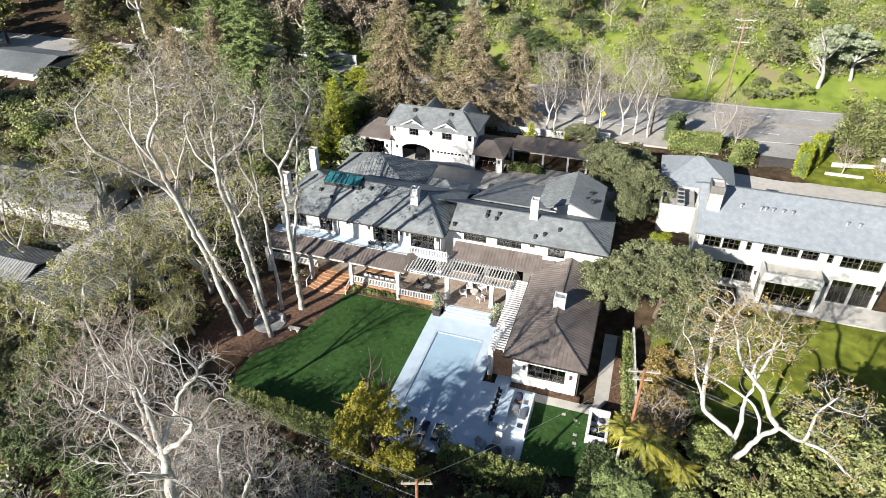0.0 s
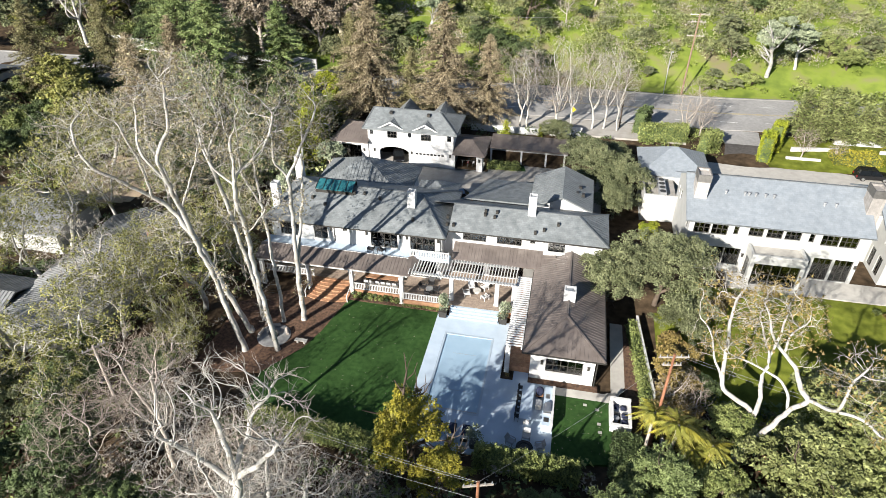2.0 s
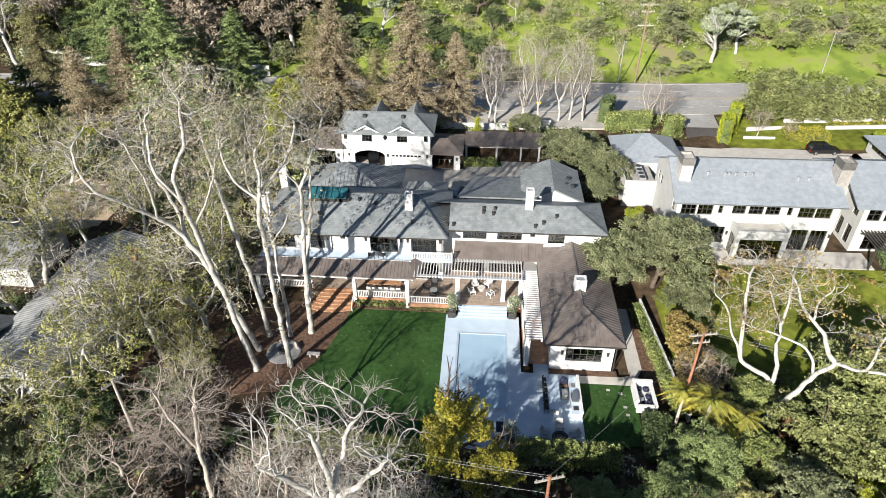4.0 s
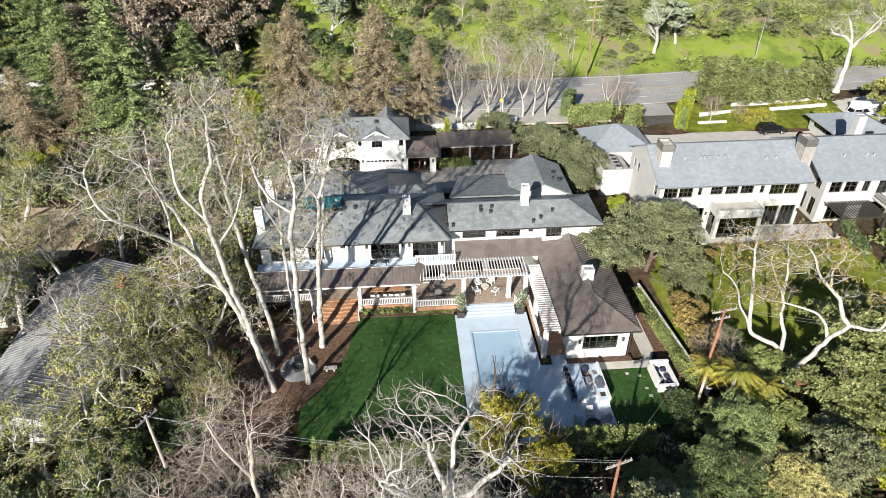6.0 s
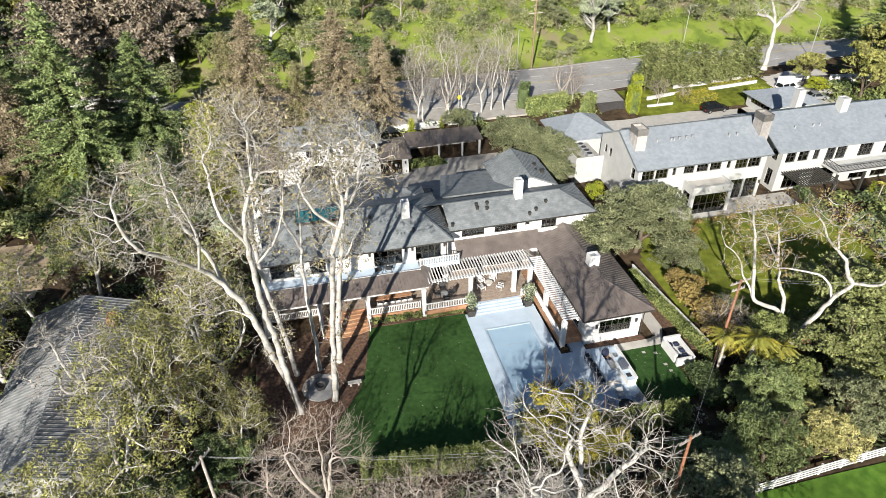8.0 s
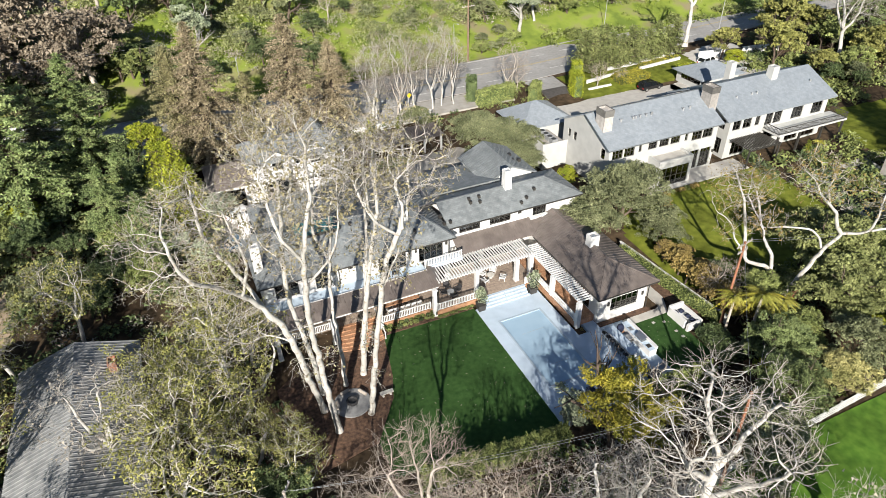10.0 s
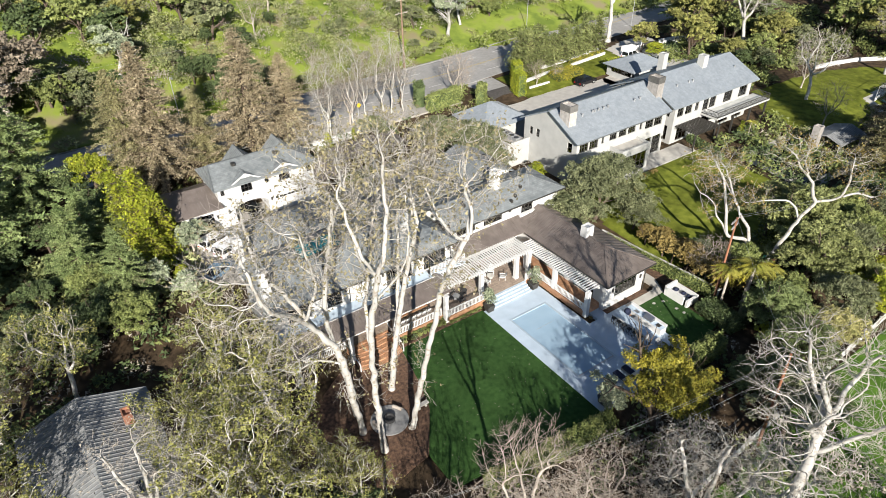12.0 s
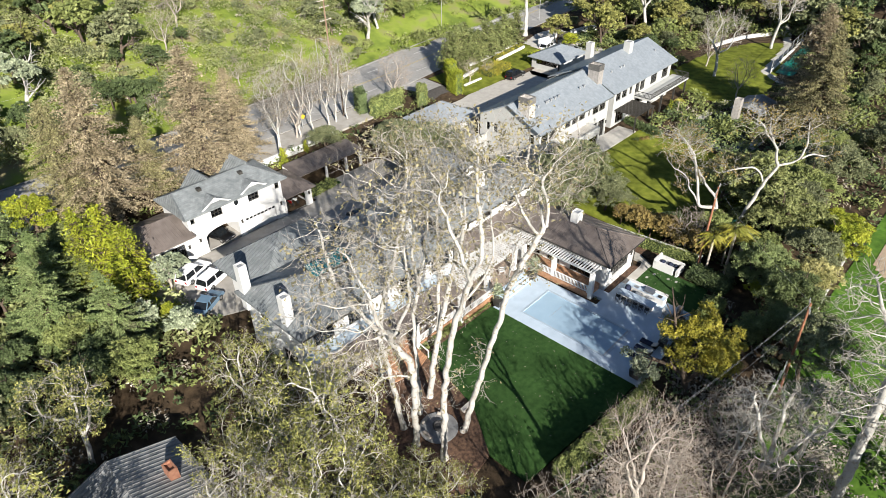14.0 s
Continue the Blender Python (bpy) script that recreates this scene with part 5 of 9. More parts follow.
for x in (8.9, 28.9):
    v = [bm.verts.new((x + dx, y, z)) for dx in (0, 0.3) for y, z in ((70.2, 8.3), (82.0, 8.3), (76.1, 11.3))]
    for f in ((2, 1, 0), (3, 4, 5), (0, 1, 4, 3), (1, 2, 5, 4), (2, 0, 3, 5)):
        bm.faces.new([v[i] for i in f])
part("wall", bm, CREAM, nb)
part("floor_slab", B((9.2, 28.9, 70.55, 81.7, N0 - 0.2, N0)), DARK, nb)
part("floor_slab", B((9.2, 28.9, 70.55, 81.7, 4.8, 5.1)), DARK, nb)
for (a, b, c, d) in up:
    window(nb, "x", a, b, c, d, 70.4, 3 if b - a > 1 else 1, 2, bar=0.09)
for (a, b, c, d) in low:
    window(nb, "x", a, b, c, d, 70.4, 3, 2, bar=0.09)
for a, b, c, d in ends:
    window(nb, "y", a, b, c, d, 9.05, 1, 2)
for a, b, c, d in ((71.5, 73, 5.6, 7.4), (71.5, 73, 1.4, 4)):
    window(nb, "y", a, b, c, d, 29.05, 2, 2)
# projecting bay with a flat roof
bm = bmesh.new()
wall(bm, "x", 16.3, 22.6, 67.6, 0.3, 0.5, 5.5, [(16.8, 22.1, N0 + 0.1, 4.3)])
wall(bm, "y", 67.9, 70.2, 16.3, 0.3, 0.5, 5.5, [(68.2, 69.9, N0 + 0.1, 4.3)])
wall(bm, "y", 67.9, 70.2, 22.6, -0.3, 0.5, 5.5, [(68.2, 69.9, N0 + 0.1, 4.3)])
part("bay", bm, CREAM, nb)
part("bay_roof", B((16.6, 22.3, 67.9, 70.2, 4.9, 5.2)), PATHWAY, nb)
window(nb, "x", 16.8, 22.1, N0 + 0.1, 4.3, 67.75, 5, 2, bar=0.09)
window(nb, "y", 68.2, 69.9, N0 + 0.1, 4.3, 16.45, 2, 2), window(nb, "y", 68.2, 69.9, N0 + 0.1, 4.3, 22.45, 2, 2)
for x in (23.7, 16.0, 29.0):
    sconce(nb, x, 70.2, 3.6)
NE_, NR_ = 8.27, 11.5
r = roof_of(nb, "roof", [((8.3, 69.6, NE_), (29.7, 69.6, NE_), (29.7, 76.1, NR_), (8.3, 76.1, NR_)), ((29.7, 82.6, NE_), (8.3, 82.6, NE_), (8.3, 76.1, NR_), (29.7, 76.1, NR_))], 0.2, SLATE_PALE, label="pale blue-grey slate gable roof")
bm = bmesh.new()
beam(bm, (8.3, 76.1, NR_ + 0.02), (29.7, 76.1, NR_ + 0.02), 0.25, 0.08)
beam(bm, (8.3, 69.55, NE_ - 0.12), (29.7, 69.55, NE_ - 0.12), 0.12, 0.14)
part("ridge_and_gutter", bm, SEAM_GREY, r)
for x in (13.0, 15.2, 15.7, 16.5, 17.6, 18.6, 24.3, 25.6):
    y = 73.6 if x < 20 else 73.2
    z = NE_ + (y - 69.6) * 0.497
    bm = bmesh.new()
    tube(bm, (x, y, z - 0.1), (x, y, z + 0.35), 0.13, 0.13, 8)
    tube(bm, (x, y, z + 0.35), (x, y, z + 0.45), 0.2, 0.2, 8)
    part("roof_vent", bm, GALV, nb, "pale metal roof vent")
for x, z1 in ((9.9, 12.9), (29.6, 12.9)):
    c = chimney(nb, x, 73.6, 0.4, z1, 1.5, 2.1, STONE, False)
    part("smoke_hood", B((x - 0.8, x + 0.8, 72.5, 72.6, z1 - 0.9, z1 + 0.1), (x - 0.8, x + 0.8, 74.6, 74.7, z1 - 0.9, z1 + 0.1), (x - 0.8, x - 0.7, 72.6, 74.6, z1 - 0.9, z1 + 0.1), (x + 0.7, x + 0.8, 72.6, 74.6, z1 - 0.9, z1 + 0.1)), HOOD, c, "dark chimney hood")
# terrace with round planters on the west side
tw = thing("side_terrace", (6.5, 84, N0), "small walled roof terrace with metal chairs", "terrace")
part("wall", B((4.4, 8.9, 80.6, 88.0, 0.4, 4.6)), CREAM, tw)
part("parapet", B((4.4, 4.6, 80.6, 86.4, 4.6, 5.3), (4.6, 8.9, 80.6, 80.8, 4.6, 5.3)), CREAM, tw)
part("terrace_floor", B((4.6, 8.9, 80.8, 86.4, 4.6, 4.66)), COURT, tw)
for i in range(4):
    pot = thing("condenser_unit", (7.0, 81.7 + i * 1.15, 4.66), "grey air conditioning unit with round fan", "air conditioner", "roof terrace units")
    x, y = 7.0, 81.7 + i * 1.15
    part("casing", B((x - 0.5, x + 0.5, y - 0.45, y + 0.45, 4.66, 5.4)), GALV, pot)
    bm = bmesh.new()
    lathe(bm, (x, y, 5.4), ((0.4, 0), (0.4, 0.05), (0.3, 0.05), (0.1, 0.02)), 12)
    part("fan_grille", bm, BRONZE, pot)
nwing = thing("neighbouring_wing", (9, 90, 1.2), "cream wing with pale slate hip roof", "house")
part("wall", B((4.8, 13.4, 87.0, 94.6, 0.6, 5.5)), CREAM, nwing)
h = [(4.0, 86.3, 5.5), (14.2, 86.3, 5.5), (14.2, 95.4, 5.5), (4.0, 95.4, 5.5)]
roof_of(nwing, "roof", [(h[0], h[1], (9.4, 91.4, 7.9), (8.6, 91.4, 7.9)), (h[1], h[2], (9.4, 91.4, 7.9)), (h[2], h[3], (8.6, 91.4, 7.9), (9.4, 91.4, 7.9)), (h[3], h[0], (8.6, 91.4, 7.9))], 0.18, SLATE_PALE, SEAM_GREY, 0.5, {1}, "pale slate hip roof")
# second wing of the neighbouring house
up2 = [(33.3, 35.0, 5.6, 7.4), (35.4, 37.2, 5.6, 7.4), (38.0, 39.0, 5.6, 7.4), (40.2, 41.8, 5.2, 7.4), (42.0, 43.8, 5.2, 7.4), (46.0, 48.5, 5.2, 7.4), (50.5, 53.0, 5.2, 7.4)]
low2 = [(34, 37, N0 + 0.1, 3.9), (39, 43, N0 + 0.1, 3.9), (46, 49, N0 + 0.1, 3.9), (50, 53, N0 + 0.1, 3.9)]
bm = bmesh.new()
wall(bm, "x", 32.6, 54.0, 71.0, 0.35, 0, 7.9, up2 + low2)
wall(bm, "x", 29.2, 54.0, 83.4, -0.3, 0, 7.9)
wall(bm, "y", 71.35, 83.1, 32.6, 0.3, 0, 7.9, [(72, 73.2, 5.6, 7.2), (72, 73.2, 1.4, 4), (74.2, 75.4, 1.4, 4)])
wall(bm, "y", 71.35, 83.1, 54.0, -0.3, 0, 7.9)
box(bm, 29.2, 32.6, 76.0, 83.0, 0, 7.9)
for x in (53.7, 32.6):
    v = [bm.verts.new((x + dx, y, z)) for dx in (0, 0.3) for y, z in ((71.0, 7.9), (83.4, 7.9), (77.3, 10.8))]
    for f in ((2, 1, 0), (3, 4, 5), (0, 1, 4, 3), (1, 2, 5, 4), (2, 0, 3, 5)):
        bm.faces.new([v[i] for i in f])
part("wall", bm, CREAM, nb)
part("floor_slab", B((32.9, 53.7, 71.35, 83.1, N0 - 0.2, N0), (32.9, 53.7, 71.35, 83.1, 4.6, 4.9)), DARK, nb)
for (a, b, c, d) in up2 + low2:
    window(nb, "x", a, b, c, d, 71.2, 3 if b - a > 2 else 2, 2, bar=0.09)
for a, b, c, d in ((72, 73.2, 5.6, 7.2), (72, 73.2, 1.4, 4), (74.2, 75.4, 1.4, 4)):
    window(nb, "y", a, b, c, d, 32.75, 2, 2)
roof_of(nb, "roof", [((31.2, 70.2, 7.9), (55.0, 70.2, 7.9), (55.0, 77.3, 11.1), (31.2, 77.3, 11.1)), ((55.0, 84.4, 7.9), (31.2, 84.4, 7.9), (31.2, 77.3, 11.1), (55.0, 77.3, 11.1))], 0.2, SLATE_PALE, label="pale blue-grey slate gable roof")
chimney(nb, 45.6, 76.4, 8, 12.6, 1.3, 1.3, CREAM), chimney(nb, 44.0, 83.6, 6, 11.4, 1.2, 1.2, CREAM)
for x in (36, 39.2, 40.3, 52.2):
    bm = bmesh.new()
    tube(bm, (x, 74.0, 9.5), (x, 74.0, 10.0), 0.13, 0.13, 8)
    part("roof_vent", bm, GALV, nb)
part("balcony_slab", B((40.0, 55.4, 67.6, 71.0, 4.55, 4.85)), CREAM, nb)
for a, b in (((40.1, 67.7), (55.3, 67.7)), ((40.1, 67.7), (40.1, 70.9)), ((55.3, 67.7), (55.3, 70.9))):
    bm = bmesh.new()
    beam(bm, (*a, 5.85), (*b, 5.85), 0.08, 0.08), beam(bm, (*a, 4.95), (*b, 4.95), 0.06, 0.06)
    L_ = (Vector(b) - Vector(a)).length
    for i in range(int(L_ / 0.25) + 1):
        q = Vector(a) + (Vector(b) - Vector(a)) * (i * 0.25 / L_)
        box(bm, q.x - 0.02, q.x + 0.02, q.y - 0.02, q.y + 0.02, 4.85, 5.82)
    part("balcony_railing", bm, BRONZE, nb, "dark metal balcony railing")
for x in (40.4, 45.2, 50.2, 55.0):
    part("balcony_post", B((x - 0.15, x + 0.15, 67.75, 68.05, 0.9, 4.55)), BRONZE, nb)
ntp = thing("neighbour_pergola", (36.5, 69, N0), "dark slatted pergola beside the neighbouring house", "pergola")
for i in range(16):
    part("slat", B((33.2 + i * 0.42, 33.3 + i * 0.42, 66.4, 71.0, 4.1, 4.25)), BRONZE, ntp)
for y in (66.6, 70.3):
    part("beam", B((33.0, 39.8, y, y + 0.15, 3.95, 4.1)), BRONZE, ntp)
for x in (33.2, 39.5):
    part("post", B((x - 0.1, x + 0.1, 66.58, 66.78, 0.9, 3.95)), BRONZE, ntp)
n3 = thing("neighbour_garage", (51, 96, 1.9), "cream garage building with pale slate hip roof", "garage")
bm = bmesh.new()
wall(bm, "y", 92.8, 99.6, 47.8, 0.3, 1.2, 4.5, [(93.4, 98.8, 3.0, 4.2)])
wall(bm, "x", 47.8, 57.0, 92.8, 0.3, 1.2, 4.5)
wall(bm, "x", 47.8, 57.0, 99.9, -0.3, 1.2, 4.5)
wall(bm, "y", 93.1, 99.6, 57.0, -0.3, 1.2, 4.5)
part("wall", bm, CREAM, n3)
window(n3, "y", 93.4, 98.8, 3.0, 4.2, 47.95, 6, 1)
h = [(47.0, 92.0, 4.5), (57.8, 92.0, 4.5), (57.8, 100.6, 4.5), (47.0, 100.6, 4.5)]
roof_of(n3, "roof", [(h[0], h[1], (53.6, 96.3, 6.4), (51.2, 96.3, 6.4)), (h[1], h[2], (53.6, 96.3, 6.4)), (h[2], h[3], (51.2, 96.3, 6.4), (53.6, 96.3, 6.4)), (h[3], h[0], (51.2, 96.3, 6.4))], 0.18, SLATE_PALE, None, label="pale slate hip roof")
cab = thing("cabana", (54.5, 53.5, 0.9), "small cabana with dark roof and stone chimney", "pavilion")
roof_of(cab, "roof", [((50.5, 51.2, 3.0), (58.5, 51.2, 3.0), (58.5, 54.0, 3.9), (50.5, 54.0, 3.9)), ((58.5, 56.8, 3.0), (50.5, 56.8, 3.0), (50.5, 54.0, 3.9), (58.5, 54.0, 3.9))], 0.15, GREY_TIN, SEAM_GREY, 0.5)
for x in (50.9, 58.1):
    for y in (51.6, 56.4):
        part("post", B((x - 0.15, x + 0.15, y - 0.15, y + 0.15, 0.6, 3.1)), CREAM, cab)
chimney(cab, 50.2, 55.5, 0.6, 5.2, 1.2, 1.2, STONE, False)

# white retaining walls, gate and hedges' planters in front of the neighbouring house
for x0, x1, y0, y1, z in ((28.6, 33.9, 102.6, 102.6, 2.7), (29.8, 37.2, 105.1, 106.1, 3.3), (43.8, 55.6, 106.4, 107.7, 3.3), (37.4, 56.4, 108.7, 110.4, 3.6)):
    rw = thing("retaining_wall", ((x0 + x1) / 2, (y0 + y1) / 2, z - 0.8), "low white garden retaining wall", "wall", "terraced garden walls")
    bm = bmesh.new()
    plate(bm, [(x0, y0, z), (x1, y1, z), (x1, y1 + 0.35, z), (x0, y0 + 0.35, z)], 1.2)
    part("wall", bm, WHITE, rw)
gw = thing("boundary_wall", (66, 105.5, 2.0), "white roadside wall with a dark gate", "wall")
bm = bmesh.new()
plate(bm, [(59.3, 106.2, 4.3), (65.4, 105.1, 4.3), (65.4, 105.4, 4.3), (59.3, 106.5, 4.3)], 2.8)
part("wall", bm, WHITE, gw)
bm = bmesh.new()
plate(bm, [(69.8, 104.4, 4.3), (79, 102.8, 4.3), (79, 103.1, 4.3), (69.8, 104.7, 4.3)], 2.8)
part("wall", bm, WHITE, gw)
bm = bmesh.new()
plate(bm, [(65.5, 105.15, 4.2), (69.7, 104.45, 4.2), (69.7, 104.57, 4.2), (65.5, 105.27, 4.2)], 2.5)
part("gate", bm, BRONZE, gw, "dark metal gate")

# the far garden: curved wall, court fence, path and dark pool beyond the neighbouring house
curve = [(88.5, 76.4), (94.0, 75.6), (100.0, 73.8), (105.5, 70.8), (110.0, 67.2)]
cw = thing("garden_wall", (98, 74, ground_z(98, 74)), "low curved pale garden wall round the far lawn", "wall", "far garden walls")
for (ax, ay), (bx, by) in zip(curve, curve[1:]):
    bm = bmesh.new()
    z = ground_z((ax + bx) / 2, (ay + by) / 2) + 0.75
    plate(bm, [(ax, ay, z), (bx, by, z), (bx, by + 0.4, z), (ax, ay + 0.4, z)], 1.8)
    part("wall_panel", bm, WHITE, cw)
ctf = thing("court_fence", (98, 61, ground_z(98, 61)), "long pale ball court fence with posts", "fence")
for k in range(10):
    x, y = 80.5 + k * 4.0, 60.0 + k * 0.3
    z = ground_z(x, y)
    bm = bmesh.new()
    tube(bm, (x, y, z - 0.1), (x, y, z + 3.2), 0.06, 0.06, 6)
    part("post", bm, GALV, ctf)
    if k < 9:
        for q in (0.4, 1.6, 3.1):
            bm = bmesh.new()
            beam(bm, (x, y, z + q), (x + 4.0, y + 0.3, ground_z(x + 4, y) + q), 0.05, 0.06)
            part("rail", bm, GALV, ctf)
        bm = bmesh.new()
        plate(bm, [(x, y, z + 0.85), (x + 4.0, y + 0.3, z + 0.85), (x + 4.0, y + 0.42, z + 0.85), (x, y + 0.12, z + 0.85)], 0.9)
        part("panel", bm, WHITE, ctf)
drape("court_surface", [(82, 56), (116, 58), (116, 61.5), (82, 59.5)], TEAL_PLASTIC, "green hard ball court surface", "court", 0.06)
drape("far_path", [(74, 54), (76, 54), (81, 60.3), (101, 62.6), (112, 66.5), (120, 70), (119, 72), (108, 67), (100, 64), (80, 61.8)], PATHWAY, "pale path past the far lawn", "path", 0.09)
drape("pool_surround", [(38, 48.5), (53.5, 48.5), (53.5, 61.5), (38, 61.5)], PATHWAY, "pale stone surround of the neighbouring pool", "patio", 0.08)
drape("neighbour_pool", [(39.5, 50), (52, 50), (52, 60), (39.5, 60)], POOL_DARK, "dark still water of the neighbouring pool", "pool", 0.12)

# ---- the house to the west, and those beyond ----
wn_ = thing("west_house", (-61.5, 51, 0), "low house with weathered grey battened metal roof", "house")
part("wall", B((-66.2, -57.0, 40.2, 62.6, -0.3, 3.4)), CREAM, wn_)
f = [((-55.9, 39.0, 3.3), (-55.9, 63.2, 3.3), (-61.6, 63.2, 5.3), (-61.6, 39.0, 5.3)), ((-67.3, 63.2, 3.3), (-67.3, 39.0, 3.3), (-61.6, 39.0, 5.3), (-61.6, 63.2, 5.3))]
roof_of(wn_, "roof", f, 0.15, GREY_TIN, GREY_TIN, 0.45, None, "grey battened metal roof", 0.06, 0.055)
for y in (39.2, 63.0):
    bm = bmesh.new()
    v = [bm.verts.new((x, y + dy, z)) for dy in (0, 0.2) for x, z in ((-66.2, 3.3), (-57.0, 3.3), (-61.6, 5.1))]
    bm.faces.new(v[:3]), bm.faces.new(v[3:][::-1]), bm.faces.new((v[0], v[2], v[5], v[3])), bm.faces.new((v[1], v[4], v[5], v[2]))
    part("gable_wall", bm, CREAM, wn_)
chimney(wn_, -58.2, 58.8, 3.0, 5.3, 0.8, 1.2, BRICK, False)
part("skylight", B((-59.9, -58.9, 50, 51.4, 4.1, 4.5)), CAR_GLASS, wn_, "dark roof skylight")
wn2 = thing("west_house", (-82, 62, 0.4), "low house with weathered grey battened metal roof", "house")
part("wall", B((-92, -72, 57.5, 66.0, -0.2, 3.4)), CREAM, wn2)
f = [((-93.2, 56.6, 3.4), (-71.0, 56.6, 3.4), (-71.0, 62.0, 5.6), (-93.2, 62.0, 5.6)), ((-71.0, 67.2, 3.4), (-93.2, 67.2, 3.4), (-93.2, 62.0, 5.6), (-71.0, 62.0, 5.6))]
roof_of(wn2, "roof", f, 0.15, GREY_TIN, GREY_TIN, 0.45, None, "", 0.06, 0.055)
wn3 = thing("west_house", (-78, 46, 0), "low house with weathered grey battened metal roof", "house")
part("wall", B((-80, -67.0, 41, 48, -0.2, 3.0)), CREAM, wn3)
f = [((-81, 40.2, 3.0), (-66.4, 40.2, 3.0), (-66.4, 44.5, 4.5), (-81, 44.5, 4.5)), ((-66.4, 48.8, 3.0), (-81, 48.8, 3.0), (-81, 44.5, 4.5), (-66.4, 44.5, 4.5))]
roof_of(wn3, "roof", f, 0.15, GREY_TIN, GREY_TIN, 0.45, None, "", 0.06, 0.055)
far_house = thing("far_house", (-134, 106, 1.3), "far dark-roofed house among trees", "house")
part("wall", B((-142, -124, 100, 112, 0.6, 4.0)), CREAM, far_house)
roof_of(far_house, "roof", [((-143, 99, 4.0), (-123, 99, 4.0), (-123, 106, 5.6), (-143, 106, 5.6)), ((-123, 113, 4.0), (-143, 113, 4.0), (-143, 106, 5.6), (-123, 106, 5.6))], 0.2, SEAM_GREY)
fw = thing("far_wall", (-92, 129.5, 2.8), "long white stucco wall with a swept top beside the road", "wall")
bm = bmesh.new()
for i in range(30):
    u0, u1 = i / 30, (i + 1) / 30
    x0, x1 = -122 + 60 * u0, -122 + 60 * u1
    y0, y1 = 127.2 + 8 * (1 - u0) ** 2, 127.2 + 8 * (1 - u1) ** 2
    z = ground_z(x0, y0) + 1.7 + 0.8 * math.sin(u0 * 9) ** 2
    plate(bm, [(x0, y0, z), (x1, y1, z), (x1, y1 + 0.5, z), (x0, y0 + 0.5, z)], 3.2)
part("wall", bm, CREAM, fw)

# ---- trees and planting ----
RNG = np.random.default_rng(7)


def put_tree(proto, x, y, s=1.0, rz=None, lift=0.0, used={}):
    """Places a tree: the model itself the first time, a copy after that."""
    rz = RNG.uniform(0, math.tau) if rz is None else rz
    m = Matrix.Translation((x, y, ground_z(x, y) - 0.05 + lift)) @ Matrix.Rotation(rz, 4, "Z") @ Matrix.Diagonal((s, s, s * RNG.uniform(0.92, 1.08), 1))
    if proto.name not in used:
        used[proto.name] = True
        proto.matrix_basis = m
        return proto
    return copy_thing(proto, m)


def distant_woods(label, kinds, spots, seed):
    """Trees too far off to count: half of each model's leaves, a little larger, joined into one object with its stems."""
    rng = np.random.default_rng(seed)
    for n, proto in enumerate(kinds):
        mine = spots[n::len(kinds)]
        sheets = {}
        for child in proto.children:
            me = child.data
            co = np.empty(len(me.vertices) * 3, np.float32)
            me.vertices.foreach_get("co", co)
            co = co.reshape(-1, 3)
            k = 3 if child.name.startswith("crown") else 4
            if k == 3:
                tri = co.reshape(-1, 3, 3)[::2]
                co = (tri.mean(1, keepdims=True) + (tri - tri.mean(1, keepdims=True)) * 1.35).reshape(-1, 3)
                faces = np.arange(len(co)).reshape(-1, 3)
            else:
                faces = np.empty(len(me.loops), np.int32)
                me.loops.foreach_get("vertex_index", faces)
                faces = faces.reshape(-1, 4)
            sheets[k] = (co, faces, me.materials[0])
        turned = [(x, y, s, rng.uniform(0, math.tau)) for x, y, s in mine]
        joined = {}
        for k, (co, faces, material) in sheets.items():
            V, F = [], []
            for i, (x, y, s, a) in enumerate(turned):
                c, d = math.cos(a) * s, math.sin(a) * s
                V.append(np.stack([co[:, 0] * c - co[:, 1] * d + x, co[:, 0] * d + co[:, 1] * c + y, co[:, 2] * s + ground_z(x, y)], 1))
                F.append(faces + i * len(co))
            joined[k] = (np.concatenate(V), np.concatenate(F), material)
        woods = tagged(raw_mesh("far_woods", *joined[3]), label, "woods", "", "stuff")
        raw_mesh("stems", *joined[4], woods, "brown stems", "stuff", True)


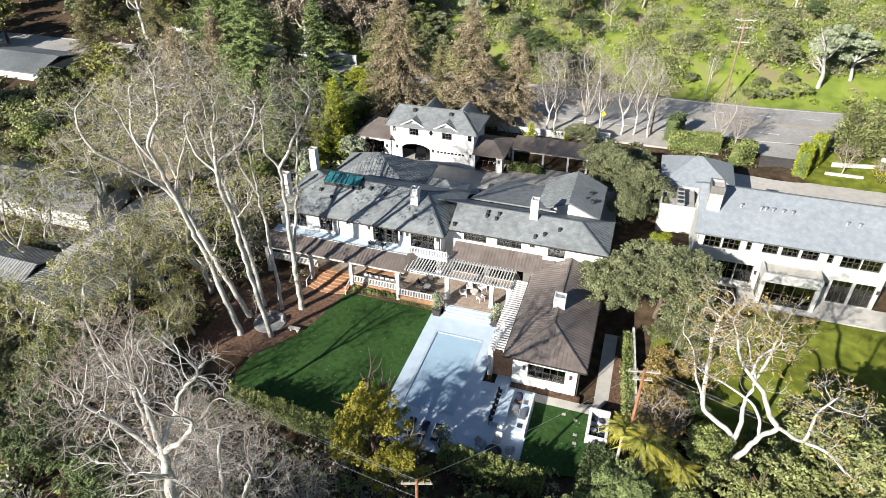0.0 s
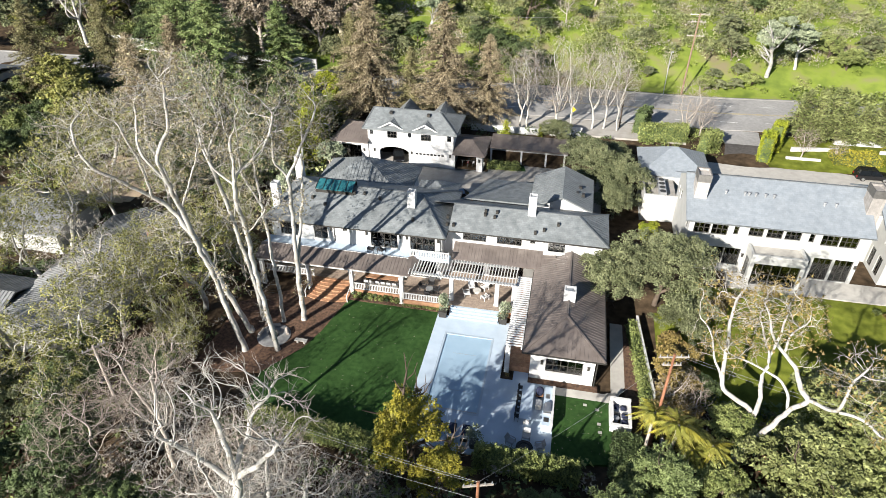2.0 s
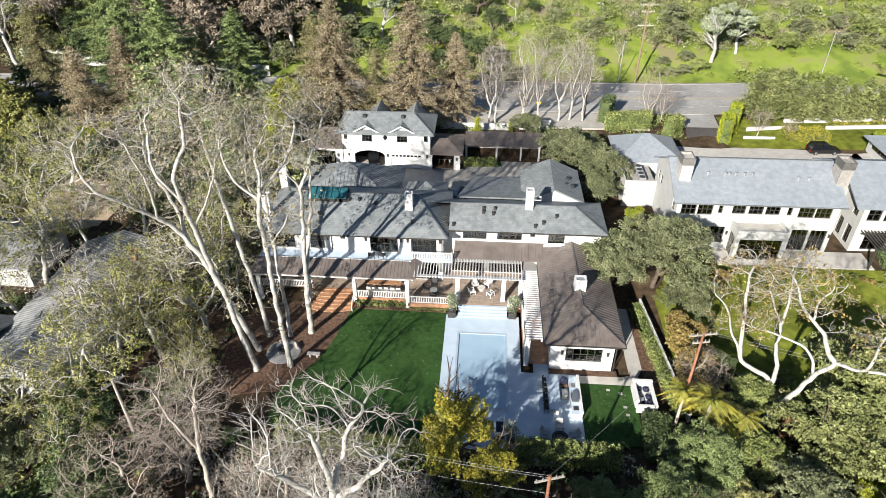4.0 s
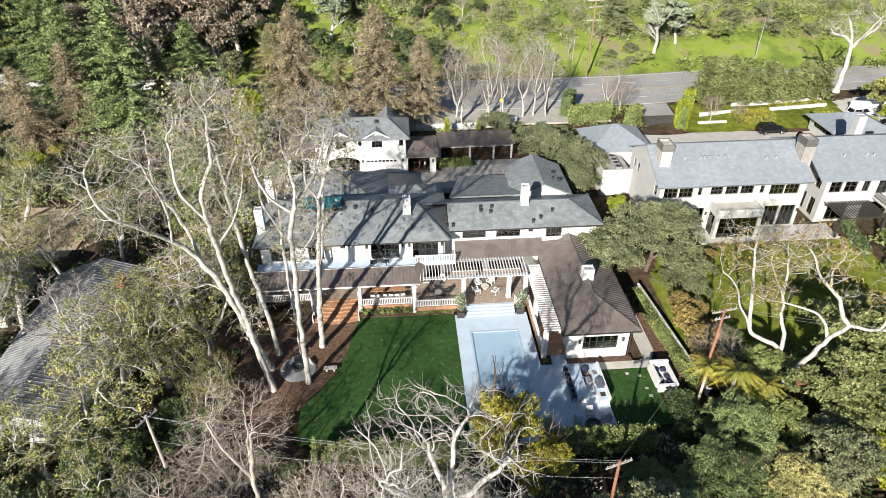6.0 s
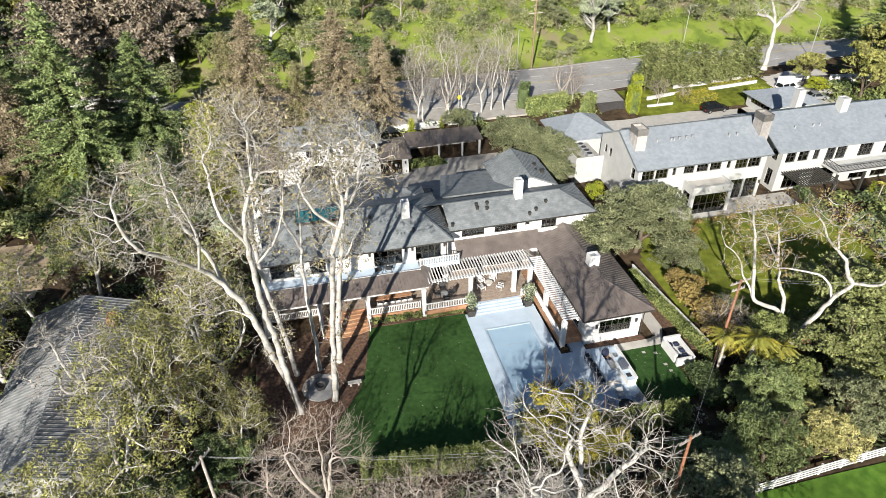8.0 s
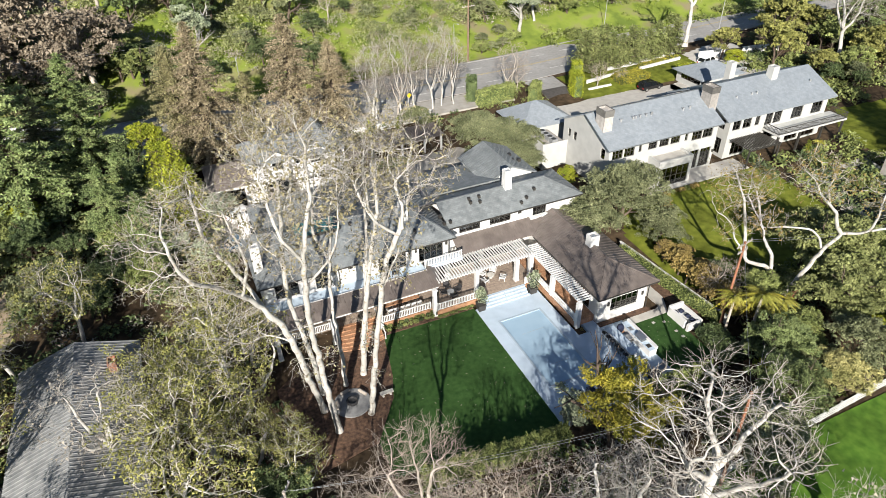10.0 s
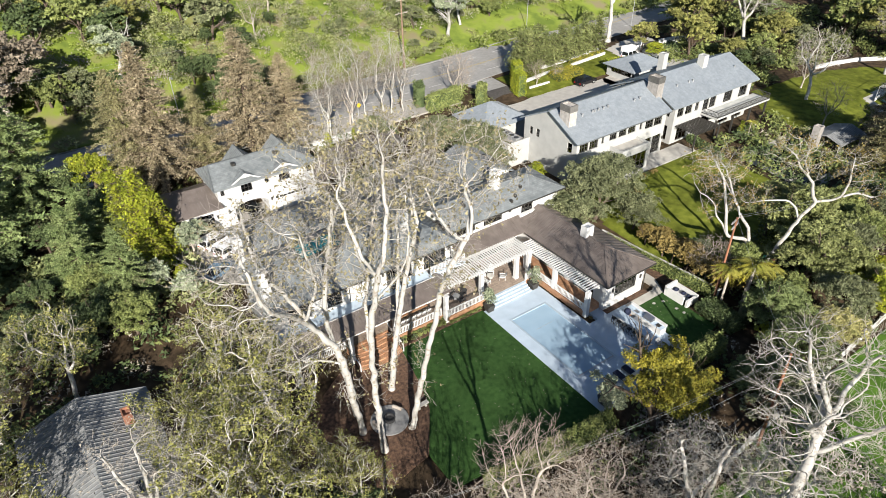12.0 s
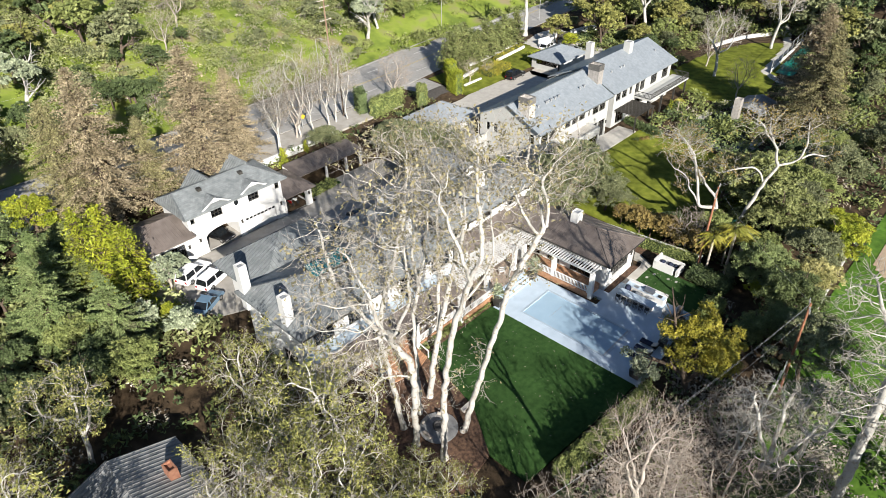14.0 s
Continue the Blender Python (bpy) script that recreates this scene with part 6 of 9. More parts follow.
def broadleaf(name, label, R, H, leaf, bark, seed, leaves=4200, size=0.40, trunk=2.2, clumps=58, tufts=13, squash=0.75, group="garden trees", long=1.5):
    """A round-crowned tree: trunk and limbs, and a crown of lobes, each a cluster of small tufts of leaves, with gaps between."""
    rng = np.random.default_rng(seed)
    t = thing(name, (0, 0, 0), label, "tree", group)
    limbs = Limbs(rng)
    limbs.grow((0, 0, 0), (rng.normal() * 0.08, rng.normal() * 0.08, 1), H * 0.62, 0.035 * H, 0, 3, (6, 5), 0.75, 0.18, 0.05, 0.55, trunk / H)
    limbs.mesh("trunk", bark, t)
    ch = H - trunk
    C, rad = [], []
    lobes = max(12, clumps // 4)
    for i in range(lobes):
        zc = math.cos(math.pi * (0.04 + 0.60 * (i + 0.5) / lobes))
        a = i * 2.39996 + rng.normal() * 0.4
        k = rng.uniform(0.5, 1.08)
        rr = R * 0.76 * math.sqrt(max(0.04, 1 - zc * zc)) * k
        heart = np.array((rr * math.cos(a), rr * math.sin(a), trunk + ch * 0.42 + ch * 0.42 * zc * k))
        size_l = R * rng.uniform(0.2, 0.4)
        for _ in range(int(tufts * (size_l / (0.3 * R)) ** 2) + 3):
            d = rng.normal(size=3)
            d /= np.linalg.norm(d)
            d[2] = abs(d[2]) * 0.95 - 0.25
            C.append(heart + d * size_l * rng.uniform(0.6, 1.1) * np.array((1.15, 1.15, squash)))
            rad.append(size_l * rng.uniform(0.2, 0.42))
    per = leaves / sum(r * r for r in rad)
    P, way = clump_points(rng, C, rad, per, squash, True)
    V, F = leaf_quads(P, size, rng, 0.35, long, way)
    raw_mesh("crown", V, F, leaf, t)
    return t


def bare_tree(name, label, H, R, bark, seed, fork=0.3, leaf=None, leaves=0, aims=420, r=0.26, stems=3, wander=0.4, kill=0.8, tip=0.018, size=0.16, group="bare trees", low=0.35, twigs=3, twig=(0.5, 1.2), lean=0.1, bunch=7):
    """A tree with open crooked limbs that part low down, fine twigs, and at most a few leaves at its tips."""
    rng = np.random.default_rng(seed)
    t = thing(name, (0, 0, 0), label, "tree", group)
    limbs = Limbs(rng)
    top = np.array((rng.normal() * lean * H * fork, rng.normal() * lean * H * fork, H * fork))
    lines = [([(0, 0, -0.3), top * 0.5 + rng.normal(size=3) * 0.15, top], r, r * 0.8)]
    turn = rng.uniform(0, math.tau)
    for k in range(stems):
        a = turn + k * math.tau / stems + rng.normal() * 0.35
        out = R * rng.uniform(0.3, 0.6)
        e = top + np.array((out * math.cos(a), out * math.sin(a), (H - top[2]) * rng.uniform(0.35, 0.6)))
        m = top * 0.45 + e * 0.55 + np.array((rng.normal() * 0.1 * R, rng.normal() * 0.1 * R, -0.06 * H))
        lines.append(([top, m, e], r * 0.6, r * 0.3))
    blobs = [((0, 0, H * (low + (1 - low) * 0.5)), (R, R, H * (1 - low) * 0.5), aims)]
    limbs.colonise(lines, blob_points(rng, blobs), 0.4, kill, 7.0, wander, 0.03, tip, 2.1, H * fork * 0.6, twigs, twig)
    limbs.mesh("trunk", bark, t, BARK_TWIG_BROWN if bark == BARK_GREY else BARK_TWIG)
    if leaves:
        tips = np.array([q for q, _ in limbs.tips])
        pick = tips[rng.integers(0, len(tips), leaves // bunch)]
        P = np.repeat(pick, bunch, 0) + rng.normal(size=(len(pick) * bunch, 3)) * 0.26
        V, F = leaf_quads(P, size, rng)
        raw_mesh("crown", V, F, leaf, t)
    return t


def conifer(name, label, H, R, leaf, bark, seed, whorls=34, droop=0.25, group="conifers", ragged=0.25, size=0.3, dense=10):
    """A conifer: a straight tapered trunk and whorls of drooping boughs set with needles."""
    rng = np.random.default_rng(seed)
    t = thing(name, (0, 0, 0), label, "tree", group)
    limbs = Limbs(rng)
    limbs.path([(0, 0, -0.2), (0.1, 0, H * 0.4), (0, 0.1, H * 0.75), (0, 0, H)], 0.018 * H, 0.03, 7)
    P = []
    for w in range(whorls):
        f = (w + 0.5) / whorls
        z = H * (0.1 + 0.9 * f)
        L0 = R * (1 - f) ** 0.75 + 0.25
        for k in range(6):
            a = rng.uniform(0, math.tau)
            L1 = L0 * rng.uniform(1 - ragged * 1.6, 1 + ragged)
            q = np.linspace(0, 1, 5)[:, None]
            pts = np.hstack([q * L1 * math.cos(a), q * L1 * math.sin(a), z + 0.12 * L1 * q - droop * L1 * q ** 2])
            if f < 0.85:
                limbs.path(pts, 0.05 + 0.004 * H * (1 - f), 0.015, 3)
            n = max(3, int(L1 * dense))
            s = rng.uniform(0.2, 1.0, n)[:, None]
            c = np.hstack([s * L1 * math.cos(a), s * L1 * math.sin(a), z + 0.12 * L1 * s - droop * L1 * s ** 2])
            P.append(c + rng.normal(size=(n, 3)) * np.array([0.22, 0.22, 0.10]) * (0.5 + s))
    limbs.mesh("trunk", bark, t)
    V, F = leaf_quads(np.concatenate(P), size, rng, flat=0.8, long=2.2)
    raw_mesh("needles", V, F, leaf, t)
    return t


def palm(name, label, H, seed):
    rng = np.random.default_rng(seed)
    t = thing(name, (0, 0, 0), label, "palm", "palms")
    bm = bmesh.new()
    for i in range(8):
        tube(bm, (0, 0, H * i / 8), (0, 0, H * (i + 1) / 8), 0.17, 0.15, 8)
    part("trunk", bm, BARK_GREY, t)
    for k in range(15):
        a, el, L = k * 2.4 + rng.normal() * 0.2, rng.uniform(-0.1, 1.1), rng.uniform(2.0, 2.6)
        V, F = [], []
        for i in range(20):
            s = i / 19
            r = L * s * math.cos(el * (1 - s * 0.6))
            z = H + L * (math.sin(el) * s - 0.95 * s * s)
            c = np.array([r * math.cos(a), r * math.sin(a), z])
            side = np.array([-math.sin(a), math.cos(a), 0.0])
            out = np.array([math.cos(a), math.sin(a), -0.5])
            w = 0.6 * math.sin(math.pi * (0.12 + 0.85 * s))
            for sg in (-1, 1):
                j = len(V)
                V += [c, c + side * sg * w * 0.5 + out * 0.11 + (0, 0, -0.04), c + side * sg * w + out * 0.3 + (0, 0, -0.35 * w), c + side * sg * w * 0.4 + out * 0.2]
                F.append((j, j + 1, j + 2, j + 3))
        raw_mesh("frond", V, F, LEAF_PALM if k % 3 else LEAF_YELLOW, t)
    return t


def hedge(name, label, a, b, width, height, leaf, seed, per=60, size=0.2, z=None, sprigs=0.0):
    """A clipped hedge from a to b: leaves over a dark body."""
    rng = np.random.default_rng(seed)
    a, b = Vector(a), Vector(b)
    L, d = (b - a).length, (b - a).normalized()
    n = Vector((-d.y, d.x))
    z0 = ground_z((a.x + b.x) / 2, (a.y + b.y) / 2) if z is None else z
    t = thing(name, ((a.x + b.x) / 2, (a.y + b.y) / 2, z0), label, "hedge", "hedges")
    bm = bmesh.new()
    w = width * 0.42
    plate(bm, [(*(a - n * w), z0 + height * 0.93), (*(b - n * w), z0 + height * 0.93), (*(b + n * w), z0 + height * 0.93), (*(a + n * w), z0 + height * 0.93)], height * 0.93)
    part("hedge_body", bm, LEAF_DARK, t)
    area = 2 * (L + width) * height + L * width
    k = int(area * per)
    u, v, c = rng.uniform(0, L, k), rng.uniform(-0.5, 0.5, k) * width, rng.uniform(0, 1, k) * height
    face = rng.uniform(0, area, k)
    top, side = face < L * width, (face >= L * width) & (face < L * width + 2 * L * height)
    c[top] = height
    v[side] = np.sign(v[side]) * width / 2
    ends = ~(top | side)
    u[ends] = np.where(u[ends] < L / 2, 0, L)
    P = np.stack([a.x + d.x * u + n.x * v, a.y + d.y * u + n.y * v, z0 + c], 1) + rng.normal(size=(k, 3)) * 0.12
    if sprigs:
        along = rng.uniform(0, L, int(L * 3))
        C = [(a.x + d.x * q, a.y + d.y * q, z0 + height + sprigs * h) for q, tall in zip(along, rng.uniform(0.2, 1, len(along))) for h in (0.15 * tall, 0.5 * tall, 0.9 * tall)]
        P = np.concatenate([P, clump_points(rng, C, [0.3, 0.24, 0.14] * len(along), 420, 1.6)])
    V, F = leaf_quads(P, size, rng)
    raw_mesh("foliage", V, F, leaf, t)
    return t


def brush(name, label, spots, leaf, seed, per=26, size=0.26, category="shrubs"):
    """Undergrowth that nobody could count: low clumps of leaves on the ground, as one object."""
    rng = np.random.default_rng(seed)
    C = [(x, y, ground_z(x, y) + r * 0.25) for x, y, r in spots]
    P = clump_points(rng, C, [r for *_, r in spots], per, 0.8)
    V, F = leaf_quads(P, size, rng)
    return tagged(raw_mesh(name, V, F, leaf), label, category, "", "stuff")


def spots_in(rng, n, x0, x1, y0, y1, r0, r1, clear=()):
    out = []
    while len(out) < n:
        x, y = rng.uniform(x0, x1), rng.uniform(y0, y1)
        if not any(a < x < b and c < y < d for a, b, c, d in clear):
            out.append((x, y, rng.uniform(r0, r1)))
    return out


# the tall sycamores beside the lawn, each with its own trunk and crown
def crowned_tree(stems, blobs, seed, label, group="tall sycamores", leaves=1900, leaf=None, bark=None, kill=0.72, tip=0.019, wander=0.46, first=9.0, twigs=3, twig=(0.5, 1.3), size=0.15, rise=0.05, step=0.42, girth=1.0):
    """A sycamore with given stems: crooked limbs fill its crown, with thin upright twigs and a few dry leaves."""
    rng = np.random.default_rng(seed)
    x, y, _ = stems[0][0][0]
    t = thing("sycamore_tree", (0, 0, 0), label, "tree", group)
    base = np.array((x, y, 0.0))
    limbs = Limbs(rng)
    lines = [([np.array(p) - base for p in pts], r0 * girth, r1 * girth) for pts, r0, r1 in stems]
    limbs.path([lines[0][0][0] - (0, 0, 0.4), lines[0][0][0] + (0, 0, 0.7)], lines[0][1] * 1.45, lines[0][1], 10)
    limbs.colonise(lines, blob_points(rng, [(np.array(c) - base, h, n) for c, h, n in blobs]), step, kill, 6.5, wander, rise, tip, 2.05, first, twigs, twig)
    limbs.mesh("trunk", bark or BARK_WHITE, t, BARK_TWIG_BROWN if bark == BARK_GREY else BARK_TWIG)
    if leaves:
        tips = np.array([q for q, _ in limbs.tips])
        pick = tips[rng.integers(0, len(tips), leaves // 4)]
        V, F = leaf_quads(np.repeat(pick, 4, 0) + rng.normal(size=(len(pick) * 4, 3)) * 0.22, size, rng)
        raw_mesh("crown", V, F, leaf or LEAF_TAN, t)
    t.location = (x, y, ground_z(x, y))
    return t


TALL = "tall pale-barked sycamore with sparse olive leaves beside the lawn"
crowned_tree([([(-39.6, 45.3, 0), (-40.2, 44.6, 8), (-40.7, 43.3, 16), (-40.6, 41.5, 23), (-40.3, 40.7, 26), (-39.4, 41.8, 28.1), (-39.2, 42.2, 31)], 0.40, 0.14),
              ([(-40.6, 41.5, 23), (-42.0, 41.0, 26), (-42.4, 42.6, 30)], 0.17, 0.07),
              ([(-40.6, 42.6, 20), (-38.4, 41.5, 23.4), (-37.4, 42.4, 26.5)], 0.12, 0.06)],
             [((-39.6, 42.4, 30.0), (4.2, 4.4, 4.2), 520), ((-40.4, 42.5, 23.5), (3.4, 3.4, 3.2), 150), ((-40.4, 44, 11), (1.6, 1.6, 5), 22)], 11, TALL, girth=0.82)
crowned_tree([([(-40.25, 48.3, 0), (-41.3, 47.0, 7), (-42.4, 45.9, 13.5), (-44.4, 45.6, 17.7), (-46.4, 43.2, 21.3), (-48.4, 41.8, 24), (-49.0, 42, 27)], 0.38, 0.12),
              ([(-43.4, 45.8, 15.8), (-45.0, 47.6, 19), (-46.6, 48.2, 23), (-46.8, 49.4, 27.5)], 0.20, 0.08),
              ([(-45.2, 44.8, 19.0), (-44.4, 43.6, 22.5), (-45.0, 43.0, 27.5)], 0.16, 0.07),
              ([(-42.0, 46.3, 12.0), (-44.0, 47.4, 12.6), (-45.4, 47.6, 11.8)], 0.12, 0.05)],
             [((-47.8, 43.6, 25.2), (5.4, 4.6, 4.6), 560), ((-46.6, 48.0, 24.6), (3.8, 3.8, 4.0), 260), ((-46, 47, 14.5), (3.4, 2.6, 2.6), 120), ((-41.5, 47, 8), (1.8, 1.8, 3.5), 24)], 12, TALL, girth=0.82)
crowned_tree([([(-39.7, 50.6, 0), (-40.4, 50.9, 7), (-41.2, 50.8, 14), (-41.0, 49.2, 20), (-40.7, 47.7, 25.2), (-41.2, 47.4, 28)], 0.33, 0.10),
              ([(-40.8, 48.4, 22.6), (-39.4, 49.0, 25.4), (-39.4, 48.4, 28.6)], 0.14, 0.06),
              ([(-41.1, 50.1, 17.5), (-42.6, 51.0, 19.5), (-43.2, 51.6, 22.5)], 0.10, 0.05)],
             [((-40.8, 48.0, 28.4), (3.8, 4.0, 4.4), 430), ((-41.2, 50, 20.5), (3.2, 3.2, 3.4), 130), ((-40.4, 50.6, 8), (1.5, 1.5, 4.5), 16)], 13, TALL, girth=0.82)
crowned_tree([([(-36.1, 46.1, 0), (-35.7, 45.0, 6), (-35.3, 43.7, 12.2), (-34.7, 42.4, 19), (-34.3, 41.2, 22.6), (-33.5, 40.4, 25.6), (-33.6, 41.0, 28.4)], 0.37, 0.14),
              ([(-33.7, 40.6, 25.0), (-32.3, 42.0, 26.2), (-31.6, 43.8, 27.4), (-31.0, 44.0, 29.5)], 0.16, 0.07),
              ([(-33.9, 40.9, 24.0), (-35.6, 40.6, 26.2), (-36.4, 41.4, 28.6)], 0.15, 0.07),
              ([(-34.8, 42.6, 18.0), (-33.2, 43.4, 20.0), (-32.2, 43.6, 21.8)], 0.10, 0.05)],
             [((-33.4, 41.8, 29.2), (4.8, 4.4, 4.0), 520), ((-34, 42.6, 21.5), (3.0, 3.0, 3.0), 120), ((-35.4, 44.4, 10), (1.3, 1.3, 5), 14)], 14, TALL, girth=0.82)
crowned_tree([([(-37.3, 50.7, 0), (-37.3, 50.8, 7), (-37.4, 50.7, 13), (-36.9, 49.7, 19), (-36.6, 49.4, 22.5)], 0.27, 0.10),
              ([(-37.1, 50.2, 16.5), (-38.2, 49.6, 20), (-38.0, 49.2, 23.6)], 0.12, 0.06)],
             [((-36.9, 49.4, 24.2), (2.9, 3.0, 4.2), 300), ((-37.3, 50.5, 15), (1.8, 1.8, 3.2), 26)], 15, TALL, leaves=1000, girth=0.85)
crowned_tree([([(-35.1, 51.5, 0), (-34.8, 51.1, 5), (-34.4, 50.6, 9), (-33.8, 49.9, 14), (-33.0, 48.9, 20), (-32.8, 48.8, 21.3), (-31.9, 51.4, 23.8), (-31.3, 53.6, 26.4)], 0.40, 0.13),
              ([(-34.4, 50.7, 8.6), (-33.5, 51.4, 15), (-32.8, 52.0, 21), (-32.8, 52.6, 25.5)], 0.25, 0.09),
              ([(-32.9, 48.8, 20.8), (-33.8, 48.0, 23.0), (-33.6, 48.2, 27)], 0.15, 0.07)],
             [((-32.2, 51.4, 26.0), (3.6, 4.6, 4.6), 520), ((-33.4, 50, 18), (2.2, 2.4, 2.8), 90), ((-34.4, 51, 8), (1.4, 1.4, 4), 18)], 16, TALL, girth=0.82)

# the two white sycamores with heavy crooked limbs beyond the boundary wall
WHITE_SYC = "bare white-barked sycamore with heavy crooked limbs"
crowned_tree([([(12.0, 42.9, 0), (12.1, 42.9, 2.2), (12.3, 43.1, 4.0), (11.0, 43.7, 4.8), (9.6, 44.6, 5.4), (9.2, 45.0, 7.2), (9.0, 45.7, 10), (8.9, 46.6, 12.8), (9.6, 48.2, 13.6), (10.6, 50.0, 13.8)], 0.36, 0.11),
              ([(12.2, 43.0, 3.6), (12.7, 43.7, 5.6), (12.6, 44.6, 6.4), (13.4, 46.8, 7.9), (14.2, 48.2, 9.2), (14.6, 49.7, 10.6), (15.4, 51.4, 11.4)], 0.29, 0.09),
              ([(9.5, 44.7, 5.8), (8.4, 45.8, 8.0), (7.6, 46.8, 10.2), (6.6, 47.6, 10.8)], 0.17, 0.06),
              ([(13.4, 46.8, 7.9), (12.6, 47.6, 9.6), (11.8, 48.6, 11.6)], 0.16, 0.07)],
             [((9.4, 48.4, 13.6), (3.4, 4.0, 2.4), 190), ((14.2, 50.0, 11.6), (3.6, 3.6, 2.6), 150), ((8.2, 46.2, 9.6), (2.6, 2.4, 2.2), 44), ((11.8, 47.4, 9.6), (2.6, 2.6, 2.0), 50)], 33, WHITE_SYC, "white sycamores", 1500, LEAF_RUST, girth=0.8, kill=0.66, tip=0.020, wander=0.45, first=6.0, twigs=3, twig=(0.4, 1.0), rise=0.02)
crowned_tree([([(11.0, 40.4, 0), (11.5, 39.7, 4), (12.5, 38.4, 9.7), (13.3, 37.5, 12.2), (13.9, 36.6, 12.5), (14.4, 35.6, 13.4), (15.6, 34.6, 13.8), (16.6, 33.6, 13.4)], 0.40, 0.12),
              ([(13.3, 37.5, 12.2), (12.3, 37.7, 13.2), (11.4, 37.8, 15.2), (10.4, 38.1, 16.0), (9.6, 38.5, 16.8), (9.0, 39.4, 18.6)], 0.27, 0.10),
              ([(12.6, 38.4, 9.9), (12.3, 39.2, 11.0), (11.8, 39.7, 11.7), (10.8, 40.6, 11.8), (9.4, 41.8, 11.6), (8.0, 42.8, 11.4)], 0.17, 0.07),
              ([(14.4, 35.6, 13.4), (14.2, 35.4, 15.0), (14.2, 35.4, 16.2), (15.0, 36.0, 17.4)], 0.17, 0.08),
              ([(10.4, 38.1, 16.0), (10.8, 39.0, 17.4), (12.0, 39.6, 18.4)], 0.14, 0.06)],
             [((9.8, 39.6, 18.4), (3.6, 3.6, 2.4), 170), ((15.0, 35.8, 17.0), (3.0, 2.6, 2.2), 100), ((16.4, 33.8, 14.2), (2.2, 2.2, 1.6), 40), ((8.6, 42.2, 12.2), (2.4, 2.4, 1.6), 50)], 35, WHITE_SYC, "white sycamores", 1500, LEAF_RUST, girth=0.82, kill=0.66, tip=0.020, wander=0.45, first=9.5, twigs=3, twig=(0.4, 1.0), rise=0.02)
crowned_tree([([(57.6, 109.2, 2.6), (57.8, 109.3, 7), (57.6, 109.4, 10.6), (56.6, 109.6, 12.0), (54.6, 109.6, 13.0), (52.6, 109.4, 13.2)], 0.5, 0.2),
              ([(57.6, 109.4, 10.4), (59.2, 109.8, 12.2), (61.0, 110, 13.2), (63, 110.4, 15.2)], 0.34, 0.14), ([(57.6, 109.4, 11.0), (57.4, 110.6, 13.4), (56.2, 111, 15.8)], 0.3, 0.14), ([(58.6, 109.6, 11.6), (59.6, 108.6, 14.4), (60.6, 108, 16.6)], 0.24, 0.12)],
             [((57.8, 109.8, 14.8), (6.2, 4.6, 3.0), 300)], 42, "tall white sycamore with crooked limbs beside the road", "white sycamores", 0, kill=0.9, tip=0.034, wander=0.42, first=8.0)
# the bare trees south of the lawn and pool
crowned_tree([([(-24.6, 17.6, 0), (-24.2, 17.9, 8), (-23.9, 18.2, 15), (-23.6, 18.5, 19.6), (-24.4, 19.2, 22.6)], 0.46, 0.16),
              ([(-23.7, 18.4, 18.6), (-21.8, 18.6, 20.6), (-20.4, 18.4, 22.6)], 0.24, 0.10),
              ([(-23.7, 18.4, 18.0), (-25.8, 18.4, 20.2), (-27.0, 17.6, 22.4)], 0.22, 0.10),
              ([(-23.6, 18.5, 19.4), (-23.0, 20.4, 21.6), (-22.0, 21.6, 23.4)], 0.2, 0.09),
              ([(-23.8, 18.3, 16.6), (-22.8, 16.6, 19.2), (-22.4, 15.4, 21.6)], 0.2, 0.09)],
             [((-23.8, 18.6, 22.6), (5.2, 5.0, 3.8), 560), ((-23.6, 18.4, 14.6), (4.6, 4.4, 4.0), 260)], 39, "tall white sycamore with a wide tangle of bare limbs", "white sycamores", 0, None, girth=0.85, kill=0.6, tip=0.023, wander=0.5, first=10.5, twigs=3, twig=(0.4, 1.1), step=0.34)
GREY_LABEL = "tall leafless tree with pale grey limbs and dense fine twigs"
crowned_tree([([(-37.6, 28.2, 0), (-37.4, 28.4, 6), (-37.2, 28.5, 10.6), (-36.6, 28.4, 14.0)], 0.28, 0.09),
              ([(-37.3, 28.4, 8.6), (-39.0, 28.6, 12.2), (-39.6, 28.8, 14.6)], 0.15, 0.07),
              ([(-37.3, 28.4, 9.6), (-37.4, 30.0, 13.4)], 0.13, 0.06)],
             [((-37.6, 28.4, 14.0), (4.0, 3.8, 4.0), 620)], 36, GREY_LABEL, "bare trees", 0, None, BARK_GREY, kill=0.5, tip=0.013, wander=0.4, first=7.0, twigs=4, twig=(0.4, 1.0), step=0.32)
crowned_tree([([(-31.4, 28.6, 0), (-31.2, 28.6, 4.4), (-30.8, 28.8, 7.6)], 0.17, 0.06), ([(-31.3, 28.6, 3.4), (-32.6, 28.2, 7.0)], 0.1, 0.05)],
             [((-31.4, 28.6, 7.4), (2.6, 2.6, 2.8), 300)], 37, GREY_LABEL, "bare trees", 0, None, BARK_GREY, kill=0.5, tip=0.013, wander=0.4, first=2.4, twigs=4, twig=(0.4, 0.9), step=0.32)
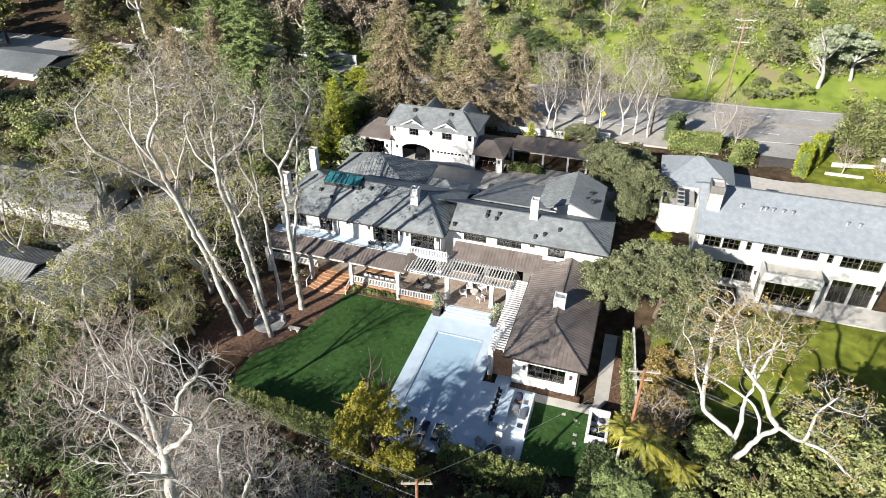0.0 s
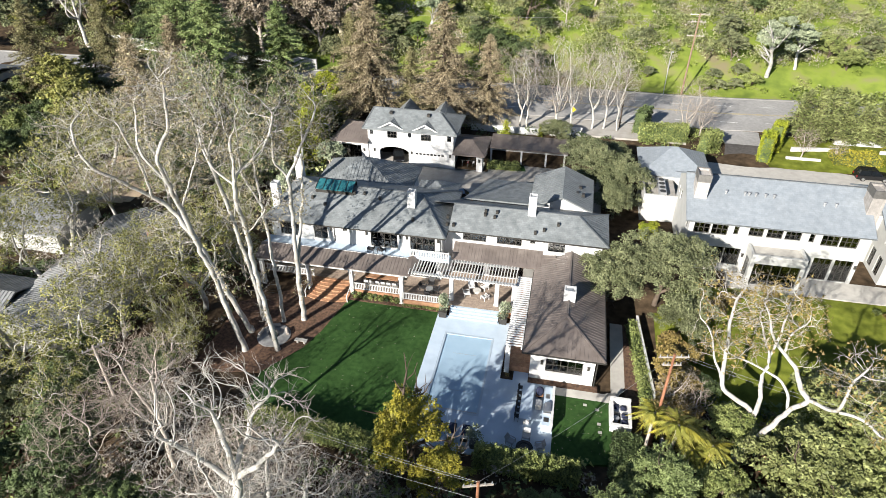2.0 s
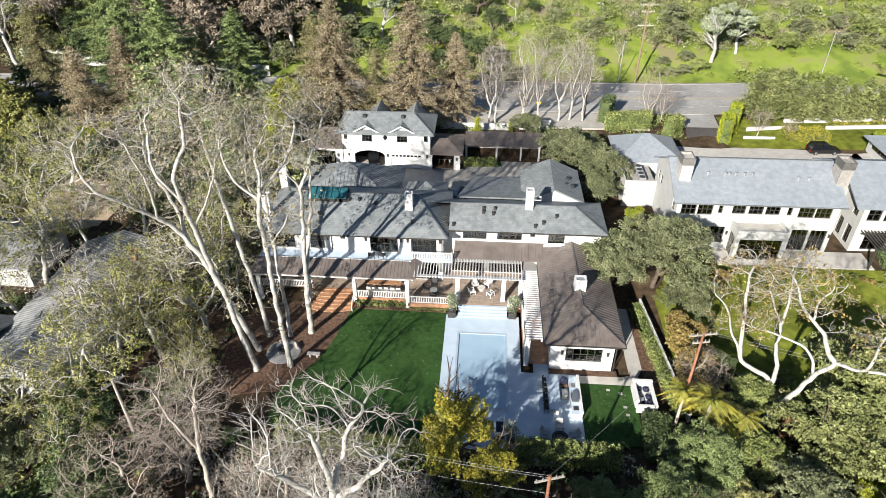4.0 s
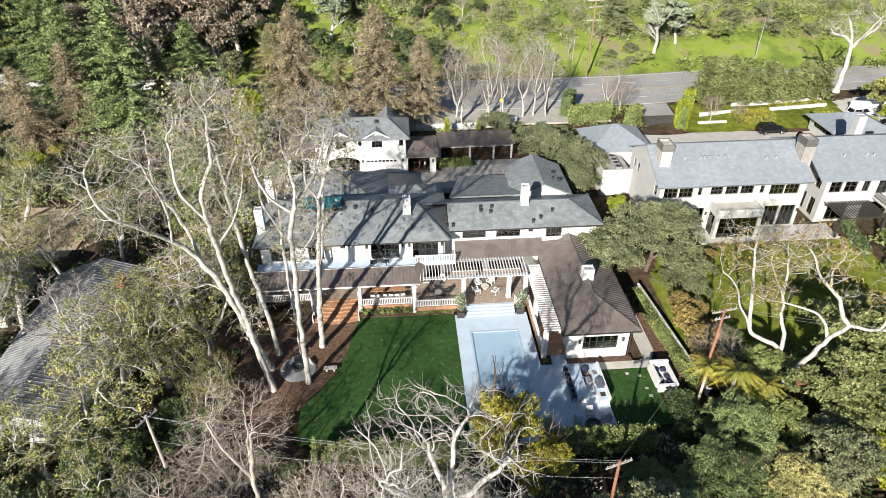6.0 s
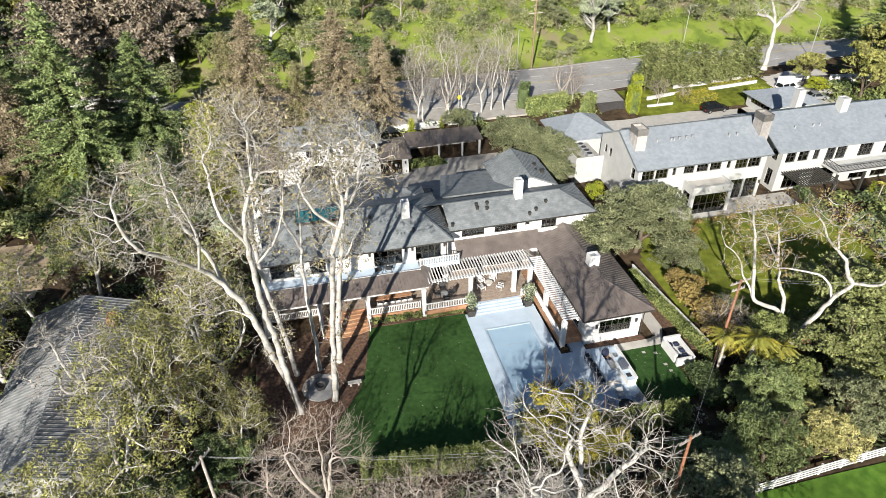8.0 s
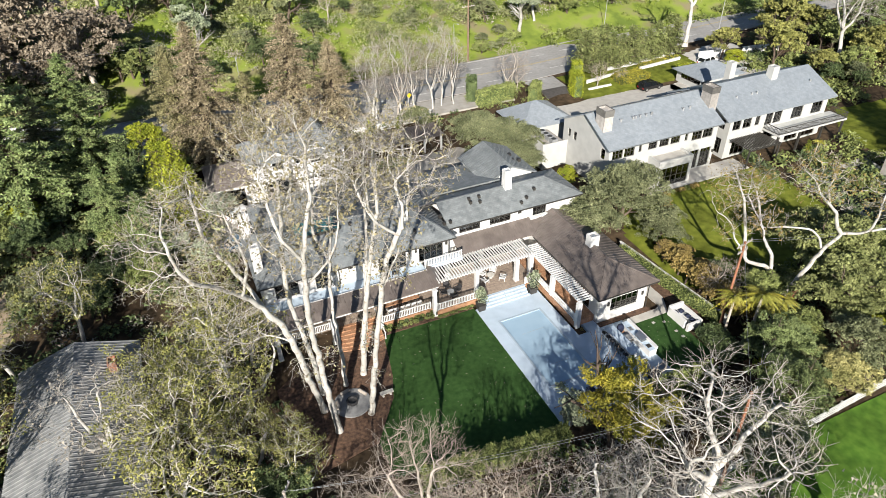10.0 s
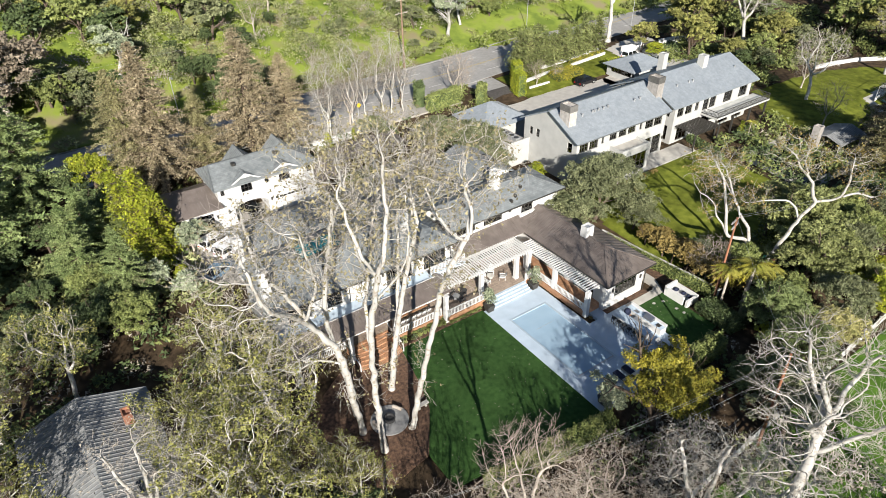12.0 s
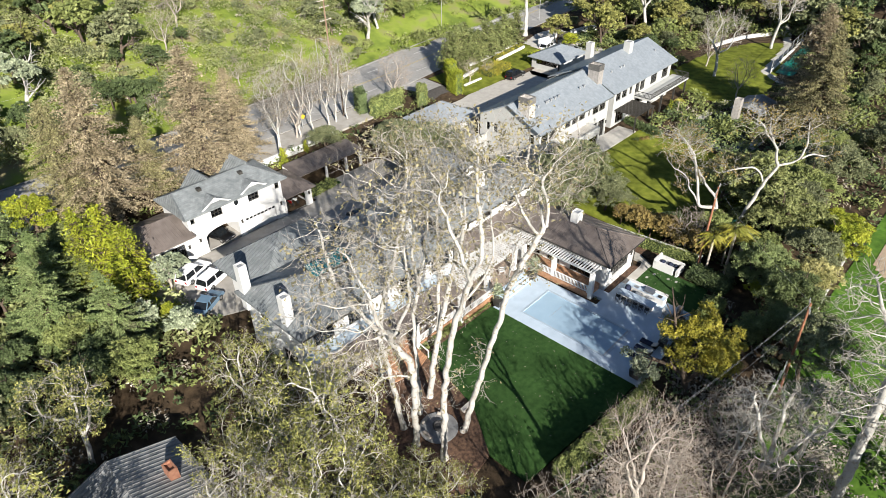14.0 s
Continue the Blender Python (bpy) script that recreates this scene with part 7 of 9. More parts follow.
crowned_tree([([(-24.8, 23.0, 0), (-24.6, 23.1, 3.4), (-24.4, 23.0, 5.4), (-23.4, 23.2, 8.2), (-22.4, 23.4, 10.8)], 0.44, 0.18),
              ([(-24.4, 23.0, 5.2), (-25.6, 23.6, 7.6), (-26.0, 24.6, 10.6), (-25.8, 25.4, 12.2)], 0.32, 0.15),
              ([(-24.5, 23.0, 4.6), (-23.8, 21.6, 7.4), (-22.8, 20.8, 9.8)], 0.28, 0.13),
              ([(-24.5, 23.1, 4.2), (-26.6, 22.2, 6.8), (-28.0, 21.8, 8.8)], 0.24, 0.11)],
             [((-24.6, 23.2, 9.6), (5.0, 4.6, 3.8), 520)], 43, "broad pale sycamore with thick bare limbs and brown twigs", "white sycamores", 0, None, girth=0.66, kill=0.55, tip=0.017, wander=0.48, first=4.6, twigs=4, twig=(0.4, 1.0), step=0.34)
syc_leafy = [bare_tree("sycamore_tree", "leafy olive sycamore with white crooked limbs", 14.5, 5.4, BARK_WHITE, s, 0.28, LEAF_SYC, 3600, 300, 0.34, 3, 0.5, 0.95, 0.026, 0.16, "leafy sycamores", 0.3, lean=0.25, bunch=10) for s in (21, 22, 23)]
for i, (x, y, s) in enumerate(((-47.5, 51, 1.0), (-50.5, 46.5, 0.95), (-48.5, 61.5, 0.75), (-70, 57, 1.0), (-75.5, 69, 1.1), (-68.5, 64.5, 1.0), (-86, 56, 1.0), (-80, 80, 1.0), (-62, 68, 1.0), (-72, 48, 0.9), (-66, 36, 0.9), (-55.2, 53.5, 0.95), (-54.0, 44.5, 0.9), (-47.5, 44.5, 0.6), (-44.6, 43.6, 0.6), (-44.0, 40.4, 0.5), (-51.5, 55.5, 0.8), (-45.4, 57.6, 0.72), (-52.0, 38.0, 0.9), (-57.0, 35.0, 0.9), (-50.5, 31.5, 0.8), (-68.4, 51.0, 0.85))):
    put_tree(syc_leafy[i % 3], x, y, s)
syc_white = [bare_tree("sycamore_tree", "bare white-barked sycamore with crooked spreading limbs", 15, 5.2, BARK_WHITE, s, 0.35, LEAF_TWIG, 400, 420, 0.34, 4, 0.45, 0.75, 0.02, 0.16, "white sycamores", 0.42, lean=0.2) for s in (31, 32)]
for i, (x, y, s, rz) in enumerate(((-13.5, 13.0, 1.0, 4.0), (-8.5, 10.5, 1.1, 2.0), (-17.6, 21.4, 0.68, 0.5), (-20.4, 26.0, 0.5, 2.2), (-33, 9.5, 1.3, 3.0), (85, 92, 1.2, 1), (97, 66, 1.1, 2), (-118, 128, 1.2, 2), (70, 68, 1.0, 0), (-58.5, 47.5, 0.8, 1.0))):
    put_tree(syc_white[i % 2], x, y, s, rz)
grey = [bare_tree("bare_tree", "leafless tree with fine pale grey twigs", 9.5, 3.6, BARK_GREY, s, 0.22, None, 0, 520, 0.2, 4, 0.4, 0.5, 0.013, low=0.25, twigs=4, twig=(0.35, 0.9)) for s in (41, 42)]
for i, (x, y, s) in enumerate(((-44, 26.5, 1.3), (-34.0, 26.5, 0.95), (-27.5, 29.0, 0.75), (-21, 27.5, 0.8), (-27, 21, 0.95), (-29.5, 24.5, 1.0), (-71, 26, 1.1), (-16, 23.5, 0.8), (-41.5, 31.5, 0.9), (-34.4, 30.4, 0.7), (13.4, 107, 0.85), (15.6, 108.4, 0.7), (6, 44, 0.6), (62, 60, 0.9), (-4, 156, 1.0), (-65, 150, 1.3), (-57, 166, 1.7), (-22, 133, 0.55), (-4, 134, 0.5), (12, 135, 0.5), (-10, 150, 0.7), (-86, 140, 1.2), (28, 160, 0.9), (36, 103, 0.45), (31, 103.5, 0.45), (75, 72, 1.0), (-9.6, 108.0, 0.8))):
    put_tree(grey[i % 2], x, y, s)
road_tree = [bare_tree("roadside_tree", "slender bare white-stemmed roadside tree", 14.5, 3.3, BARK_WHITE, s, 0.24, LEAF_BROWNTWIG, 1500, 380, 0.19, 4, 0.36, 0.6, 0.017, 0.12, "roadside trees", 0.3, lean=0.08, twigs=4) for s in (51, 52)]
for i, (x, y, s) in enumerate(((-15.4, 104.8, 1.0), (-14.3, 105.8, 0.95), (-9.0, 107.5, 1.0), (-6.5, 107.2, 0.9), (-2.8, 107.4, 1.0), (-0.8, 108.0, 1.0), (1.5, 107.6, 0.85))):
    put_tree(road_tree[i % 2], x, y, s, None, 0.25)

# live oaks close to the houses
oak = [broadleaf("oak_tree", "dense grey-green live oak near the houses", 5.2, 8.2, LEAF_OAK, BARK_BROWN, s, 34000, 0.135, 2.0, 110, group="live oaks") for s in (61, 62)]
for i, (x, y, s) in enumerate(((-3.2, 87.6, 1.0), (1.4, 84.4, 0.95), (0.4, 79.6, 0.7), (-1.0, 61.2, 0.98), (5.4, 62.0, 1.15), (7.6, 57.0, 0.72), (-9.0, 101.0, 0.55), (0.6, 94.6, 0.7))):
    put_tree(oak[i % 2], x, y, s)
green = [broadleaf("broadleaf_tree", "round-crowned mid-green broadleaf tree", 4.0, 8.0, LEAF_GREEN, BARK_BROWN, s, 17000, 0.155, clumps=100) for s in (71, 72)]
dark = [broadleaf("broadleaf_tree", "dense dark green leafy woodland tree", 4.2, 8.5, LEAF_DARK, BARK_BROWN, s, 16000, 0.17, clumps=100) for s in (74,)]
bright = [broadleaf("broadleaf_tree", "bright yellow-green leafy tree", 3.2, 7.0, LEAF_BRIGHT, BARK_BROWN, 76, 15000, 0.14, 1.0, 80)]
rust = [broadleaf("broadleaf_tree", "small rusty autumn-leaved tree", 2.3, 4.6, LEAF_RUST, BARK_BROWN, 77, 4200, 0.22, 1.0)]
olive = [broadleaf("olive_tree", "small round silvery-leaved olive tree", 2.4, 4.4, LEAF_OLIVE, BARK_GREY, 78, 4600, 0.19, 1.0)]
wood_oak = [broadleaf("oak_tree", "grey-green oak in the woods", 4.6, 8.0, LEAF_OAK, BARK_BROWN, 79, 17000, 0.155, 2.0, 100, group="woodland oaks")]
far_kinds = [broadleaf("woodland_tree", lab, 4.3, 8.4, leaf, BARK_BROWN, s, 5600, 0.29, clumps=72, tufts=9, group="far woods") for lab, leaf, s in (("dense dark green tree in the far woods", LEAF_DARK, 171), ("mid-green leafy tree in the far woods", LEAF_GREEN, 172), ("grey-green oak tree in the far woods", LEAF_OAK, 173), ("olive-yellow tree in the far woods", LEAF_SYC, 174))]
far_kinds.append(broadleaf("woodland_tree", "leafless brown-twigged tree in the far woods", 4.3, 8.4, LEAF_BROWNTWIG, BARK_GREY, 175, 7000, 0.2, clumps=60, group="far woods"))
fd, fg, fo, fy, ft = ([k] for k in far_kinds)
for x, y, s in ((-63, 134, 1.5), (-70, 142, 1.6), (-76, 131, 1.3)):
    put_tree(ft[0], x, y, s)
yellow = broadleaf("yellow_tree", "golden yellow-green leafy tree beside the pool terrace", 3.4, 11.6, LEAF_YELLOW, BARK_BROWN, 80, 13500, 0.125, 1.4, 76, squash=1.0)
put_tree(yellow, -17.3, 32.7, 1.0)
put_tree(yellow, -14.2, 30.8, 0.74, 2.0)
for kind, rows in (
    (green, ((-54.5, 74, 0.75), (-56.5, 82.0, 0.8), (8.7, 34.9, 0.85), (-4.5, 26.8, 0.6), (30, 40, 1.2), (-71.0, 90, 1.1), (-51.5, 93.5, 0.95), (26, 36, 1.2), (-49.8, 100, 1.0), (42, 38, 1.2), (24.5, 38.5, 0.9))),
    (wood_oak, ((11.3, 30.2, 0.85), (24.5, 42.5, 1.0), (5.0, 31.5, 0.6), (-8.0, 24.8, 1.12), (3.6, 36.6, 0.35), (33, 35, 1.2), (-57, 29, 1.0), (-62, 32, 0.95), (-67, 29, 1.0), (-72, 34, 0.9))),
    # southern dark ones are added, some out of view, to shade lawn and bed
    (dark, ((-46, 38.5, 0.7), (-44.2, 35.0, 0.7), (-38.8, 35.4, 0.42), (-36.6, 34.4, 0.38), (-51, 33.5, 1.3), (6.2, 32.6, 0.5), (-58, 76, 1.0), (-64, 78, 1.0), (-68, 87, 1.0), (-60, 71.5, 0.8), (20, 35, 1.0), (-53, 101, 1.0), (-60, 96, 1.0), (38, 41, 1.1), (-57, 88, 0.9), (-63, 84, 0.9), (9.2, 47.5, 0.6), (-48.5, 29, 1.3), (-45, 24.4, 1.35), (-54, 25, 1.0), (-40.5, 23.8, 1.0), (-36.5, 22.4, 1.05), (-32.5, 22.8, 0.95), (-28.5, 21.2, 1.0), (-24, 20.6, 0.9))),
    (bright, ((-50.4, 96.5, 0.85), (-47.2, 81.2, 0.45), (-49.4, 88.4, 0.7), (-48.6, 102.6, 0.75), (-52.0, 107.0, 1.25),  (17.0, 31.4, 0.8), (2.2, 33.0, 0.5), (16.8, 27.8, 1.15), (5.0, 74.5, 0.65), (-69, 94, 1.1), (-83, 92, 1.0), (63, 100, 0.8), (21, 30, 1.0))),
    (rust, ((5.8, 40.8, 0.85), (5.9, 43.4, 1.05), (7.4, 40.6, 0.75), (6.1, 50.6, 0.95), (6.0, 46.9, 1.1), (7.8, 48.8, 0.85), (6.2, 53.6, 0.8), (8.0, 52.5, 0.7), (7.4, 44.6, 0.8), (5.6, 42.0, 0.8), (5.7, 48.8, 0.95), (5.8, 45.2, 0.95), (13.5, 62.5, 0.6), (11.8, 60.0, 0.7))),
    (olive, ((-44.4, 86.6, 1.15), (-50.5, 80.5, 0.9), (-47.5, 76.8, 0.8), (-19.2, 36.4, 0.55))),
):
    for i, (x, y, s) in enumerate(rows):
        put_tree(kind[i % len(kind)], x, y, s)

# conifers
brown_con = [conifer("conifer_tree", "tall browning conifer behind the garage", 20, 6.0, (LEAF_BROWN, LEAF_FIR)[s - 81], BARK_BROWN, s, 52, 0.2, ragged=0.35, size=0.145, dense=34) for s in (81, 82)]
for i, (x, y, s) in enumerate(((-42.5, 105.0, 1.05), (-46.2, 106.8, 0.88), (-28.8, 103.2, 1.02), (-35.5, 107, 0.75), (-21.5, 106.5, 0.72), (-110, 104, 1.0), (-77.5, 100.5, 0.85), (-66, 107.5, 0.8), (-84, 97, 0.8), (52.5, 43.5, 1.0), (58, 47, 0.95), (-100, 112, 0.9))):
    put_tree(brown_con[i % 2], x, y, s)
pine = conifer("pine_tree", "tall spreading mid-green pine tree", 29, 7.2, LEAF_CONIFER, BARK_BROWN, 83, 64, 0.1, ragged=0.5, size=0.22, dense=22)
for x, y, s in ((-68.5, 98.5, 1.0), (-60, 107, 0.75), (-90, 120, 0.9), (-79, 106, 0.85), (-53.4, 79.0, 0.40), (-55.4, 92.4, 0.40), (-57.5, 86.5, 0.45), (88, 112, 0.8), (100, 100, 0.9)):
    put_tree(pine, x, y, s)
hedge_tree = conifer("hedge_conifer", "full green screening conifer beside the road", 7.5, 1.75, LEAF_SCREEN, BARK_BROWN, 84, 30, 0.05, "roadside screen", 0.25, 0.19, 16)
for i in range(11):
    put_tree(hedge_tree, 31.5 + i * 2.4, 109.4 + i * 0.1, (1.3, 0.95, 1.1, 0.9, 0.85, 1.0, 0.8, 0.85, 0.95, 0.8, 0.9)[i])
column = conifer("conifer_tree", "bright yellow-green upright conifer beside the garage", 9.5, 2.1, LEAF_BRIGHT, BARK_BROWN, 86, 44, 0.05, "bright conifers", 0.15, 0.17)
for x, y, s in ((-47.6, 87.4, 1.15), (-48.6, 90.6, 1.1), (-49.4, 84.2, 0.85), (-50.4, 93.4, 1.0)):
    put_tree(column, x, y, s)
cyp = conifer("cypress_tree", "narrow bright green columnar cypress tree", 6, 0.9, LEAF_BRIGHT, BARK_BROWN, 85, 26, -0.4, "cypresses", 0.1, 0.2)
for x, y, s in ((-17.4, 100.5, 0.7), (45.5, 66.0, 0.7), (-11.6, 102.6, 0.6)):
    put_tree(cyp, x, y, s)
feather = palm("palm_tree", "feathery yellow-green palm in the border", 7.3, 91)
for x, y, s in ((4.7, 37.9, 1.0), (3.0, 39.7, 0.86), (7.8, 37.6, 0.82), (6.3, 38.9, 0.78), (6.0, 36.9, 0.72), (-79, 93, 0.75), (-82, 90, 0.6), (45.5, 64.5, 0.5)):
    put_tree(feather, x, y, s)

# a belt of dark trees in front of the western road, and woods behind the wall across it
for i in range(13):
    put_tree((fd + fo + fd + fg)[i % 4], -54.0 - i * 4.8 + RNG.uniform(-1.5, 1.5), 103.0 + RNG.uniform(0, 5), RNG.uniform(0.62, 0.85))
for i in range(16):
    put_tree((fo + fd + ft + fd)[i % 4], -47.0 - i * 5.0 + RNG.uniform(-2, 2), 134.5 + 0.06 * i * i + RNG.uniform(0, 6), RNG.uniform(0.9, 1.35))
for x, y, s in ((-99, 97, 1.2), (-93, 91, 1.0), (-104, 101, 1.0)):
    put_tree(fy[0], x, y, s)

# woods: scattered trees to the north-west, on the hill, and to the east
for area, n, kinds in (
    ((-104, -52, 74, 110), 62, fd + fd + fo + fg + fd),
    ((-118, -92, 36, 126), 24, fd + fo + fd + fg),
    ((-120, -14, 131, 150), 66, fd + fo + fg + fd + fo + fd),
    ((62, 104, 40, 108), 62, fg + fo + fd + fy),
    ((10, 64, 30, 42), 12, green + wood_oak),
    ((-74, -43, 28, 40), 9, wood_oak + dark + green),
    ((-30, 80, 138, 165), 14, fo + fd + fg),
    ((-165, -144, 94, 106), 10, fd),
):
    x0, x1, y0, y1 = area
    for i in range(n):
        x, y = RNG.uniform(x0, x1), RNG.uniform(y0, y1)
        if -96 < x < -54 and 37 < y < 69 or (-84 < x < -68 and 66 < y < 84) or (-145 < x < -121 and 97 < y < 115) or (58 < x < 106 and 54 < y < 77) or (40 < x < 66 and 80 < y < 104):
            continue
        put_tree(kinds[int(RNG.integers(len(kinds)))], x, y, RNG.uniform(0.6, 1.15))
distant_woods("mixed green woods on the far slopes and beyond the last houses", far_kinds[:4], [
    (x, y, s) for x, y, s in spots_in(RNG, 70, -200, -118, 100, 185, 0.9, 1.5, [(-147, -118, 95, 127)]) + spots_in(RNG, 84, -120, -14, 150, 200, 0.8, 1.3) + spots_in(RNG, 40, -14, 150, 165, 240, 0.7, 1.2)
    + spots_in(RNG, 120, 104, 250, 30, 150, 0.8, 1.4, [(100, 260, 108, 146)]) + spots_in(RNG, 24, -150, -118, 36, 95, 0.8, 1.2)], 98)
golden = broadleaf("broadleaf_tree", "olive-green leafy tree beyond the rail fence", 3.8, 7.4, LEAF_SUMAC, BARK_BROWN, 97, 17000, 0.15, 1.6, 100)
for x, y, s in ((15.2, 36.4, 1.28), (19.6, 40.6, 1.12), (21.2, 45.4, 0.9), (18.4, 33.4, 0.7)):
    put_tree(golden, x, y, s)
feathery = broadleaf("acacia_tree", "dark green feathery tree beside the rail fence", 3.6, 7.0, LEAF_FEATHER, BARK_BROWN, 131, 17000, 0.085, 0.8, 110, long=3.4)
for x, y, s in ((0.4, 28.7, 1.0), (3.4, 34.0, 0.98), (-3.2, 28.6, 0.75), (-5.6, 30.6, 0.6)):
    put_tree(feathery, x, y, s)
pale = broadleaf("willow_tree", "pale yellow-olive feathery tree leaning over the rail fence", 3.3, 6.2, LEAF_PALE, BARK_BROWN, 132, 17000, 0.085, 0.5, 110, long=3.0)
put_tree(pale, 5.9, 28.6, 1.0)
put_tree(pale, 8.8, 29.4, 0.62)
euc = broadleaf("eucalyptus_tree", "open pale-trunked eucalyptus on the hillside", 4.6, 13, LEAF_OLIVE, BARK_WHITE, 95, 9000, 0.30, 4.0, 44)
for x, y, s in ((31.3, 135.2, 1.0), (37, 138, 0.75), (-40, 141, 0.9)):
    put_tree(euc, x, y, s)
for i, (x, y, s) in enumerate(((-8, 131, 0.5), (-14, 132, 0.55), (-20, 131, 0.6), (38, 141, 0.8), (44, 143, 0.9), (52, 145, 1.0), (60, 147, 0.9), (19, 130.5, 0.6), (22, 131.0, 0.62), (25, 131.5, 0.62), (28, 132.5, 0.55), (21, 134, 0.6), (26, 135, 0.65), (47, 139, 0.85), (50, 142, 0.8), (61, 141, 0.95), (65, 144, 0.9), (70, 140, 0.7), (8, 133.5, 0.6), (3, 136, 0.55), (-23, 190, 1.2), (-34, 150, 0.8))):
    put_tree((fo + fg + fo)[i % 3], x, y, s, None, -1.5 * s)

# added south of the view: their crowns throw shade on the pool terrace
shade_pine = broadleaf("pine_tree", "tall flat-crowned pine with an open green crown, added out of view to shade the terrace", 5.2, 18.5, LEAF_CONIFER, BARK_BROWN, 96, 8200, 0.25, 12.5, 32, group="tall pines")
for x, y, s in ((-24.5, 8.0, 1.0), (-18.2, 6.6, 0.95), (-30.5, 7.0, 0.9)):
    put_tree(shade_pine, x, y, s)

# hedges
hedge("hedge", "loose green hedge with uneven sprigs behind the lawn", (-34.5, 36.2), (-20.6, 35.0), 1.4, 1.8, LEAF_GREEN, 101, 130, 0.12, None, 1.6)
hedge("hedge", "loose green hedge along the pool terrace", (-12.2, 35.8), (-3.0, 35.6), 1.6, 2.0, LEAF_GREEN, 102, 130, 0.12, None, 1.2)
hedge("hedge", "clipped hedge along the boundary wall", (2.55, 57.5), (4.1, 41.6), 0.9, 1.25, LEAF_GREEN, 103, 110, 0.13)
hedge("hedge", "dense dark shrubs at the end of the small lawn", (1.6, 41.0), (1.2, 36.0), 2.6, 1.3, LEAF_DARK, 112, 70, 0.15)
hedge("hedge", "tall clipped hedge beside the drive", (15.2, 101.6), (17.8, 104.6), 1.6, 3.2, LEAF_GREEN, 104)
hedge("hedge", "tall clipped bright green hedge pillar beside the drive", (24.6, 100.6), (25.4, 103.6), 1.7, 4.4, LEAF_BRIGHT, 113, 90, 0.15)
hedge("hedge", "tall clipped bright green hedge pillar beside the drive", (26.6, 104.2), (27.6, 106.4), 1.6, 4.9, LEAF_BRIGHT, 114, 90, 0.15)
hedge("hedge", "narrow dark green clipped hedge beside the apron", (5.0, 107.0), (6.6, 110.2), 1.5, 4.0, LEAF_DARK, 115)
hedge("hedge", "tall green hedge beside the covered walk", (5.2, 104.5), (12.8, 105.5), 1.5, 3.0, LEAF_GREEN, 105)
hedge("hedge", "clipped yellow-green box hedge on the terraced garden", (35.6, 103.0), (42.4, 103.4), 3.4, 1.3, LEAF_YELLOW, 106, 60, 0.16)
hedge("hedge", "clipped yellow-green box hedge on the terraced garden", (44.5, 107.5), (55.5, 108.6), 0.9, 0.8, LEAF_YELLOW, 107, 60, 0.16)
hedge("hedge", "long clipped hedge beside the court", (49.5, 101.8), (58.5, 97.8), 1.0, 2.4, LEAF_BRIGHT, 108)
hedge("hedge", "low planting in front of the neighbouring house", (18, 83.6), (29, 84.2), 1.0, 1.2, LEAF_BRIGHT, 109)
hedge("hedge", "low clipped shrubs in the court island", (-19.2, 92.2), (-14.2, 92.6), 1.5, 0.9, LEAF_GREEN, 110)
hedge("hedge", "low green hedge round the neighbouring lawn", (34.5, 62), (36.5, 70), 1.0, 1.1, LEAF_DARK, 111)
for k in range(14):
    x, y = (15.2 + k * 0.9, 65.6) if k < 9 else (30.5 + (k - 9) * 0.9, 64.6 - (k - 9) * 0.5)
    s = thing("shrub", (x, y, ground_z(x, y)), "low rusty-green clipped shrub beside the neighbouring patio", "shrub", "patio shrubs")
    P = clump_points(np.random.default_rng(180 + k), [(x, y, ground_z(x, y) + 0.35)], [0.5], 800)
    V, F = leaf_quads(P, 0.12, np.random.default_rng(k))
    raw_mesh("foliage", V, F, LEAF_RUST if k % 3 else LEAF_GREEN, s)
for k in range(19):
    x, y = (-30.7 + k * 0.66, 57.0) if k < 10 else (-30.4 + (k - 10) * 0.66, 56.4)
    s = thing("shrub", (x, y, 0.05), "small round clipped shrub in the porch bed", "shrub", "porch shrubs")
    P = clump_points(np.random.default_rng(120 + k), [(x, y, 0.32)], [0.36 - 0.06 * (k % 3)], 1300)
    V, F = leaf_quads(P, 0.1, np.random.default_rng(k))
    raw_mesh("foliage", V, F, LEAF_GREEN if k % 4 else LEAF_DARK, s)
for k in range(22):
    x, y = (-24.2 + k * 0.42, 56.15) if k < 11 else (-10.6, 47.2 + (k - 11) * 0.8)
    s = thing("shrub", (x, y, 0.05), "tiny tufted plant in the narrow bed", "shrub", "bed plants")
    P = clump_points(np.random.default_rng(150 + k), [(x, y, 0.2)], [0.24], 1100)
    V, F = leaf_quads(P, 0.09, np.random.default_rng(k))
    raw_mesh("foliage", V, F, LEAF_RUST if k >= 11 else LEAF_GREEN, s)

# undergrowth
LOT = [(-44, 5.0, 36.5, 100), (-68, -55, 38, 64), (-94, -70, 55.5, 68), (-82, -65, 39, 50), (-84, -69, 66, 84), (5, 36, 47, 100), (10, 60, 66, 108), (44, 64, 80, 110), (-145, -121, 97, 115), (-12, 90, -20, 27), (56, 106, 54, 77), (-260, 260, 104, 127.5)]
HILL_OPEN = [(6, 140, 126, 139), (-2, 140, 126, 131)]
brush("undergrowth", "dark leafy undergrowth beneath the trees", spots_in(RNG, 850, -115, 75, 14, 104, 0.7, 2.0, LOT), LEAF_DARK, 201, 26, 0.32)
brush("undergrowth", "green leafy undergrowth beneath the trees", spots_in(RNG, 600, -115, 75, 14, 104, 0.6, 1.6, LOT), LEAF_GREEN, 202, 26, 0.3)
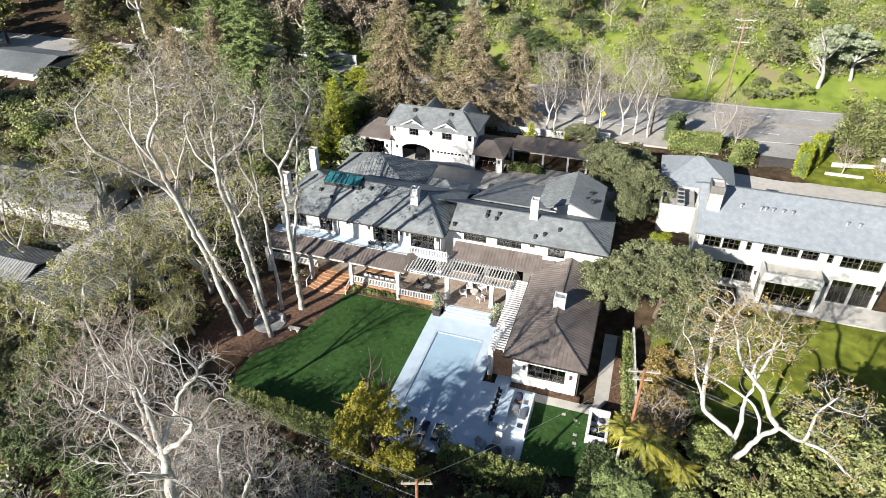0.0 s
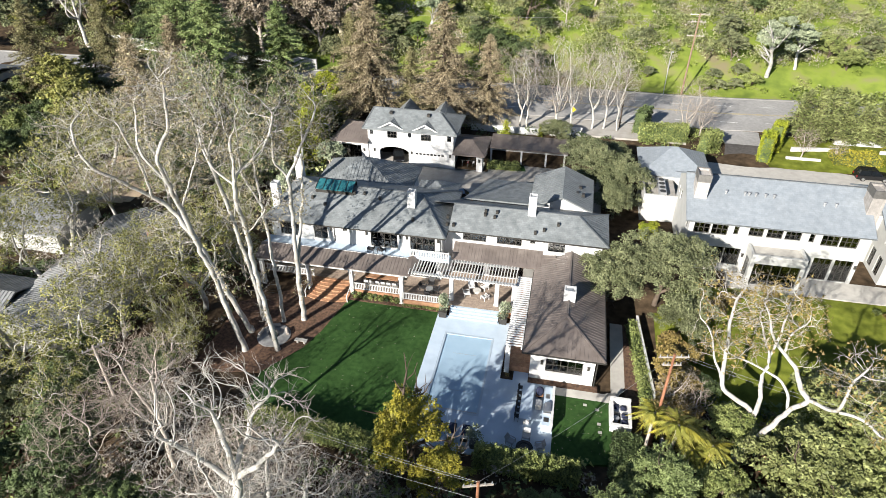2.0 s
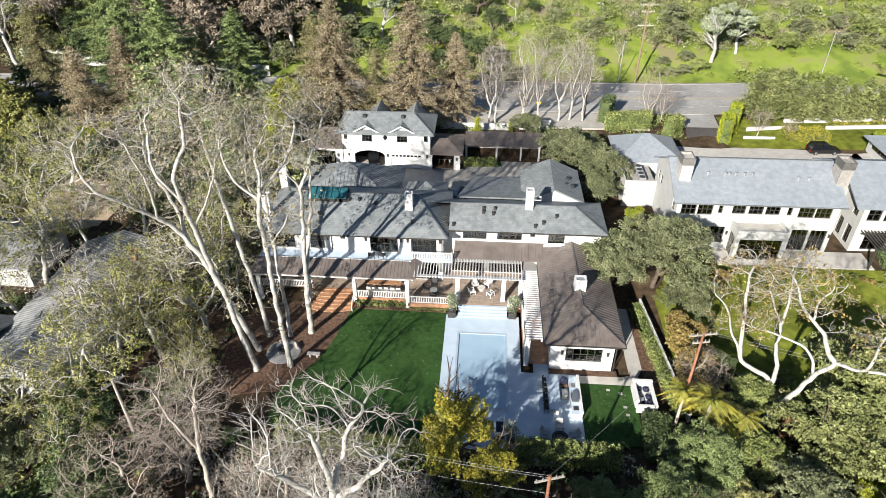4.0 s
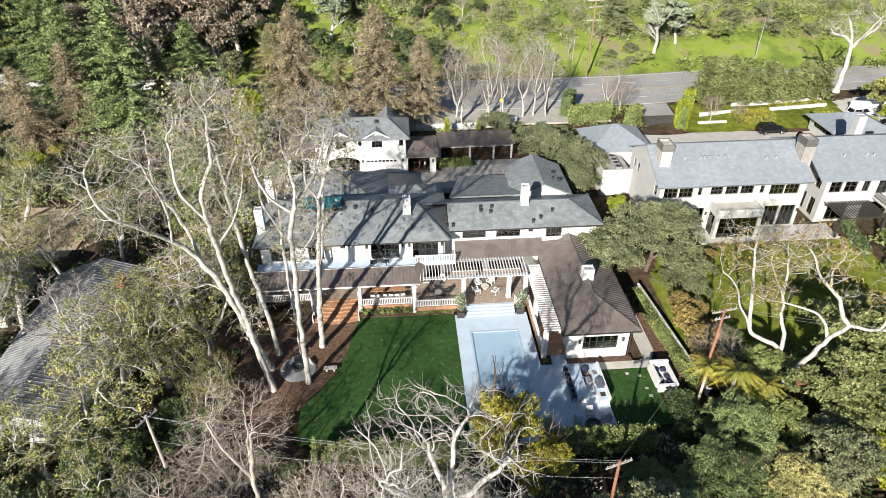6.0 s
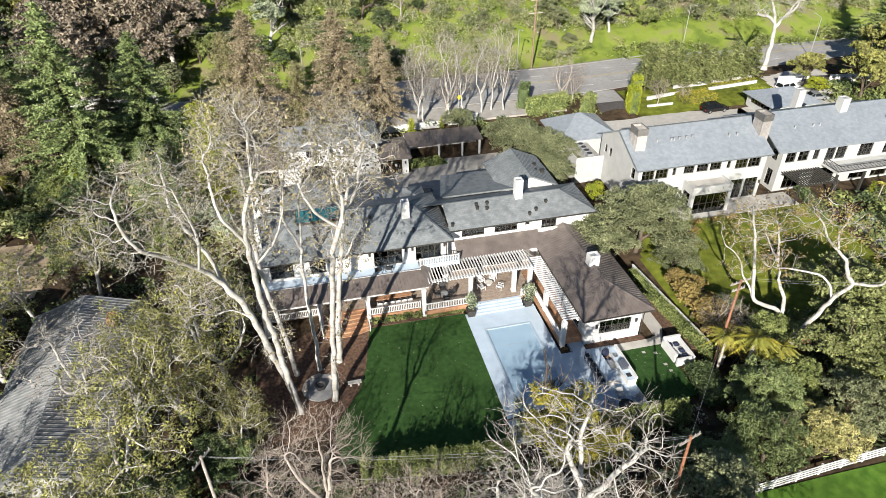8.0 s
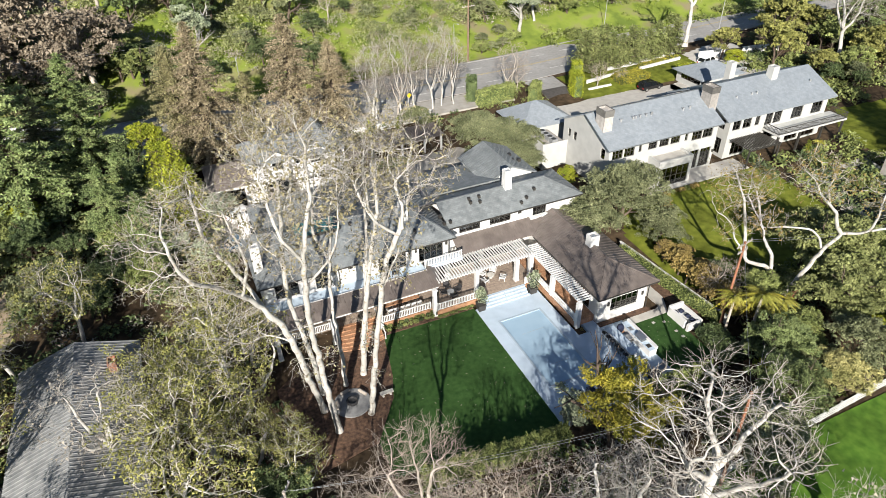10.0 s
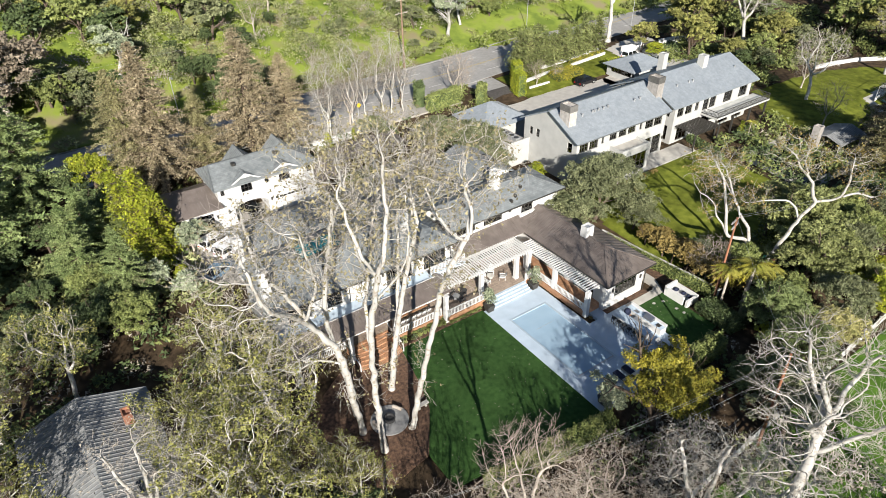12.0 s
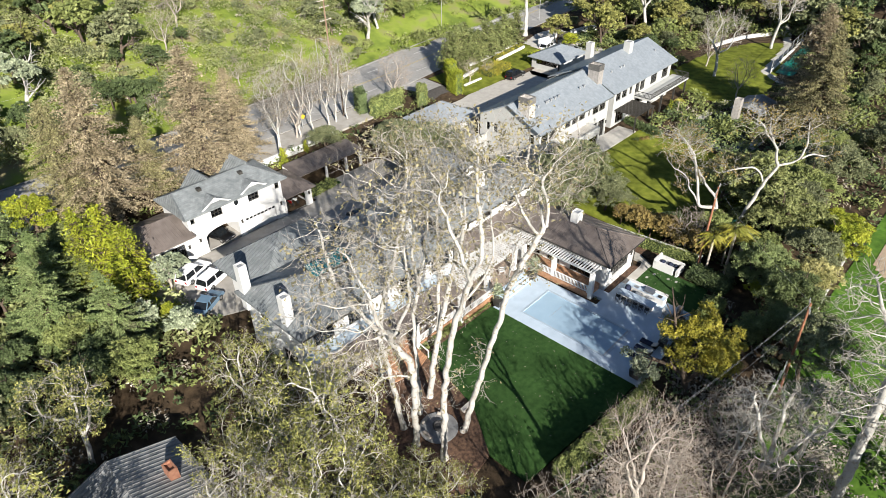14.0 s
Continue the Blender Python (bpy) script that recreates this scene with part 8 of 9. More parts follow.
brush("undergrowth", "pale dry twiggy undergrowth", spots_in(RNG, 260, -100, 60, 14, 100, 0.6, 1.7, LOT) + spots_in(RNG, 150, -46, -14, 25, 34.5, 0.6, 1.6), LEAF_TWIG, 203, 34, 0.2)
brush("hillside_brush", "olive-green brush on the hillside", spots_in(RNG, 950, -140, 130, 131, 235, 0.9, 3.4, HILL_OPEN), LEAF_HILL, 204, 40, 0.28)
brush("hillside_brush", "dark green brush on the hillside", spots_in(RNG, 420, -140, 130, 130, 235, 1.0, 3.2, HILL_OPEN), LEAF_OAK, 205, 40, 0.28)
brush("hillside_brush", "grey dry brush on the hillside", spots_in(RNG, 800, -140, 130, 131, 235, 0.7, 2.2, HILL_OPEN), LEAF_TWIG, 206, 36, 0.22)
brush("hillside_brush", "grey-green low brush on the open slope", spots_in(RNG, 330, -8, 130, 134, 200, 1.0, 3.0, HILL_OPEN), LEAF_HILL, 210, 40, 0.26)
brush("hillside_brush", "pale dry brush on the open slope", spots_in(RNG, 260, -8, 130, 136, 200, 0.8, 2.2, HILL_OPEN), LEAF_TWIG, 211, 36, 0.2)
brush("undergrowth", "tangled dry twigs and litter under the white sycamores", spots_in(RNG, 46, 10.5, 19.5, 40.5, 47.0, 0.3, 0.8), LEAF_BROWNTWIG, 212, 90, 0.14)
brush("hillside_grass", "bright green tall grass and weeds on the hillside", spots_in(RNG, 1500, -140, 130, 129, 235, 0.5, 1.3), LEAF_WEED, 209, 44, 0.2, "grass")
brush("undergrowth", "green leafy undergrowth in the far woods", spots_in(RNG, 700, 36, 130, 36, 132, 0.8, 2.2, LOT), LEAF_GREEN, 207, 26, 0.36)
brush("undergrowth", "olive undergrowth in the far woods", spots_in(RNG, 600, -145, -45, 76, 128, 0.8, 2.2, LOT), LEAF_HILL, 208, 26, 0.36)

brush("planting", "low green ground planting between the drive and the road", spots_in(RNG, 60, 4.5, 18, 100.8, 110.5, 0.5, 1.1), LEAF_GREEN, 213, 60, 0.18)
brush("undergrowth", "dry tangled brush at the edge of the paddock", spots_in(np.random.default_rng(214), 70, -25, -5, 14, 24.6, 0.5, 1.3), LEAF_TWIG, 214, 60, 0.18)

# pale fallen leaves scattered over the lawns
rng = np.random.default_rng(301)
P = np.stack([rng.uniform(-35, -20, 130), rng.uniform(39, 55.6, 130), np.full(130, 0.03)], 1)
P = np.concatenate([P[(P[:, 0] > -32.5) | (P[:, 1] < 45)], np.stack([rng.uniform(-5.2, 0, 40), rng.uniform(38.4, 45.4, 40), np.full(40, 0.03)], 1)])
V, F = leaf_quads(P, 0.085, rng, 2.5)
tagged(raw_mesh("fallen_leaves", V, F, LEAF_LITTER), "pale fallen leaves scattered on the lawn", "leaves", "", "stuff")

# ---- boundary walls, fences, poles ----
wall_e = thing("boundary_wall", (3.9, 49, 0), "pale stucco boundary wall between the gardens", "wall")
bm = bmesh.new()
plate(bm, [(4.70, 41.1, 1.15), (4.90, 41.1, 1.15), (3.24, 58.5, 1.15), (3.04, 58.5, 1.15)], 1.4)
part("wall", bm, WHITE, wall_e)
bm = bmesh.new()
plate(bm, [(4.67, 41.0, 1.22), (4.93, 41.0, 1.22), (3.27, 58.6, 1.22), (3.01, 58.6, 1.22)], 0.07)
part("coping", bm, WHITE_TRIM, wall_e)
fence = thing("rail_fence", (2, 27, 0), "white painted ranch rail fence round the paddock", "fence")
pts = [(-23.6 + i * 2.4, 25.6 + i * 2.4 * 0.045) for i in range(22)]
for i, (x, y) in enumerate(pts):
    z = ground_z(x, y)
    part("post", B((x - 0.08, x + 0.08, y - 0.08, y + 0.08, z - 0.3, z + 1.4)), WHITE_TRIM, fence)
    if i:
        px, py = pts[i - 1]
        pz = ground_z(px, py)
        for h in (0.3, 0.65, 1.0, 1.32):
            bm = bmesh.new()
            beam(bm, (px, py - 0.1, pz + h), (x, y - 0.1, z + h), 0.05, 0.16)
            part("rail", bm, WHITE_TRIM, fence)


def utility_pole(x, y, h, arms, label, lean=(0, 0), material=None, r=0.16):
    z = ground_z(x, y)
    p = thing("utility_pole", (x, y, z), label, "utility pole", "utility poles")
    top = Vector((x + lean[0], y + lean[1], z + h))
    bm = bmesh.new()
    tube(bm, (x, y, z - 0.3), top, r, r * 0.7, 10)
    part("shaft", bm, material or POLE_WOOD, p)
    for dz, L, ang in arms:
        d = Vector((math.cos(ang), math.sin(ang), 0)) * L / 2
        c = top + Vector((0, 0, -dz))
        bm = bmesh.new()
        beam(bm, c - d, c + d, 0.12, 0.14)
        arm = part("crossarm", bm, BARK_GREY, p)
        for k in (-0.9, -0.45, 0.45, 0.9):
            bm = bmesh.new()
            q = c + d * k
            tube(bm, q + Vector((0, 0, 0.07)), q + Vector((0, 0, 0.3)), 0.05, 0.035, 6)
            part("insulator", bm, GALV, arm)
    return top


def wire(a, b, sag, name="cable", r=0.009):
    a, b = Vector(a), Vector(b)
    w = thing(name, (a + b) / 2, "thin dark overhead cable between poles", "cable", "overhead cables")
    limbs = Limbs(None)
    limbs.path([a.lerp(b, i / 16) - Vector((0, 0, sag * i / 4 * (1 - i / 16))) for i in range(17)], r, r, 4)
    raw_mesh("strand", limbs.V[0][0], limbs.F[0][0], GALV, w)


pole_s = utility_pole(-10.7, 25.6, 11.6, ((0.4, 2.2, 0.3),), "reddish wooden utility pole with crossarm", (0, 0.3))
pole_e = utility_pole(3.6, 40.9, 11.9, ((0.3, 2.6, 0.2), (1.2, 1.6, 0.2)), "weathered wooden utility pole among trees", (0, 0), POLE_WOOD)
pole_r = utility_pole(14.5, 128.0, 15.6, ((0.3, 3.6, 0.1), (1.6, 2.6, 0.1), (4.2, 3.2, 0.1)), "tall wooden utility pole beside the road", (0.3, 0.5), POLE_DARK, 0.2)
utility_pole(2.0, 109.2, 10.5, ((0.3, 2.2, 0.6),), "short wooden utility pole beside the road", (0, 0), BARK_BROWN)
pole_w = utility_pole(-46, 33, 11, ((0.3, 2.0, 1.0),), "grey wooden utility pole among trees", (0, 0), BARK_GREY)
for a, b, sag in ((pole_s, pole_e, 0.6), (pole_s, pole_w, 1.0), (pole_s + Vector((0.6, 0, -0.3)), pole_w + Vector((0.6, 0, -0.3)), 1.2), (pole_s + Vector((0, 0, -2)), pole_w + Vector((0, 0, -3)), 1.0), (pole_e, Vector((40, 34, 11)), 1.2), (pole_e + Vector((0.8, 0, 0)), Vector((41, 35, 11)), 1.2), (pole_r, Vector((90, 134, 16)), 1.5), (pole_r, Vector((-70, 126, 16)), 1.5)):
    wire(a, b, sag)


def street_lamp(x, y, h, ang, label="grey metal street lamp beside the road"):
    z = max(ground_z(x, y), ROAD_Z)
    p = thing("street_lamp", (x, y, z), label, "street lamp", "street lamps")
    bm = bmesh.new()
    tube(bm, (x, y, z - 0.2), (x, y, z + h), 0.09, 0.06, 8)
    part("pole", bm, GALV, p)
    dx, dy = math.cos(ang), math.sin(ang)
    bm = bmesh.new()
    tube(bm, (x, y, z + h), (x + dx * 1.8, y + dy * 1.8, z + h + 0.4), 0.05, 0.04, 6)
    part("arm", bm, GALV, p)
    bm = bmesh.new()
    beam(bm, (x + dx * 1.7, y + dy * 1.7, z + h + 0.42), (x + dx * 2.4, y + dy * 2.4, z + h + 0.42), 0.25, 0.12)
    part("lamp_head", bm, GALV, p)


street_lamp(11.0, 127.6, 8.5, -1.6), street_lamp(53.0, 131.8, 9.0, -1.6), street_lamp(-6.5, 110.3, 8.0, 1.6), street_lamp(77, 119.0, 8.5, 1.6), street_lamp(-34, 127.3, 8.5, -1.6)
sg = thing("road_sign", (-6.4, 110.2, 2.8), "yellow diamond road sign on the lamp post", "sign")
bm = bmesh.new()
v = [bm.verts.new((-6.4 + a, 110.0 + b, 5.0 + c)) for b in (0, 0.04) for a, c in ((0, -0.5), (0.5, 0), (0, 0.5), (-0.5, 0))]
for f in ((0, 1, 2, 3), (7, 6, 5, 4), (0, 4, 5, 1), (1, 5, 6, 2), (2, 6, 7, 3), (3, 7, 4, 0)):
    bm.faces.new([v[i] for i in f])
part("plate", bm, YELLOW, sg)

# ---- outdoor kitchen ----
bar = thing("bar_counter", (-8.1, 43.2, 0), "long white stone bar counter on the terrace", "counter")
part("body", B((-8.3, -7.75, 41.1, 45.3, 0.03, 1.0)), WHITE, bar)
part("worktop", B((-8.75, -7.6, 40.9, 45.5, 1.0, 1.06)), CONCRETE, bar, "pale stone worktop")
kit = thing("grill_counter", (-6.0, 43.1, 0), "white outdoor kitchen counter with built-in grill", "counter")
part("body", B((-6.5, -5.55, 40.6, 45.5, 0.03, 0.92)), WHITE, kit)
part("worktop", B((-6.55, -5.5, 40.55, 45.55, 0.92, 0.98)), CONCRETE, kit)
part("worktop_back", B((-5.75, -5.5, 40.55, 45.55, 0.98, 1.25)), WHITE, kit)
bm = bmesh.new()
box(bm, -6.5, -5.8, 42.0, 43.2, 0.98, 1.12)
for i in range(6):
    a0, a1 = math.pi * i / 12, math.pi * (i + 1) / 12
    plate(bm, [(-5.8 - 0.7 * math.sin(a1) * 0.9, 42.0, 1.12 + 0.3 * math.cos(a1)), (-5.8 - 0.7 * math.sin(a1) * 0.9, 43.2, 1.12 + 0.3 * math.cos(a1)), (-5.8 - 0.7 * math.sin(a0) * 0.9, 43.2, 1.12 + 0.3 * math.cos(a0)), (-5.8 - 0.7 * math.sin(a0) * 0.9, 42.0, 1.12 + 0.3 * math.cos(a0))], 0.03)
grill = part("grill", bm, STEEL, kit, "stainless steel grill hood")
bm = bmesh.new()
tube(bm, (-6.55, 42.2, 1.2), (-6.55, 43.0, 1.2), 0.025)
part("handle", bm, STEEL, grill)
part("sink", B((-6.4, -5.95, 44.0, 44.6, 0.981, 0.99)), STEEL, kit)
part("side_burner", B((-6.4, -5.9, 41.0, 41.5, 0.981, 1.02)), BRONZE, kit)
egg = thing("kamado_grill", (-6.9, 45.0, 0), "dark round ceramic cooker on a stand", "grill")
bm = bmesh.new()
lathe(bm, (-7.0, 45.0, 0.05), ((0.28, 0), (0.3, 0.45), (0.36, 0.6), (0.4, 0.8), (0.4, 0.9), (0.34, 1.1), (0.2, 1.25), (0.08, 1.32)), 16)
part("shell", bm, NAVY, egg, smooth=True)
part("cart", B((-7.4, -6.62, 44.62, 45.4, 0.35, 0.42)), WOOD, egg)
fridge = thing("cushion_box", (-7.05, 43.6, 0), "small pale storage box behind the bar", "box")
part("body", B((-7.3, -6.75, 43.2, 43.9, 0.03, 0.7)), FABRIC, fridge)
part("lid", B((-7.34, -6.71, 43.16, 43.94, 0.7, 0.76)), GALV, fridge)


def bar_stool(x, y):
    s = thing("bar_stool", (x, y, 0.03), "dark woven bar stool at the white counter", "stool", "bar stools")
    part("seat", B((x - 0.22, x + 0.22, y - 0.22, y + 0.22, 0.72, 0.8)), WEAVE, s)
    bm = bmesh.new()
    for k in range(6):
        a0, a1 = math.pi * (0.6 + 0.8 * k / 6), math.pi * (0.6 + 0.8 * (k + 1) / 6)
        plate(bm, [(x + 0.25 * math.cos(a0), y + 0.25 * math.sin(a0), 1.12), (x + 0.25 * math.cos(a1), y + 0.25 * math.sin(a1), 1.12), (x + 0.2 * math.cos(a1), y + 0.2 * math.sin(a1), 1.12), (x + 0.2 * math.cos(a0), y + 0.2 * math.sin(a0), 1.12)][::-1], 0.34)
    part("backrest", bm, WEAVE, s)
    for dx in (-0.18, 0.18):
        for dy in (-0.18, 0.18):
            part("leg", B((x + dx - 0.02, x + dx + 0.02, y + dy - 0.02, y + dy + 0.02, 0.03, 0.72)), BRONZE, s)
    part("footrest", B((x - 0.18, x - 0.15, y - 0.18, y + 0.18, 0.28, 0.31)), BRONZE, s)


for i in range(6):
    bar_stool(-9.0, 41.4 + i * 0.76)

# ---- seating niche beside the side lawn ----
nook = thing("fire_niche", (0.95, 43.6, 0), "white U-shaped masonry seat with dark cushions", "bench")
part("back_wall", B((-0.05, 1.95, 45.05, 45.3, 0.0, 1.35)), WHITE, nook)
part("side_wall", B((1.7, 1.95, 41.95, 45.05, 0.0, 1.1)), WHITE, nook)
part("side_wall", B((-0.05, 0.25, 42.6, 45.05, 0.0, 1.1)), WHITE, nook)
part("front_wall", B((-0.05, 1.7, 41.95, 42.25, 0.0, 0.95)), WHITE, nook)
part("seat", B((0.25, 1.7, 44.2, 45.05, 0.0, 0.45), (1.05, 1.7, 42.25, 44.2, 0.0, 0.45)), WHITE, nook)
for x, y in ((0.55, 44.65), (1.3, 44.6), (1.38, 43.6), (1.38, 42.8)):
    c = thing("cushion", (x, y, 0.45), "dark navy cushion on the masonry seat", "cushion", "niche cushions")
    bm = B((x - 0.3, x + 0.3, y - 0.3, y + 0.3, 0.45, 0.72))
    bmesh.ops.bevel(bm, geom=bm.edges[:], offset=0.08, segments=2, affect="EDGES")
    part("pad", bm, NAVY, c, smooth=True)
tb = thing("side_table", (0.62, 43.4, 0), "small round dark side table in the niche", "table")
bm = bmesh.new()
lathe(bm, (0.62, 43.4, 0.0), ((0.2, 0), (0.06, 0.05), (0.06, 0.42), (0.3, 0.44), (0.3, 0.48)), 14)
part("top", bm, GALV, tb)
for i, (x, y) in enumerate(((-0.9, 41.6), (-1.0, 42.6), (-1.2, 44.4), (-2.4, 44.8))):
    st = thing("stepping_stone", (x, y, 0), "pale square stepping stone in the lawn", "stone", "stepping stones")
    part("slab", B((x - 0.18, x + 0.18, y - 0.15, y + 0.15, -0.05, 0.03)), PATHWAY, st)

# ---- round fire table with chairs, loungers, pots ----
ft = thing("fire_table", (-7.9, 38.0, 0.03), "dark round fire bowl table on the terrace", "fire table")
bm = bmesh.new()
lathe(bm, (-7.9, 38.0, 0.03), ((0.6, 0), (0.75, 0.1), (0.8, 0.42), (0.8, 0.5), (0.55, 0.5), (0.5, 0.4)), 24)
part("bowl", bm, WEAVE, ft)
bm = bmesh.new()
lathe(bm, (-7.9, 38.0, 0.42), ((0.48, 0), (0.4, 0.08), (0.2, 0.1)), 16)
part("ember_bed", bm, BRONZE, ft)


def lounge_chair(x, y, ang, material=None, group="terrace chairs", label="pale low outdoor lounge chair on the terrace", z=0.03):
    c = thing("lounge_chair", (0, 0, 0), label, "chair", group)
    m = material or FABRIC
    bm = B((-0.33, 0.33, -0.35, 0.32, 0.3, 0.42))
    bmesh.ops.bevel(bm, geom=bm.edges[:], offset=0.03, segments=2, affect="EDGES")
    part("seat", bm, m, c)
    bm = bmesh.new()
    plate(bm, [(-0.33, 0.30, 0.45), (0.33, 0.30, 0.45), (0.33, 0.55, 0.92), (-0.33, 0.55, 0.92)], 0.1)
    part("backrest", bm, m, c)
    for s in (-1, 1):
        part("armrest", B((s * 0.36 - 0.04, s * 0.36 + 0.04, -0.32, 0.4, 0.55, 0.6)), m, c)
        for dy in (-0.3, 0.36):
            part("leg", B((s * 0.36 - 0.03, s * 0.36 + 0.03, dy - 0.03, dy + 0.03, 0, 0.55)), m, c)
    c.matrix_basis = pose(x, y, z, 0, 0, ang)
    return c


for k in range(5):
    a = math.radians(20 + k * 68)
    lounge_chair(-7.9 + 1.45 * math.cos(a), 38.0 + 1.45 * math.sin(a), math.degrees(a) - 90, GALV)
for x, y, a in ((-16.6, 60.2, 20), (-15.0, 60.4, -40), (-16.9, 58.8, 110), (-14.7, 58.5, -130)):
    lounge_chair(x, y, a, WHITE_TRIM, "porch chairs", "white woven lounge chair on the porch", FLOOR)
ct = thing("coffee_table", (-15.8, 59.5, FLOOR), "small round pale coffee table on the porch", "table")
bm = bmesh.new()
lathe(bm, (-15.8, 59.5, FLOOR), ((0.3, 0), (0.1, 0.06), (0.1, 0.38), (0.5, 0.4), (0.5, 0.45)), 18)
part("top", bm, FABRIC, ct)
for x, y, a in ((-22.4, 58.9, 80), (-20.8, 58.7, -80), (-21.6, 59.8, 0), (-21.6, 57.8, 180)):
    lounge_chair(x, y, a, WEAVE, "porch wicker chairs", "dark wicker chair round the porch table", FLOOR)
ct = thing("coffee_table", (-21.6, 58.8, FLOOR), "low round grey table on the porch", "table")
bm = bmesh.new()
lathe(bm, (-21.6, 58.8, FLOOR), ((0.4, 0), (0.4, 0.35), (0.45, 0.4)), 18)
part("top", bm, GALV, ct)
dt = thing("dining_table", (-27.8, 59.4, FLOOR), "long dark dining table under the porch roof", "table")
part("tabletop", B((-30.0, -25.6, 58.9, 59.9, FLOOR + 0.7, FLOOR + 0.76)), WOOD, dt)
for x in (-29.8, -25.8):
    for y in (59.0, 59.8):
        part("leg", B((x - 0.06, x + 0.06, y - 0.06, y + 0.06, FLOOR, FLOOR + 0.7)), BRONZE, dt)
for i in range(6):
    for y, a in ((58.5, 180), (60.3, 0)):
        lounge_chair(-29.5 + i * 0.72, y, a, WHITE_TRIM if a else FABRIC, "dining chairs", "white dining chair at the porch table", FLOOR).scale = (0.75, 0.75, 1)


def sun_lounger(x, y, ang):
    c = thing("sun_lounger", (0, 0, 0), "dark sun lounger with pale pad beside the pool", "lounger", "pool loungers")
    part("frame", B((-0.36, 0.36, -1.0, 1.0, 0.26, 0.32)), BRONZE, c)
    part("pad", B((-0.33, 0.33, -0.98, 0.35, 0.32, 0.42)), NAVY, c)
    bm = bmesh.new()
    plate(bm, [(-0.33, 0.35, 0.42), (0.33, 0.35, 0.42), (0.33, 0.98, 0.8), (-0.33, 0.98, 0.8)], 0.1)
    part("backrest", bm, FABRIC, c)
    for dx in (-0.32, 0.32):
        for dy in (-0.9, 0.9):
            part("leg", B((dx - 0.03, dx + 0.03, dy - 0.03, dy + 0.03, 0, 0.26)), BRONZE, c)
    c.matrix_basis = pose(x, y, 0.03, 0, 0, ang)


for x in (-16.3, -14.9, -13.6):
    sun_lounger(x, 38.6, 180)


def potted(x, y, s, seed, label="bushy plant in a dark square pot"):
    p = thing("potted_plant", (x, y, 0.03), label, "potted plant", "terrace pots")
    bm = bmesh.new()
    a, b, h = 0.36 * s, 0.46 * s, 0.8 * s
    v = [bm.verts.new((x + i * r, y + j * r, 0.03 + z)) for z, r in ((0, a), (h, b)) for i, j in ((-1, -1), (1, -1), (1, 1), (-1, 1))]
    for f in ((3, 2, 1, 0), (4, 5, 6, 7), (0, 1, 5, 4), (1, 2, 6, 5), (2, 3, 7, 6), (3, 0, 4, 7)):
        bm.faces.new([v[i] for i in f])
    part("pot", bm, BRONZE, p, "dark square pot")
    rng = np.random.default_rng(seed)
    P = clump_points(rng, [(x + rng.normal() * 0.3 * s, y + rng.normal() * 0.3 * s, h + (0.5 + 0.22 * i) * s) for i in range(6)], [0.5 * s] * 6, 380, 1.0)
    V, F = leaf_quads(P, 0.13 * s, rng)
    raw_mesh("foliage", V, F, LEAF_OLIVE, p)


potted(-19.2, 56.0 - 0.6, 1.1, 1), potted(-12.1, 55.6, 1.1, 2), potted(-18.7, 37.4, 1.3, 3), potted(-12.6, 37.5, 0.9, 4)

# stone fire circle under the sycamores
fc = thing("fire_circle", (-37.4, 48.1, 0), "round grey stone seating circle under the trees", "fire pit")
bm = bmesh.new()
lathe(bm, (-37.4, 48.1, -0.02), ((1.9, 0), (1.9, 0.1), (1.85, 0.12)), 32)
part("paving", bm, FLAGSTONE, fc)
bm = bmesh.new()
lathe(bm, (-37.4, 48.1, 0.1), ((0.55, 0), (0.6, 0.35), (0.45, 0.35), (0.4, 0.15)), 20)
part("fire_bowl", bm, WEAVE, fc)
for k in range(3):
    a = 0.5 + k * 1.3
    bm = bmesh.new()
    x, y = -37.4 + 1.5 * math.cos(a), 48.1 + 1.5 * math.sin(a)
    tube(bm, (x - 0.5 * math.sin(a), y + 0.5 * math.cos(a), 0.3), (x + 0.5 * math.sin(a), y - 0.5 * math.cos(a), 0.3), 0.18, 0.18, 8)
    lg = thing("log_seat", (x, y, 0.1), "sawn pale log seat by the fire bowl", "log", "log seats")
    part("log", bm, BARK_GREY, lg)
bn = thing("garden_bench", (-33.9, 47.6, 0), "plain pale stone garden bench", "bench")
part("slab", B((-34.6, -33.2, 47.4, 47.85, 0.38, 0.48)), PATHWAY, bn)
part("leg", B((-34.4, -34.2, 47.45, 47.8, 0, 0.38)), PATHWAY, bn)
part("leg", B((-33.6, -33.4, 47.45, 47.8, 0, 0.38)), PATHWAY, bn)
sl = thing("garden_slide", (12.4, 40.6, ground_z(12.4, 40.6)), "green plastic garden slide under trees", "slide")
chute = Limbs(None)
chute.path([(12.4 + 1.2 * math.cos(i * 0.25), 40.6 + 1.2 * math.sin(i * 0.25), 2.4 - i / 6) for i in range(13)], 0.38, 0.38, 12)
raw_mesh("tube", chute.V[0][0], chute.F[0][0], TEAL_PLASTIC, sl, smooth=True)
part("tower", B((13.2, 14.4, 40.0, 41.2, 0, 2.2)), POLE_WOOD, sl)

# terrace furniture above the porch
for x in (-29.2, -27.9):
    lounge_chair(x, 60.2, 180 if x < -28 else 160, WEAVE, "roof terrace chairs", "dark chair on the roof terrace", UP)


